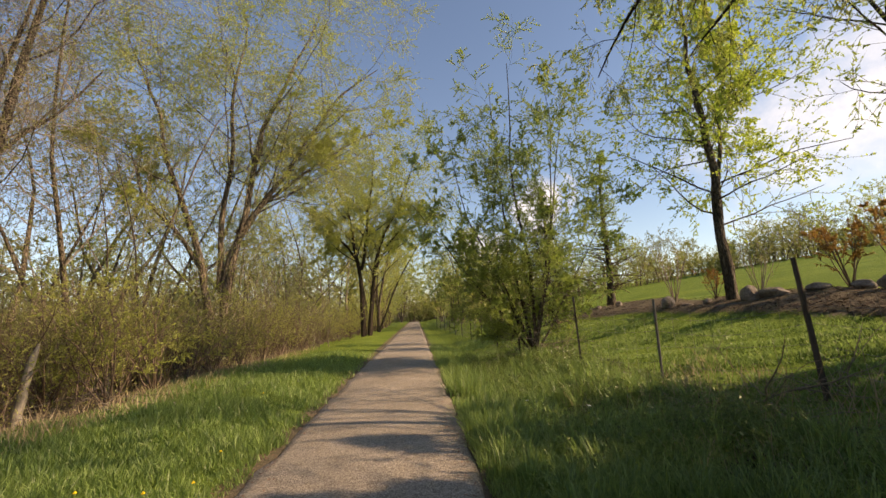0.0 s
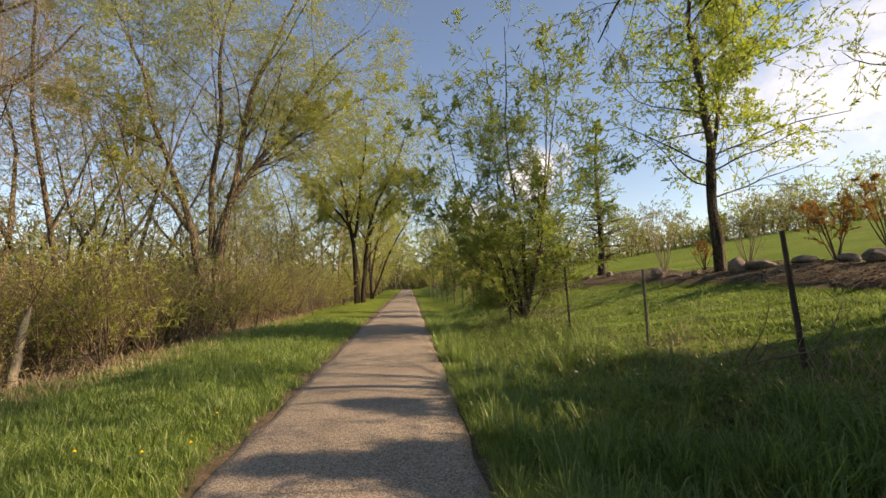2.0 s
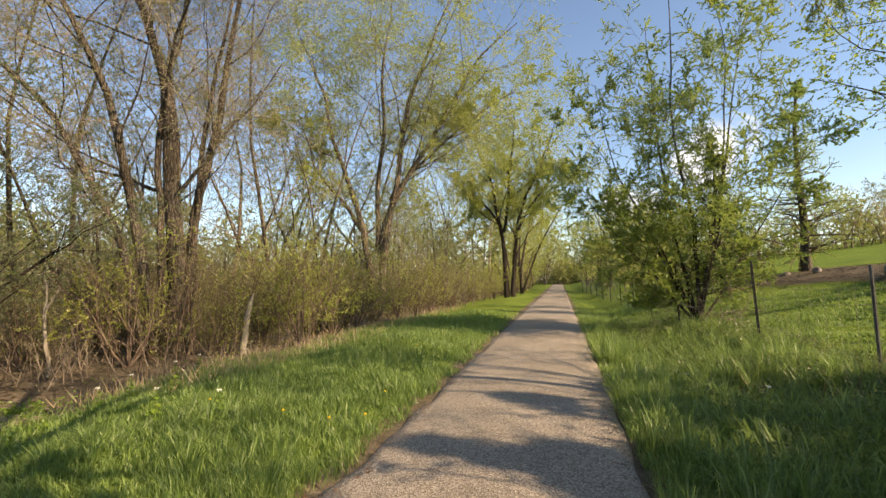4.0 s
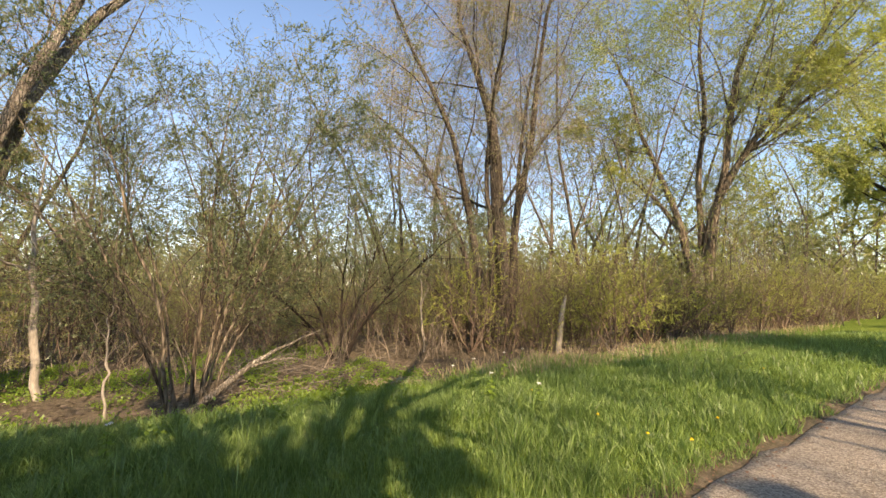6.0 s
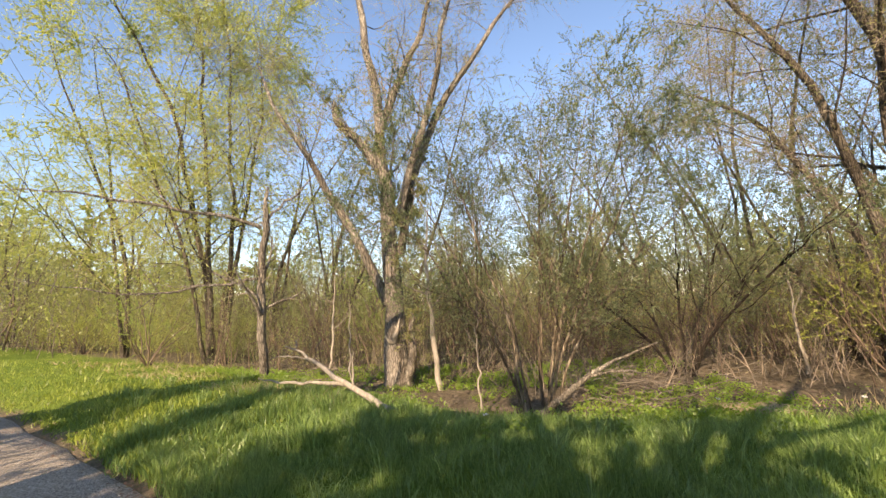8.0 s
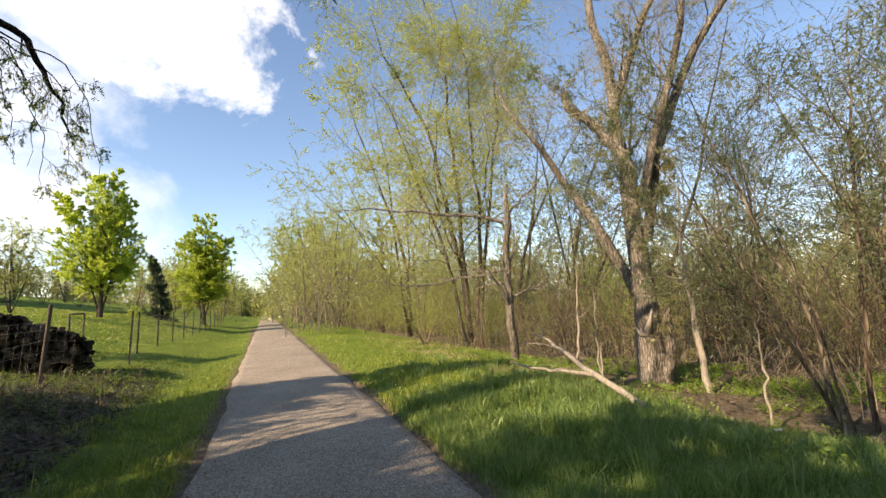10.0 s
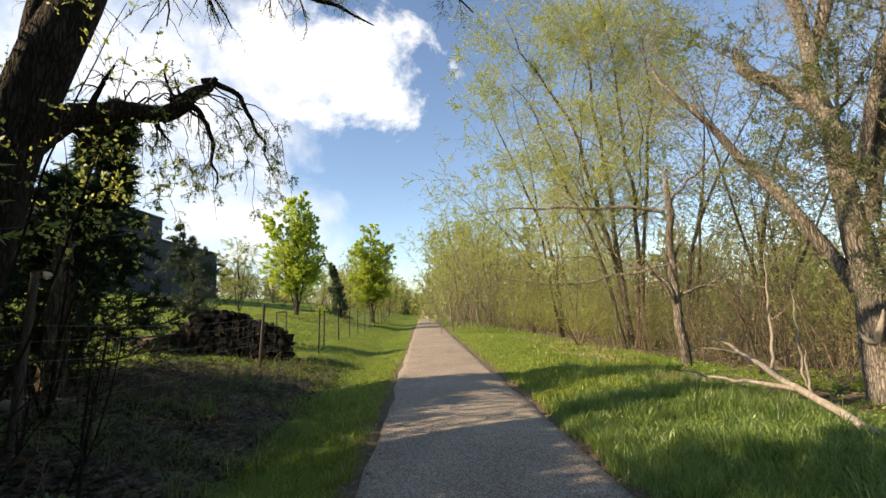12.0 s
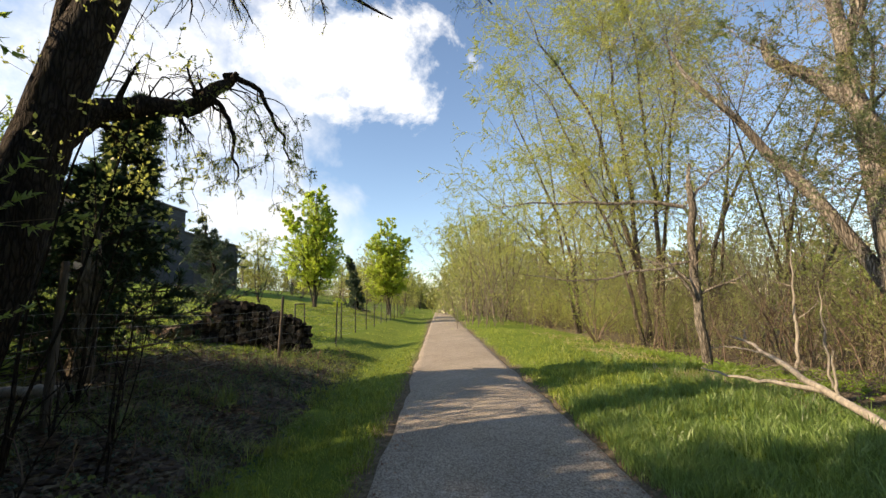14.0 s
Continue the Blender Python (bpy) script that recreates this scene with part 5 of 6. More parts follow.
px, py = scatter(420000, -14, 4, -26, 0, lambda a, b, o, d: (o > 1.22 + 0.12 * rng.uniform(0, 1, len(o))) & (o < 2.3 + 0.25 * np.sin(b * 2.1) + 1.6 * smooth(-6, -12, b)) & thinned(d))
grass_patch("verge_grass", rng, px, py, 0.12, 0.009, GRASS_LIGHT, "short grass strip between trail and bank", bend=0.8, split=9.0)
tussocks("grass_tussocks", 1500, 16, -9, 3, -13, 0, lambda a, b, o, d: (o > 1.28) & (o < 2.5 + 0.25 * np.sin(b * 2.1) + 1.2 * smooth(-6, -12, b)) & (rng.uniform(0, 1, len(o)) < np.clip(7 / d, 0.2, 1)), 0.15, 0.007, GRASS_LIGHT, "low ragged grass tufts between trail and bank")
# bank tufts take the darkened green in place of shade
tussocks("grass_tussocks", 420, 18, -5, 5, -13, 0, lambda a, b, o, d: (o > 2.5) & (o < 5.4) & (wav(a, b, 1.2, 3.0) > -0.1), 0.30, 0.007, WEED_SHADE, "grass tufts on the bank, darkened for its shade")
px, py = scatter(70000, -22, 8, -46, -11, lambda a, b, o, d: (o > 4.9) & (o < 19))
grass_patch("lawn_grass", rng, px, py, 0.09, 0.03, GRASS_LIGHT, "sunlit lawn grass beyond the woodpile", split=2.0)
px, py = scatter(230000, 3, 12, 1, 22, lambda a, b, o, d: (o > 4.6) & (bed_mask(o, b) < 0.3) & thinned(d, 80))
grass_patch("lawn_grass", rng, px, py, 0.10, 0.012, GRASS, "short lawn grass inside the fence", split=2.0)
px, py = scatter(16000, -10, 0, 5, 24, lambda a, b, o, d: (o < -4.6) & (o > -7.4) & thinned(d, 90, 0.3))
grass_patch("dry_grass", rng, px, py, 0.40, 0.009, GRASS_DRY, "tan dry grass stalks at the wood's edge", bend=0.35)
px, py = scatter(26000, -14, -3, -16, -1, lambda a, b, o, d: ~muddy(a, b, d) & (o < -3.9) & (o > -7.0) & (wav(a, b, 0.8, 4.0) > 0.1) & thinned(d, 80, 0.3))
grass_patch("dry_grass", rng, px, py, 0.22, 0.010, GRASS_DRY, "flattened dry grass on the shoulder", bend=1.2)
px, py = scatter(6000, 1, 9, 1, 8, lambda a, b, o, d: (o > 3.0) & (o < 6.0) & thinned(d, 60, 0.3))
grass_patch("dry_grass", rng, px, py, 0.35, 0.008, GRASS_DRY, "dry stalks along the fence foot", bend=0.5)

px, py = scatter(14000, -8, 0, -4, 20, lambda a, b, o, d: (o < -1.3) & (o > -6.0) & thinned(d, 40) & (wav(a, b, 1.6, 5.0) > 0.1))
grass_patch("tall_grass", rng, px, py, 0.30, 0.008, GRASS, "taller grass clumps on the verge", bend=0.6, split=9.0)

# bank grass in the darkened weed green, shade put into its colour
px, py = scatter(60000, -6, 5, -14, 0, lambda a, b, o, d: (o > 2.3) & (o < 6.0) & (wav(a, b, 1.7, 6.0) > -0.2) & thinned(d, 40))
grass_patch("bank_grass", rng, px, py, 0.2, 0.008, WEED_SHADE, "thin grass on the bank, darkened for its shade", bend=1.0, split=9.0)


def weeds(name, n, x0, x1, y0, y1, keep, tall, size, mat, label, per=14):
    """Low broad-leaved plants: whorls of leaves on short stems."""
    x, y = scatter(n, x0, x1, y0, y1, keep)
    k = len(x)
    h = tall * rng.uniform(0.4, 1.2, k)
    p = np.stack([x, y, height(x, y)], 1)
    q = np.repeat(p, per, axis=0)
    q[:, 2] += np.repeat(h, per) * rng.uniform(0.15, 1, k * per)
    q[:, :2] += rng.normal(0, tall * 0.22, (k * per, 2))
    d = np.stack([rng.normal(0, 1, k * per), rng.normal(0, 1, k * per), rng.uniform(-0.1, 0.5, k * per)], 1)
    v, f = leaf_quads(rng, q, d, size, 0.6)
    return tagged(new(name, mesh_np(name, v, [f], mat, False)), label, "weeds", "", "stuff")


weeds("weeds", 9000, -16, -4, -10, 5, lambda a, b, o, d: (o < -5.2) & (d > 7.0) & (d < 15) & (az_of(a, b) > 58) & ~((d > 7.6) & (d < 10.6 + 0.8 * np.sin(a * 1.7)) & (az_of(a, b) > 80) & (az_of(a, b) < 116) & (wav(a, b, 1.9, 2.0) > -0.8)) & (wav(a, b, 0.9, 2.0) > -0.7), 0.17, 0.045, WEED, "low yellow-green ground plants in the hollow")
# verge weeds: dull green, partly darkened for the shade they stand in
weeds("weeds", 2600, 0, 6, 2, 16, lambda a, b, o, d: (o > 2.1) & (o < 4.6) & (d > 4.4) & (wav(a, b, 1.1, 5.0) > -0.5) & (rng.uniform(0, 1, len(o)) < np.clip(9 / d, 0.2, 1)), 0.34, 0.042, WEED_SHADE, "dull green weeds among the verge grass, darkened for shade", 34)
weeds("weeds", 260, -8, -3, -3, 8, lambda a, b, o, d: (o < -4.2) & (o > -6.8) & (wav(a, b, 1.3, 3.0) > 0.2), 0.32, 0.045, WEED, "leafy weeds along the grass crest", 20)
# bank weeds wear the same shade-darkened green
weeds("weeds", 700, -8, 4, -16, -4, lambda a, b, o, d: (o > 2.2) & (o < 4.4) & (wav(a, b, 1.0, 1.0) > -0.1), 0.2, 0.045, WEED_SHADE, "low weeds on the bank, darkened for its shade", 16)

x, y = polar(191.5, 7.6)
tree("leafy_shrub", x, y, [(40, 14, 3.4, 0.02, 0.01), (160, 18, 3.0, 0.018, 0.01), (280, 16, 3.5, 0.02, 0.01), (100, 6, 3.8, 0.02, 0.0)], habit((7, 5, 0), (46, 44, 40), (0.34, 0.45, 0.4), (0.35, 0.2, 0.1), per=9, size=0.06, slim=0.6, broad=True, min_r=0.003), BARK_DARK, BARK_DARK, LEAF_LIME, "thin shrub with backlit lime leaves before the spruce", 94, "shrub")

x, y = polar(196.5, 5.3)
tree("leafy_shrub", x, y, [(40, 8, 4.6, 0.018, 0.0), (120, 12, 4.2, 0.016, 0.01), (300, 10, 4.8, 0.018, 0.0)], habit((8, 5, 0), (48, 44, 40), (0.24, 0.45, 0.4), (0.4, 0.2, 0.1), per=8, size=0.045, slim=0.6, broad=True, min_r=0.0025), BARK_DARK, BARK_DARK, LEAF_LIME, "slender shrub with lime leaves beside the leaning trunk", 95, "shrub")

# ---- fallen wood ----
def wood_piece(name, x, y, curves, mat, label, category, z=None):
    ob = root(name, x, y, ground_z(x, y) if z is None else z, label, category)
    for k, (pts, rad) in enumerate(curves):
        q, r = stem_curve(pts, rad, 12)
        r2 = np.random.default_rng(len(label) + k)
        q = q + r2.normal(0, 0.012, q.shape)
        v, f = tubes(q[None], r[None], 8)
        part_of("stem" if k == 0 else "side_branch", mesh_np("stem", v, [f], mat), ob)
    return ob


x, y = polar(105.0, 6.4)
wood_piece("fallen_branch", x, y, [([(0.1, 0.12, 0.03), (-0.2, -0.35, 0.18), (-0.6, -1.05, 0.42), (-1.1, -1.7, 0.66), (-1.5, -2.2, 0.82), (-1.65, -2.5, 0.86)], [0.06, 0.05, 0.042, 0.032, 0.02, 0.008]),
                                   ([(-0.5, -0.85, 0.36), (-0.6, -1.4, 0.34), (-0.9, -2.2, 0.3), (-1.1, -2.7, 0.36)], [0.034, 0.028, 0.02, 0.008]),
                                   ([(-0.42, -0.7, 0.3), (-0.45, -0.72, 0.62), (-0.42, -0.7, 0.85)], [0.02, 0.015, 0.006]),
                                   ([(-1.1, -1.7, 0.66), (-0.95, -2.0, 0.74), (-0.85, -2.4, 0.72)], [0.018, 0.013, 0.005]),
                                   ([(-1.5, -2.2, 0.82), (-1.75, -2.3, 0.95), (-1.95, -2.35, 0.98)], [0.014, 0.01, 0.004])],
           BARK_DEAD, "bleached fallen branch lying across the hollow", "branch")
x, y = polar(86.0, 8.0)
wood_piece("dead_limb", x, y, [([(0, 0.05, 0.02), (-0.15, 0.4, 0.28), (-0.35, 0.95, 0.62), (-0.5, 1.5, 0.9), (-0.8, 2.4, 1.15)], [0.075, 0.062, 0.05, 0.03, 0.01]), ([(-0.35, 0.95, 0.62), (-0.2, 1.5, 0.75), (-0.3, 2.2, 0.62)], [0.028, 0.02, 0.008])],
           BARK_PALE, "pale dead limb leaning out of the bush's foot", "branch")
x, y = polar(40.6, 12.6)
wood_piece("broken_snag", x, y, [([(0, 0, -0.1), (0.05, 0.05, 0.7), (0.15, 0.12, 1.3), (0.19, 0.16, 1.65)], [0.10, 0.085, 0.07, 0.02]), ([(0.12, 0.1, 1.1), (0.1, 0.2, 1.5)], [0.035, 0.01])],
           BARK_DEAD, "pale broken snag at the wood's edge", "stump")
for az, d, h, lean, r0 in ((98.3, 11.3, 4.8, 0.35, 0.075), (93.3, 8.5, 2.1, 0.03, 0.022), (112.5, 14.0, 3.4, -0.2, 0.045), (58, 13, 3.0, 0.2, 0.04), (110.0, 12.6, 2.4, 0.0, 0.03)):
    x, y = polar(az, d)
    tree("dead_sapling", x, y, [("curve", [(0, 0, 0), (0.02, -lean * 0.5, h * 0.4), (0.0, -lean, h)], [r0, r0 * 0.8, r0 * 0.2])],
         habit((6, 3, 0), (50, 45, 45), (0.25, 0.4, 0.4), (0.4, 0.2, 0.1), per=1, size=0.05, min_r=0.003), BARK_DEAD, TWIG_TAN, LEAF_OLIVE, "slim pale sapling standing in the hollow", int(az * 10), group="pale saplings")


def stick_heap(name, x, y, rx, ry, h, n, mat, label, seed):
    r = np.random.default_rng(seed)
    a, k = r.uniform(0, 6.28, n), np.sqrt(r.uniform(0, 1, n))
    p = np.stack([np.cos(a) * k * rx, np.sin(a) * k * ry, np.zeros(n)], 1)
    p[:, 2] = np.array([ground_z(x + q[0], y + q[1]) for q in p]) + r.uniform(0, 1, n) * h * (1 - k) + 0.02
    d = np.stack([r.normal(0, 1, n), r.normal(0, 1, n), r.normal(0.12, 0.28, n)], 1)
    pts, rad = grow(r, p, d, r.uniform(0.5, 1.7, n), r.uniform(0.004, 0.013, n), 4, 0.16, -0.03, 0.3)
    bp, bd, bl, br = spawn(r, pts, rad, 3, 0.2, 1.0, 40, 0.4, 0.6)
    b2, b2r = grow(r, bp, bd, bl, np.maximum(br, 0.004), 2, 0.12, 0.0)
    v, f = joined([tubes(pts, rad, 5), tubes(b2, b2r, 3)])
    ob = new(name, mesh_np(name, v, f, mat))
    ob.location = (x, y, 0)
    return tagged(ob, label, "brush", "", "stuff")


stick_heap("brush_heap", *polar(76, 10.2), 1.5, 1.3, 0.9, 120, TWIG_GREY, "tangled heap of tan dead sticks beside the bush", 81)
stick_heap("brush_heap", *polar(66, 12.8), 2.0, 1.3, 0.7, 50, TWIG_GREY, "low tangle of dead brush", 82)
stick_heap("brush_heap", *polar(112, 13.2), 2.2, 1.6, 0.4, 50, TWIG_GREY, "scattered dead sticks on the wood floor", 83)
stick_heap("brush_heap", *polar(36, 12.5), 3.0, 1.4, 0.6, 60, TWIG_GREY, "dead sticks under the edge thicket", 84)
stick_heap("brush_heap", *polar(184, 9.5), 1.8, 1.2, 0.5, 90, TWIG, "dead sticks heaped under the fence", 85)
stick_heap("brush_heap", *polar(344.4, 13.6), 0.8, 0.7, 0.7, 70, TWIG_TAN, "dry stems round the young tree's foot", 86)
stick_heap("brush_heap", *polar(320, 6.6), 1.0, 0.5, 0.3, 40, TWIG_TAN, "dry sticks at the fence foot", 87)

# dark stalks added so the bank reads as deep shade
thicket("shade_tangle", 80, -10.0, -1.5, 3.4, 6.2, 0.5, 1.8, BARK_DARK, LEAF_DEEP, 1, 0.03, "dark tangled stalks added to deepen the bank's shade", 88, lambda x, y, o: np.degrees(np.arctan2(-x, y)) % 360 > 186.5)
thicket("shade_tangle", 90, -13.0, -4, 3.2, 6.0, 0.2, 0.5, TWIG, LEAF_DEEP, 2, 0.03, "low stalks added under the woodpile for the bank's shade", 89)
# made-up ivy in dark needle colour, standing in for shade on the bank
weeds("weeds", 2600, -4, 5, -13, 0, lambda a, b, o, d: (o > 2.4) & (o < 6.5), 0.12, 0.03, NEEDLE_BLUE, "made-up dark ground leaves in place of the bank's shade", 14)

# ---- wire fence ----
METAL = surface("weathered_steel", ((0.05, 0.05, 0.048), (0.10, 0.095, 0.09)), 4, 40, 0.6, 0.4, 0.2, 0.004)
METAL.node_tree.nodes["Principled BSDF"].inputs["Metallic"].default_value = 0.6
WIRE = surface("fence_wire", ((0.16, 0.15, 0.14), (0.24, 0.23, 0.21)), 6, 40, 0.5, 0.5, 0.1, 0.002)
POSTWOOD = surface("weathered_post", ((0.075, 0.062, 0.05), (0.16, 0.135, 0.11)), 3, 26, 0.95, 0.1, 0.8, 0.015, (1, 1, 0.15))
FENCE_O = 4.7


def fence_at(y):
    return float(middle(y)) + FENCE_O / (1.0 if y > 0 else NORM), y


def post_mesh(h, r, mat, square=False):
    bm = bmesh.new()
    if square:
        # T-section steel post with a splayed foot plate
        bmesh.ops.create_cube(bm, size=1, matrix=Matrix.Translation((0, 0, h / 2)) @ Matrix.Diagonal((r * 2, r * 0.5, h, 1)))
        bmesh.ops.create_cube(bm, size=1, matrix=Matrix.Translation((0, r * 0.6, h / 2)) @ Matrix.Diagonal((r * 0.5, r * 1.2, h, 1)))
        for k in range(int(h / 0.12)):
            bmesh.ops.create_cube(bm, size=1, matrix=Matrix.Translation((0, -r * 0.35, 0.2 + k * 0.12)) @ Matrix.Diagonal((r * 0.8, r * 0.4, 0.02, 1)))
    else:
        bmesh.ops.create_cone(bm, cap_ends=True, segments=9, radius1=r * 1.1, radius2=r * 0.85, depth=h, matrix=Matrix.Translation((0, 0, h / 2)))
        bmesh.ops.bevel(bm, geom=[e for e in bm.edges if e.calc_length() < r * 1.2], offset=r * 0.15, segments=1, affect="EDGES")
        for v in bm.verts:
            v.co += Vector(noise.noise_vector(v.co * 9)) * r * 0.18
    me = bpy.data.meshes.new("post")
    bm.to_mesh(me)
    bm.free()
    me.materials.append(mat)
    return me


def wire_fence():
    fence = root("wire_fence", 0, 0, 0, "sagging woven-wire fence on mixed old posts", "fence")
    spots = []
    for az, d, h, r, mat, sq, lx, ly in ((315.6, 6.9, 1.72, 0.034, POSTWOOD, False, -0.03, 0.05), (330.1, 8.0, 1.42, 0.022, WIRE, True, 0.0, 0.01), (339.1, 10.2, 1.6, 0.026, METAL, True, -0.03, 0.02),
                                         (172.4, 12.4, 1.65, 0.04, POSTWOOD, False, -0.05, 0.02), (165.5, 15.2, 1.5, 0.026, METAL, True, -0.03, 0.0), (193.8, 6.6, 1.9, 0.045, POSTWOOD, False, -0.04, 0.0)):
        x, y = polar(az, d)
        spots.append((x, y, h, r, mat, sq, lx, ly))
    for y in (13.5, 17.0, 20.5, 24, 28, 32, 36, 41, 46, 52):
        x, yy = fence_at(y)
        spots.append((x - 0.6 - 0.02 * y, yy, 1.4, 0.026, METAL, True, rng.normal(0, 0.03), rng.normal(0, 0.03)))
    for y in (1.6, -2.2):
        x, yy = fence_at(y)
        spots.append((x + 0.35, yy, 1.5, 0.045, POSTWOOD, False, 0.02, 0.02))
    for k in range(12):
        y = -17.6 - k * 2.7
        x, yy = fence_at(y)
        spots.append((x - 0.15, yy, 1.42, 0.026, METAL, True, rng.normal(0, 0.02), rng.normal(0, 0.02)))
    spots.sort(key=lambda q: -q[1])
    tops = []
    for x, y, h, r, mat, sq, lx, ly in spots:
        z = ground_z(x, y) - 0.1
        ob = part_of("post", post_mesh(h + 0.1, r, mat, sq), fence)
        up = Vector((lx, ly, 1)).normalized()
        ob.matrix_local = Matrix.Translation((x, y, z)) @ up.to_track_quat("Z", "Y").to_matrix().to_4x4()
        tops.append((Vector((x, y, z + 0.1)), up, h))
    for (a, ua, ha), (b, ub, hb) in zip(tops[:-1], tops[1:]):
        if (b - a).length > 9 or a.y < -46:
            continue
        near = min(a.length, b.length) < 18
        n = 9
        rows = []
        for lvl in (0.15, 0.4, 0.65, 0.9, 1.12, 1.3):
            s = np.linspace(0, 1, n)
            p0, p1 = np.array(a + ua * lvl), np.array(b + ub * lvl)
            pts = p0[None] * (1 - s)[:, None] + p1[None] * s[:, None]
            pts[:, 2] -= 0.09 * np.sin(s * math.pi) * rng.uniform(0.4, 1.4)
            pts[:, 2] = np.maximum(pts[:, 2], height(pts[:, 0], pts[:, 1]) + 0.04)
            rows.append(pts)
            v, f = tubes(pts[None], np.full((1, n), 0.0026 if near else 0.0035), 4)
            part_of("wire", mesh_np("wire", v, [f], WIRE), fence)
        m = int((b - a).length / 0.28)
        st = []
        for k in range(1, m):
            s = k / m * (n - 1)
            i = min(int(s), n - 2)
            w = s - i
            st.append([r[i] * (1 - w) + r[i + 1] * w for r in rows])
        if st:
            v, f = tubes(np.array(st), np.full((len(st), len(rows)), 0.0018 if near else 0.0025), 3)
            tagged(part_of("wire_mesh", mesh_np("wire_mesh", v, [f], WIRE), fence), kind="stuff")


wire_fence()


def bar(bm, a, b, r, seg=8):
    a, b = Vector(a), Vector(b)
    d = b - a
    bmesh.ops.create_cone(bm, cap_ends=True, segments=seg, radius1=r, radius2=r, depth=d.length, matrix=Matrix.Translation((a + b) / 2) @ d.to_track_quat("Z", "Y").to_matrix().to_4x4())


def steel_gate():
    x, y = polar(169.4, 14.2)
    g = root("metal_gate", x, y, ground_z(x, y), "narrow dark tubular steel gate frame in the fence", "gate", rz=radians(20))
    for name, a, b in (("upright", (0, 0, -0.1), (0, 0, 1.42)), ("upright", (0.32, 0, -0.1), (0.32, 0, 1.42)), ("top_rail", (0, 0, 1.42), (0.32, 0, 1.42)), ("mid_rail", (0, 0, 0.7), (0.32, 0, 0.7))):
        bm = bmesh.new()
        bar(bm, a, b, 0.022)
        part(name, bm, METAL, g)


steel_gate()

# ---- woodpile behind the fence ----
LOGEND = surface("cut_log", ((0.075, 0.055, 0.04), (0.17, 0.13, 0.095)), 5, 40, 0.95, 0.1, 0.5, 0.01)


def woodpile():
    x, y = polar(176.2, 13.9)
    pile = root("woodpile", x, y, ground_z(x, y), "long stack of dark split firewood", "woodpile", rz=radians(-12))
    shapes = []
    r = random.Random(4)
    for k in range(5):
        bm = bmesh.new()
        bmesh.ops.create_cone(bm, cap_ends=True, segments=(3, 4, 5, 7, 8)[k], radius1=0.072, radius2=0.066, depth=0.8)
        for v in bm.verts:
            v.co += Vector((r.uniform(-1, 1), r.uniform(-1, 1), r.uniform(-1, 1))) * 0.014
        me = bpy.data.meshes.new("log")
        bm.to_mesh(me)
        bm.free()
        me.materials.append(LOGEND if k % 2 else BARK_DARK)
        shapes.append(me)
    for row in range(11):
        for col in range(34):
            u = -1.75 + col * 0.115 + (row % 2) * 0.06
            zz = 0.06 + row * 0.105
            limit = 1.22 - 0.30 * max(0, -u - 0.4) - 1.5 * max(0, u - 0.7) + 0.07 * math.sin(u * 4)
            if zz > limit:
                continue
            ob = part_of("log", shapes[r.randrange(5)], pile)
            ground = ground_z(*(Matrix.Translation((x, y, 0)) @ Matrix.Rotation(radians(-12), 4, "Z") @ Vector((u, 0, 0))).to_2d()) - pile.location.z
            ob.matrix_local = pose(u + r.uniform(-0.03, 0.03), r.uniform(-0.07, 0.07), zz + ground, 90 + r.uniform(-8, 8), r.uniform(0, 360), r.uniform(-14, 14)) @ Matrix.Scale(r.uniform(0.8, 1.2), 4)
    # loose pieces fallen off the end
    for k in range(30):
        ob = part_of("log", shapes[r.randrange(5)], pile)
        u, w = r.uniform(1.2, 2.9), r.uniform(-0.3, 0.8)
        p = Matrix.Translation((x, y, 0)) @ Matrix.Rotation(radians(-12), 4, "Z") @ Vector((u, w, 0))
        ob.matrix_local = pose(u, w, ground_z(p.x, p.y) - pile.location.z + 0.07 + 0.16 * (k % 3) * max(0.0, 2.2 - u), 90 + r.uniform(-10, 10), r.uniform(0, 360), r.uniform(-80, 80))


woodpile()

# ---- stones and planting in the mulch bed ----
ROCK = surface("field_stone", ((0.12, 0.10, 0.085), (0.24, 0.205, 0.17), (0.34, 0.30, 0.26)), 3, 22, 0.92, 0.15, 0.8, 0.03)
MULCH = leafy("mulch_chips", (0.035, 0.02, 0.014), (0.11, 0.07, 0.045), (0.05, 0.03, 0.02), 0.05)


def boulder(x, y, sx, sy, sz, seed):
    bm = bmesh.new()
    bmesh.ops.create_icosphere(bm, subdivisions=3, radius=1)
    for v in bm.verts:
        q = v.co.copy()
        v.co = q * (1 + 0.22 * noise.noise(q * 1.3 + Vector((seed, 0, 0))) + 0.08 * noise.noise(q * 4 + Vector((0, seed, 0))))
        v.co = Vector((v.co.x * sx, v.co.y * sy, v.co.z * sz))
    me = bpy.data.meshes.new("boulder")
    bm.to_mesh(me)
    bm.free()
    me.materials.append(ROCK)
    ob = new("boulder", me)
    ob.location, ob.rotation_euler = (x, y, ground_z(x, y) + sz * 0.45), (0, 0, seed)
    return tagged(ob, "rough tan field stone in the mulch bed", "stone", "stones in the mulch bed")


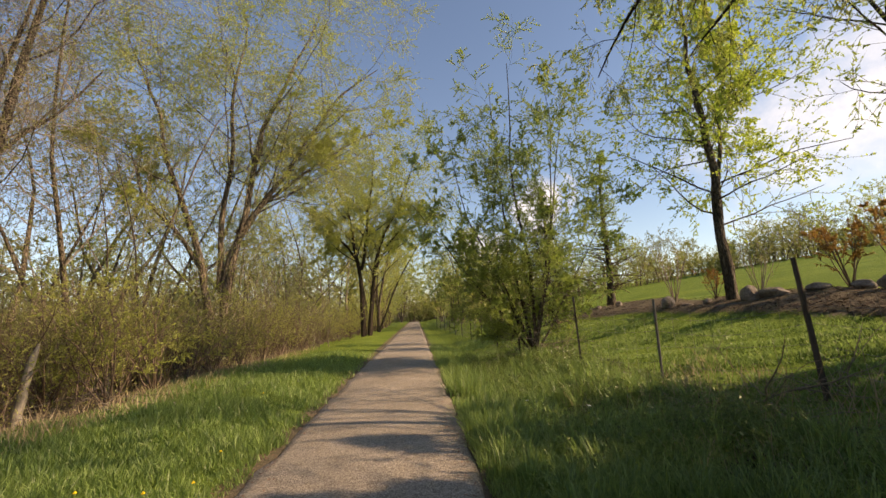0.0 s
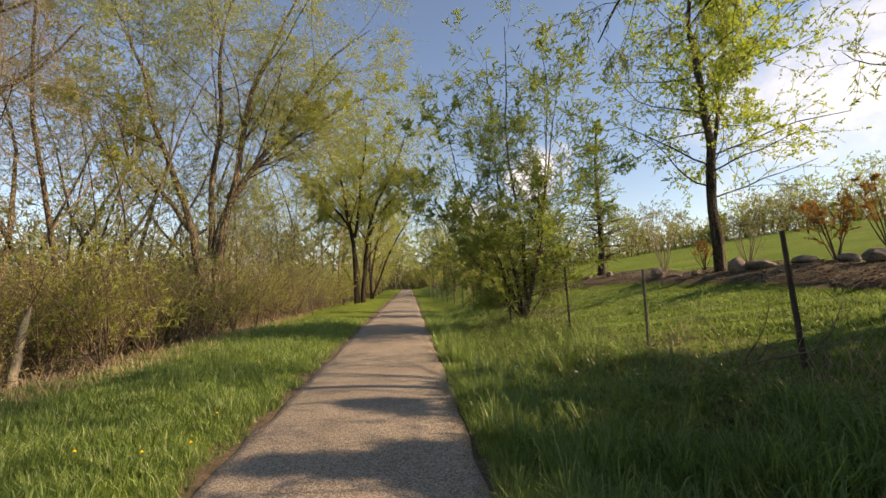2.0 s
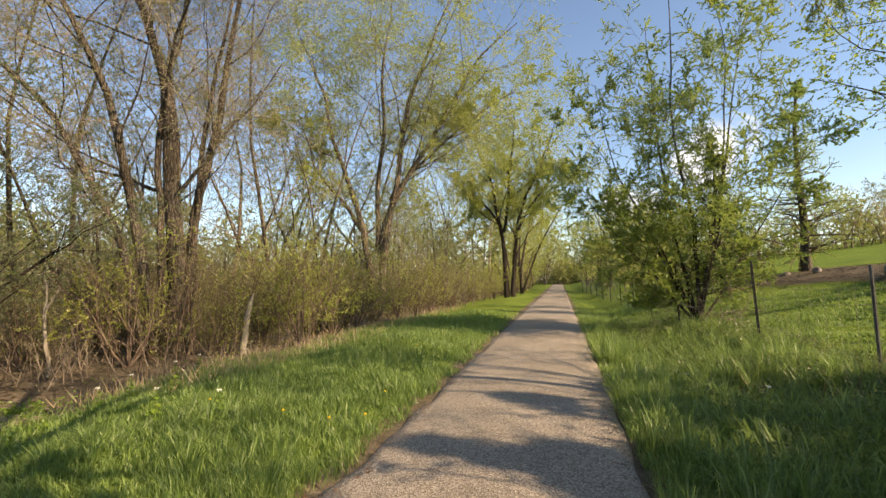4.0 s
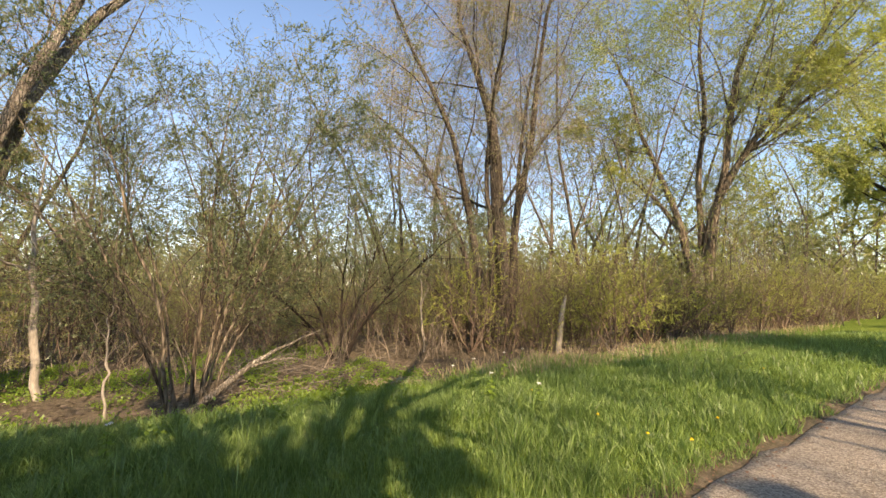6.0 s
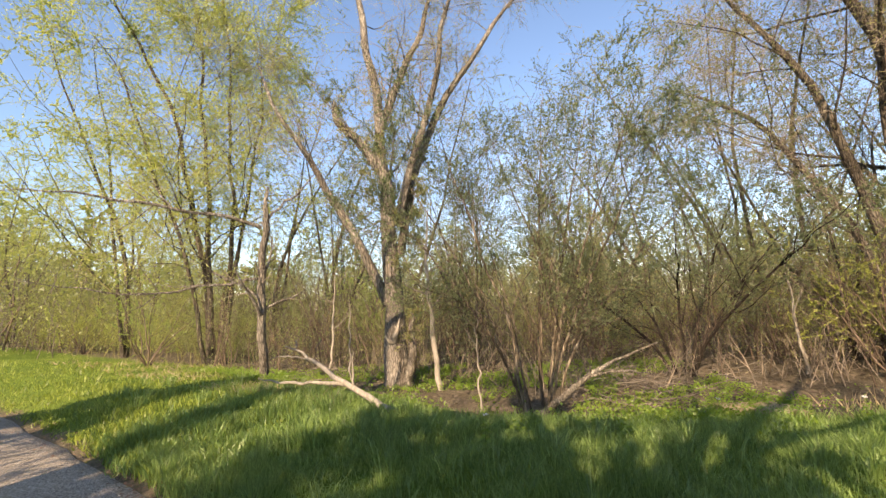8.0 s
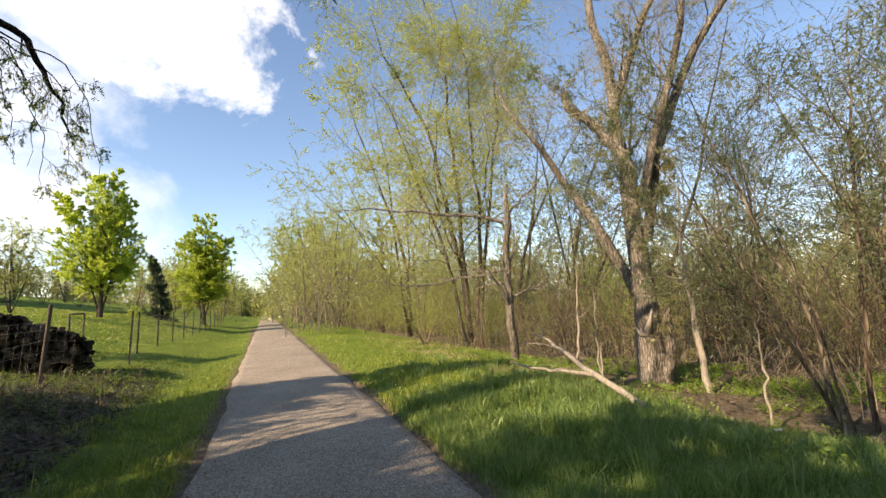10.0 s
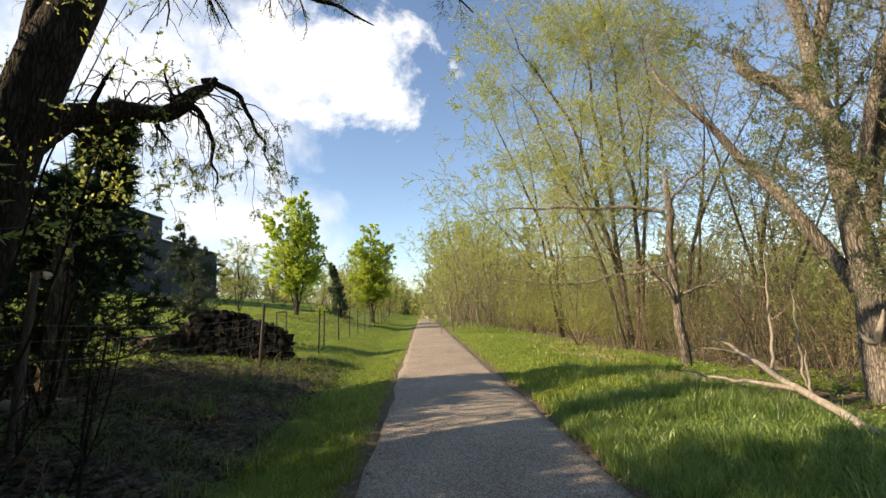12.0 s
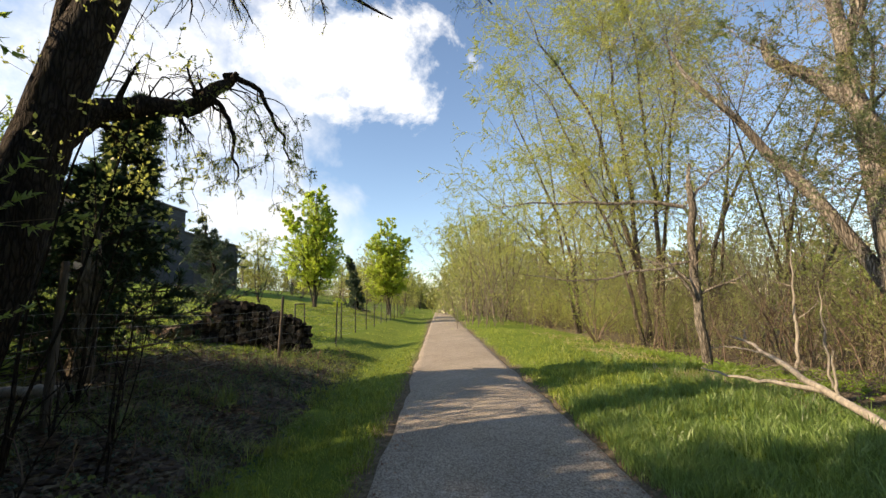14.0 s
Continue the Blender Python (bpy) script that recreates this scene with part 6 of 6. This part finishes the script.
for k, (az, d, s) in enumerate(((320.6, 15.4, 0.42), (318.6, 15.2, 0.40), (314.9, 14.8, 0.30), (328.6, 17.5, 0.40), (324.6, 16.4, 0.22), (309.5, 13.6, 0.48), (334.0, 22.0, 0.25), (311.6, 14.4, 0.28), (326.6, 17.0, 0.2), (336.4, 23.5, 0.2))):
    s *= 0.72
    boulder(*polar(az, d), s * (1.1 + 0.3 * math.sin(k)), s * 0.8, s * (0.7 + 0.2 * math.cos(k * 2)), k + 1.0)
gx, gy = scatter(90000, 6, 14, 3, 24, lambda a, b, o, d: (bed_mask(o, b) > 0.35) & thinned(d, 110, 0.3))
v, f = leaf_flat(rng, gx, gy, height(gx, gy), 0.07, 0.4)
tagged(new("mulch", mesh_np("mulch", v, [f], MULCH, False)), "dark brown bark mulch under the lawn trees", "mulch", "", "stuff")
# very dark leaf chips paint deep shade onto the bank and fence foot
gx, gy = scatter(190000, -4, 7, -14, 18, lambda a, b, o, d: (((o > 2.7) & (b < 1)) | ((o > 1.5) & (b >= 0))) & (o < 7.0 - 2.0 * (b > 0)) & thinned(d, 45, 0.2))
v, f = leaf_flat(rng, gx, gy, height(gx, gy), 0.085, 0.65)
tagged(new("shade_leaves", mesh_np("shade_leaves", v, [f], leafy("shade_leaves", (0.022, 0.014, 0.008), (0.062, 0.041, 0.025), (0.04, 0.03, 0.02), 0.05), False)), "dark leaf chips in place of deep shade on bank and fence foot", "leaves", "", "stuff")
gx, gy = scatter(45000, -16, 1, -14, 14, lambda a, b, o, d: (o < -5.2) & (d < 17))
v, f = leaf_flat(rng, gx, gy, height(gx, gy), 0.10, 0.55)
tagged(new("leaf_litter", mesh_np("leaf_litter", v, [f], leafy("fallen_leaves", (0.075, 0.058, 0.042), (0.23, 0.185, 0.135), (0.2, 0.16, 0.11), 0.1), False)), "brown fallen leaves on the wood floor", "leaves", "", "stuff")

px, py = polar(62.5, 8.2)
gx, gy = scatter(9000, px - 0.9, px + 0.9, py - 0.6, py + 0.6, lambda a, b, o, d: ((a - px) / 0.8) ** 2 + ((b - py) / 0.45) ** 2 + 0.3 * wav(a, b, 7.0, 1.0) < 0.9)
v, f = leaf_flat(rng, gx, gy, height(gx, gy) + rng.uniform(0.01, 0.12, len(gx)), 0.07, 0.5)
tagged(new("dry_leaves", mesh_np("dry_leaves", v, [f], GRASS_DRY, False)), "patch of tan dry leaves on the grass crest", "leaves", "", "stuff")
gx, gy = scatter(130000, -14, 2, -22, 24, lambda a, b, o, d: (abs(o) > 0.82) & (abs(o) < 1.5) & thinned(d, 60, 0.2) & (rng.uniform(0, 1, len(o)) < smooth(0.84, 1.2, abs(o) + 0.10 * wav(a, b, 1.7, 2.0))))
v, f = leaf_flat(rng, gx, gy, np.maximum(height(gx, gy), 0.012), 0.032, 0.6)
tagged(new("edge_litter", mesh_np("edge_litter", v, [f], leafy("edge_crumbs", (0.11, 0.055, 0.034), (0.31, 0.19, 0.12), (0.2, 0.12, 0.07), 0.1), False)), "reddish leaf crumbs and soil along the trail edges", "litter", "", "stuff")

BED_STEMS = [(k * 51, 8 + 7 * (k % 4), 2.3 + 0.2 * (k % 3), 0.02, 0.01) for k in range(10)]
BEDHAB = habit((6, 5, 0), (28, 35, 40), (0.45, 0.42, 0.4), (0.2, 0.1, 0.1), per=9, size=0.07, min_r=0.005)
orange = tree("orange_shrub", *polar(312.4, 15.2), [(a, b, c * 0.72, d, e) for a, b, c, d, e in BED_STEMS], dict(BEDHAB, per=24), TWIG, TWIG, LEAF_ORANGE, "upright shrub with orange-brown young leaves", 91, "shrub", cheap=True)
again(orange, *polar(308.6, 15.8), 2.0, 1.15)
again(orange, *polar(323.7, 17.6), 1.0, 0.62)
tan = tree("bare_shrub", *polar(327.8, 18.2), BED_STEMS, dict(BEDHAB, per=4), TWIG_TAN, TWIG_TAN, LEAF_OLIVE, "bare tan-twigged shrub in the mulch bed", 92, "shrub", cheap=True)
again(tan, *polar(319.6, 17.4), 2.4, 0.75)

# ---- lawn beyond: small trees, hedges, distant house ----
x, y = polar(174.8, 34)
tree("small_lawn_tree", x, y, [(0, 2, 3.8, 0.06, 0.0), (60, 22, 3.0, 0.035, 0.05), (200, 22, 3.0, 0.035, 0.05), (310, 22, 3.0, 0.035, 0.05)], habit((8, 6, 0), (45, 42, 40), (0.4, 0.42, 0.4), (0.35, 0.1, 0.1), per=16, size=0.14, min_r=0.008), BARK, TWIG, LEAF_OLIVE, "small round lawn tree in olive leaf", 93)
for az, d, k, s in ((174.6, 72, 0, 0.62), (171, 80, 1, 0.6), (165, 78, 0, 0.45), (161.5, 70, 0, 0.42), (156.5, 82, 0, 0.5), (154.6, 100, 0, 0.5)):
    again(lights[min(k, 1)], *polar(az, d), az, s)
for az, d, k, s in ((162.2, 46, 0, 0.8), (166.2, 47, 3, 0.55), (160.5, 52, 0, 0.8), (157, 55, 2, 0.9), (164.5, 60, 1, 1.2), (169.8, 62, 1, 1.2), (172.5, 64, 1, 1.2)):
    again(shrubs[k], *polar(az, d), az, s)
for az, d, k, s in ((330.5, 62, 2, 0.42), (326.5, 70, 1, 0.45), (318.4, 66, 0, 0.35), (316.0, 62, 1, 0.40), (314, 66, 2, 0.42), (311.5, 64, 0, 0.40), (309, 58, 0, 0.40), (335.5, 78, 0, 0.5), (338.5, 70, 1, 0.5), (341, 60, 0, 0.5), (346.5, 48, 0, 0.5), (349.5, 56, 0, 0.6), (351.6, 70, 0, 0.6), (343.5, 36, 0, 0.4)):
    again(lights[min(k, 1)], *polar(az, d), az, s)
thicket("far_hedge", 260, 30, 75, 40, 58, 2.0, 4.5, TWIG_TAN, LEAF_OLIVE, 8, 0.34, "leafing hedge along the top of the lawn", 75)
thicket("far_hedge", 160, 22, 100, 4.8, 9.0, 1.5, 4.0, TWIG_TAN, LEAF_LIME, 10, 0.24, "leafing shrubs along the fence far up the trail", 76)
thicket("far_hedge", 200, 108, 128, -14, 12, 3.0, 7.0, TWIG, LEAF_OLIVE, 12, 0.5, "dark wood closing the trail's far end", 78)
thicket("far_hedge", 160, -128, -108, -14, 12, 3.0, 7.0, TWIG, LEAF_OLIVE, 12, 0.5, "dark wood closing the other end of the trail", 79)
thicket("far_hedge", 160, -120, -50, 5.0, 22, 1.5, 4.0, TWIG_TAN, LEAF_OLIVE, 9, 0.3, "leafing shrubs at the lawn's far end", 77)
for az, d, k, s in ((347.5, 20, 0, 0.7), (349, 25, 1, 0.8), (346, 30, 0, 1.0), (350.5, 36, 2, 1.1), (351.5, 44, 3, 1.2), (348.5, 40, 0, 1.2), (352.6, 55, 3, 1.3), (339.5, 26, 1, 0.6)):
    again(shrubs[k], *polar(az, d), az, s)

x, y = polar(165.3, 43)
tree("round_shrub", x, y, [(k * 36, 18 + 12 * (k % 4), 0.75, 0.012, 0.02) for k in range(12)], habit((6, 5, 0), (42, 42, 40), (0.5, 0.5, 0.4), (0.1, 0.1, 0.1), per=12, size=0.09, slim=0.6, min_r=0.004), TWIG, TWIG, LEAF_YELLOW, "small clipped yellow-green shrub on the lawn", 96, "shrub", cheap=True)
x, y = polar(194.9, 7.9)
wood_piece("cut_log", x, y, [([(-0.34, 0.1, 0.09), (0.0, 0.0, 0.1), (0.36, -0.1, 0.1)], [0.085, 0.09, 0.085])], BARK_DEAD, "short pale cut log lying on the bank", "log")
x, y = polar(191.4, 9.0)
tree("dead_tree", x, y, [("curve", [(0, 0, 0), (0.02, 0, 0.8), (-0.04, 0.02, 1.6), (0.02, 0, 2.6)], [0.2, 0.16, 0.15, 0.1])], habit((4, 3, 0), (60, 45, 40), (0.2, 0.4, 0.4), (0.6, 0.2, 0.1), per=1, size=0.04, min_r=0.004), BARK_TAN, TWIG, LEAF_LIME, "dead shaggy-barked tree trunk behind the fence", 97)

WALL = surface("dark_siding", ((0.05, 0.052, 0.057), (0.07, 0.072, 0.078)), 0.6, 12, 0.85, 0.2, 0.3, 0.01, (1, 1, 6))
ROOF = surface("dark_shingles", ((0.06, 0.055, 0.05), (0.10, 0.092, 0.085)), 1, 14, 0.9, 0.2, 0.5, 0.02)


def box(name, parent, x0, x1, y0, y1, z0, z1, mat, label="", edge=0.03):
    bm = bmesh.new()
    bmesh.ops.create_cube(bm, size=1, matrix=Matrix.Translation(((x0 + x1) / 2, (y0 + y1) / 2, (z0 + z1) / 2)) @ Matrix.Diagonal((x1 - x0, y1 - y0, z1 - z0, 1)))
    if edge:
        bmesh.ops.bevel(bm, geom=bm.edges[:], offset=edge, segments=1, affect="EDGES")
    return part(name, bm, mat, parent, label)


def house():
    x, y = polar(183.9, 60)
    h = root("house", x, y, ground_z(x, y) - 0.6, "large dark grey flat-roofed building above the lawn", "house", rz=radians(-119.8))
    box("wing", h, 0, 15.2, 0, 10, 0, 7.2, WALL)
    box("roof_edge", h, -0.05, 15.4, -0.15, 10.1, 7.2, 7.45, ROOF)
    box("tall_block", h, -11, 0, -1.2, 10.5, 0, 9.4, WALL)
    box("roof_edge", h, -11.2, 0.15, -1.35, 10.6, 9.4, 9.65, ROOF)
    for k in range(2):
        d = box("door", h, 4.0 + k * 5.2, 6.4 + k * 5.2, -0.05, 0.05, 0.6, 3.4, ROOF, edge=0.01)
        box("door_frame", d, 3.9 + k * 5.2, 6.5 + k * 5.2, -0.03, 0.04, 0.5, 3.5, WALL, edge=0.01)


house()

# ---- dandelions ----
YELLOW = surface("dandelion_yellow", ((0.75, 0.52, 0.02), (0.85, 0.65, 0.04)), 20, 80, 0.8, 0.1, 0.3, 0.002)
STALK = surface("dandelion_stalk", ((0.16, 0.22, 0.06), (0.22, 0.28, 0.08)), 20, 60, 0.8, 0.1, 0.1, 0.001)


def dandelion(x, y, h):
    d = root("dandelion", x, y, ground_z(x, y), "yellow dandelion in the verge grass", "flower", "dandelions")
    bm = bmesh.new()
    bar(bm, (0, 0, 0), (0.01, 0, h), 0.003, 5)
    part("stalk", bm, STALK, d)
    bm = bmesh.new()
    for k in range(18):
        a = k * 2.4
        r0 = 0.006 + 0.013 * (k / 18)
        m = Matrix.Translation((0.01 + math.cos(a) * r0 * 0.5, math.sin(a) * r0 * 0.5, h + 0.006 - 0.006 * k / 18)) @ Matrix.Rotation(a, 4, "Z") @ Matrix.Rotation(radians(20 + 2 * k), 4, "Y") @ Matrix.Diagonal((0.02, 0.006, 0.003, 1))
        bmesh.ops.create_cube(bm, size=1, matrix=m)
    part("flower_head", bm, YELLOW, d)


for az, d, h in ((23.4, 5.5, 0.2), (26.0, 4.7, 0.18), (30.5, 4.6, 0.2), (36, 4.9, 0.2), (44, 5.6, 0.22), (19, 9.0, 0.2)):
    dandelion(*polar(az, d), h)


PETAL = surface("white_petals", ((0.72, 0.72, 0.66), (0.82, 0.82, 0.78)), 20, 80, 0.8, 0.1, 0.1, 0.001)


def flowering_weed(x, y, h, seed):
    """Leafy stalk with heart-shaped leaves and a head of small white flowers."""
    r = random.Random(seed)
    d = root("garlic_mustard", x, y, ground_z(x, y), "white-flowered garlic mustard in the verge grass", "flower", "white-flowered weeds", rz=r.uniform(0, 6.28))
    bm = bmesh.new()
    bar(bm, (0, 0, 0), (0.015, 0.01, h), 0.004, 5)
    part("stalk", bm, STALK, d)
    bm = bmesh.new()
    for k in range(16):
        a, zz = k * 2.4, h * (0.15 + 0.75 * k / 16)
        m = Matrix.Translation((0.015 * zz / h, 0, zz)) @ Matrix.Rotation(a, 4, "Z") @ Matrix.Rotation(radians(r.uniform(-10, 30)), 4, "Y")
        le = 0.085 * (1.1 - 0.6 * k / 16)
        bm.faces.new([bm.verts.new(m @ Vector(q)) for q in ((0.01, 0, 0), (le * 0.45, -le * 0.5, 0.008), (le * 1.2, 0, -0.01), (le * 0.45, le * 0.5, 0.008))])
    part("leaves", bm, WEED, d)
    bm = bmesh.new()
    for k in range(14):
        a, rr = k * 2.4, 0.005 + 0.022 * (k / 14) ** 0.5
        m = Matrix.Translation((0.015 + math.cos(a) * rr, 0.01 + math.sin(a) * rr, h + r.uniform(-0.005, 0.012))) @ Matrix.Rotation(a, 4, "Z") @ Matrix.Rotation(radians(r.uniform(-25, 25)), 4, "Y") @ Matrix.Diagonal((0.014, 0.014, 0.004, 1))
        bmesh.ops.create_cone(bm, cap_ends=True, segments=5, radius1=0.5, radius2=0.3, depth=1, matrix=m)
    part("flower_head", bm, PETAL, d)


for k, (az, d, h) in enumerate(((47.4, 7.8, 0.42), (51.5, 7.6, 0.4), (49.2, 5.9, 0.36), (43.0, 5.4, 0.34), (93.0, 4.6, 0.36), (54.0, 7.2, 0.34), (66.0, 6.6, 0.36), (45.0, 8.6, 0.4), (338.5, 6.0, 0.42), (346.0, 6.6, 0.36))):
    flowering_weed(*polar(az, d), h, k)

# ---- clouds and bright sky haze far beyond, as glowing sheets ----
def cloud(az, el, wide, high, seed, strength, soft=0.12):
    d = 2200.0
    a, e = radians(az), radians(el)
    c = Vector((-math.sin(a) * math.cos(e), math.cos(a) * math.cos(e), math.sin(e))) * d
    n = 12
    w, h = 2 * d * math.tan(radians(wide / 2)), 2 * d * math.tan(radians(high / 2))
    u = np.linspace(-0.5, 0.5, n)
    gu, gv = np.meshgrid(u, u, indexing="ij")
    bulge = 0.05 * d * (0.5 - gu ** 2 - gv ** 2)
    v = np.stack([gu * w, gv * h, -bulge], -1).reshape(-1, 3)
    idx = np.arange(n * n).reshape(n, n)
    q = np.stack([idx[:-1, :-1], idx[1:, :-1], idx[1:, 1:], idx[:-1, 1:]], -1).reshape(-1, 4)
    mat = bpy.data.materials.new("cloud")
    mat.use_nodes = True
    nn, l = mat.node_tree.nodes, mat.node_tree.links
    nn.remove(nn["Principled BSDF"])
    tc = nn.new("ShaderNodeTexCoord")
    mp = nn.new("ShaderNodeMapping")
    mp.inputs["Location"].default_value = (seed * 3.1, seed * 1.7, 0)
    mp.inputs["Scale"].default_value = (wide / 18, high / 18, 1)
    l.new(tc.outputs["Generated"], mp.inputs["Vector"])
    fac = noise_tex(nn, l, mp.outputs["Vector"], 2.6, 8, 0.62)
    off = nn.new("ShaderNodeVectorMath")
    off.operation = "SUBTRACT"
    off.inputs[1].default_value = (0.5, 0.5, 0.5)
    l.new(tc.outputs["Generated"], off.inputs[0])
    flat = nn.new("ShaderNodeVectorMath")
    flat.operation = "MULTIPLY"
    flat.inputs[1].default_value = (2, 2, 0)
    l.new(off.outputs[0], flat.inputs[0])
    ln = nn.new("ShaderNodeVectorMath")
    ln.operation = "LENGTH"
    l.new(flat.outputs[0], ln.inputs[0])
    m = nn.new("ShaderNodeMath")
    m.operation = "MULTIPLY_ADD"
    m.inputs[1].default_value, m.inputs[2].default_value = -0.62, 0.36
    l.new(ln.outputs["Value"], m.inputs[0])
    s = nn.new("ShaderNodeMath")
    s.operation = "ADD"
    l.new(m.outputs[0], s.inputs[0])
    l.new(fac, s.inputs[1])
    cover = ramp(nn, l, s.outputs[0], [(0.5 - soft / 2, (0, 0, 0)), (0.5 + soft, (1, 1, 1))])
    tone = ramp(nn, l, fac, [(0.35, (0.80, 0.84, 0.90)), (0.6, (1, 1, 1))])
    em, tr, mx = nn.new("ShaderNodeEmission"), nn.new("ShaderNodeBsdfTransparent"), nn.new("ShaderNodeMixShader")
    em.inputs["Strength"].default_value = strength
    l.new(tone, em.inputs["Color"])
    l.new(cover, mx.inputs[0])
    l.new(tr.outputs[0], mx.inputs[1])
    l.new(em.outputs[0], mx.inputs[2])
    l.new(mx.outputs[0], nn["Material Output"].inputs["Surface"])
    ob = new("cloud", mesh_np("cloud", v, [q], mat))
    ob.matrix_world = look(c, (0, 0, 0))
    return tagged(ob, "glowing sheet for white cloud and sky haze beyond the trees", "cloud", "", "structure")


cloud(163.5, 31.0, 36, 22, 1.0, 0.70)
# two soft sheets paint white haze and glare towards the sun
cloud(186.0, 26.0, 46, 34, 5.0, 0.70, 0.4)
cloud(176.0, 11.0, 34, 16, 7.0, 0.66, 0.5)
cloud(343.0, 13.5, 14, 13, 2.0, 0.65)
# wide soft sheet, a painted glow for the hazy sky over the lawn
cloud(309.0, 17.0, 34, 22, 3.0, 0.75, 0.5)
cloud(351.0, 9.0, 10, 8, 4.0, 0.6)
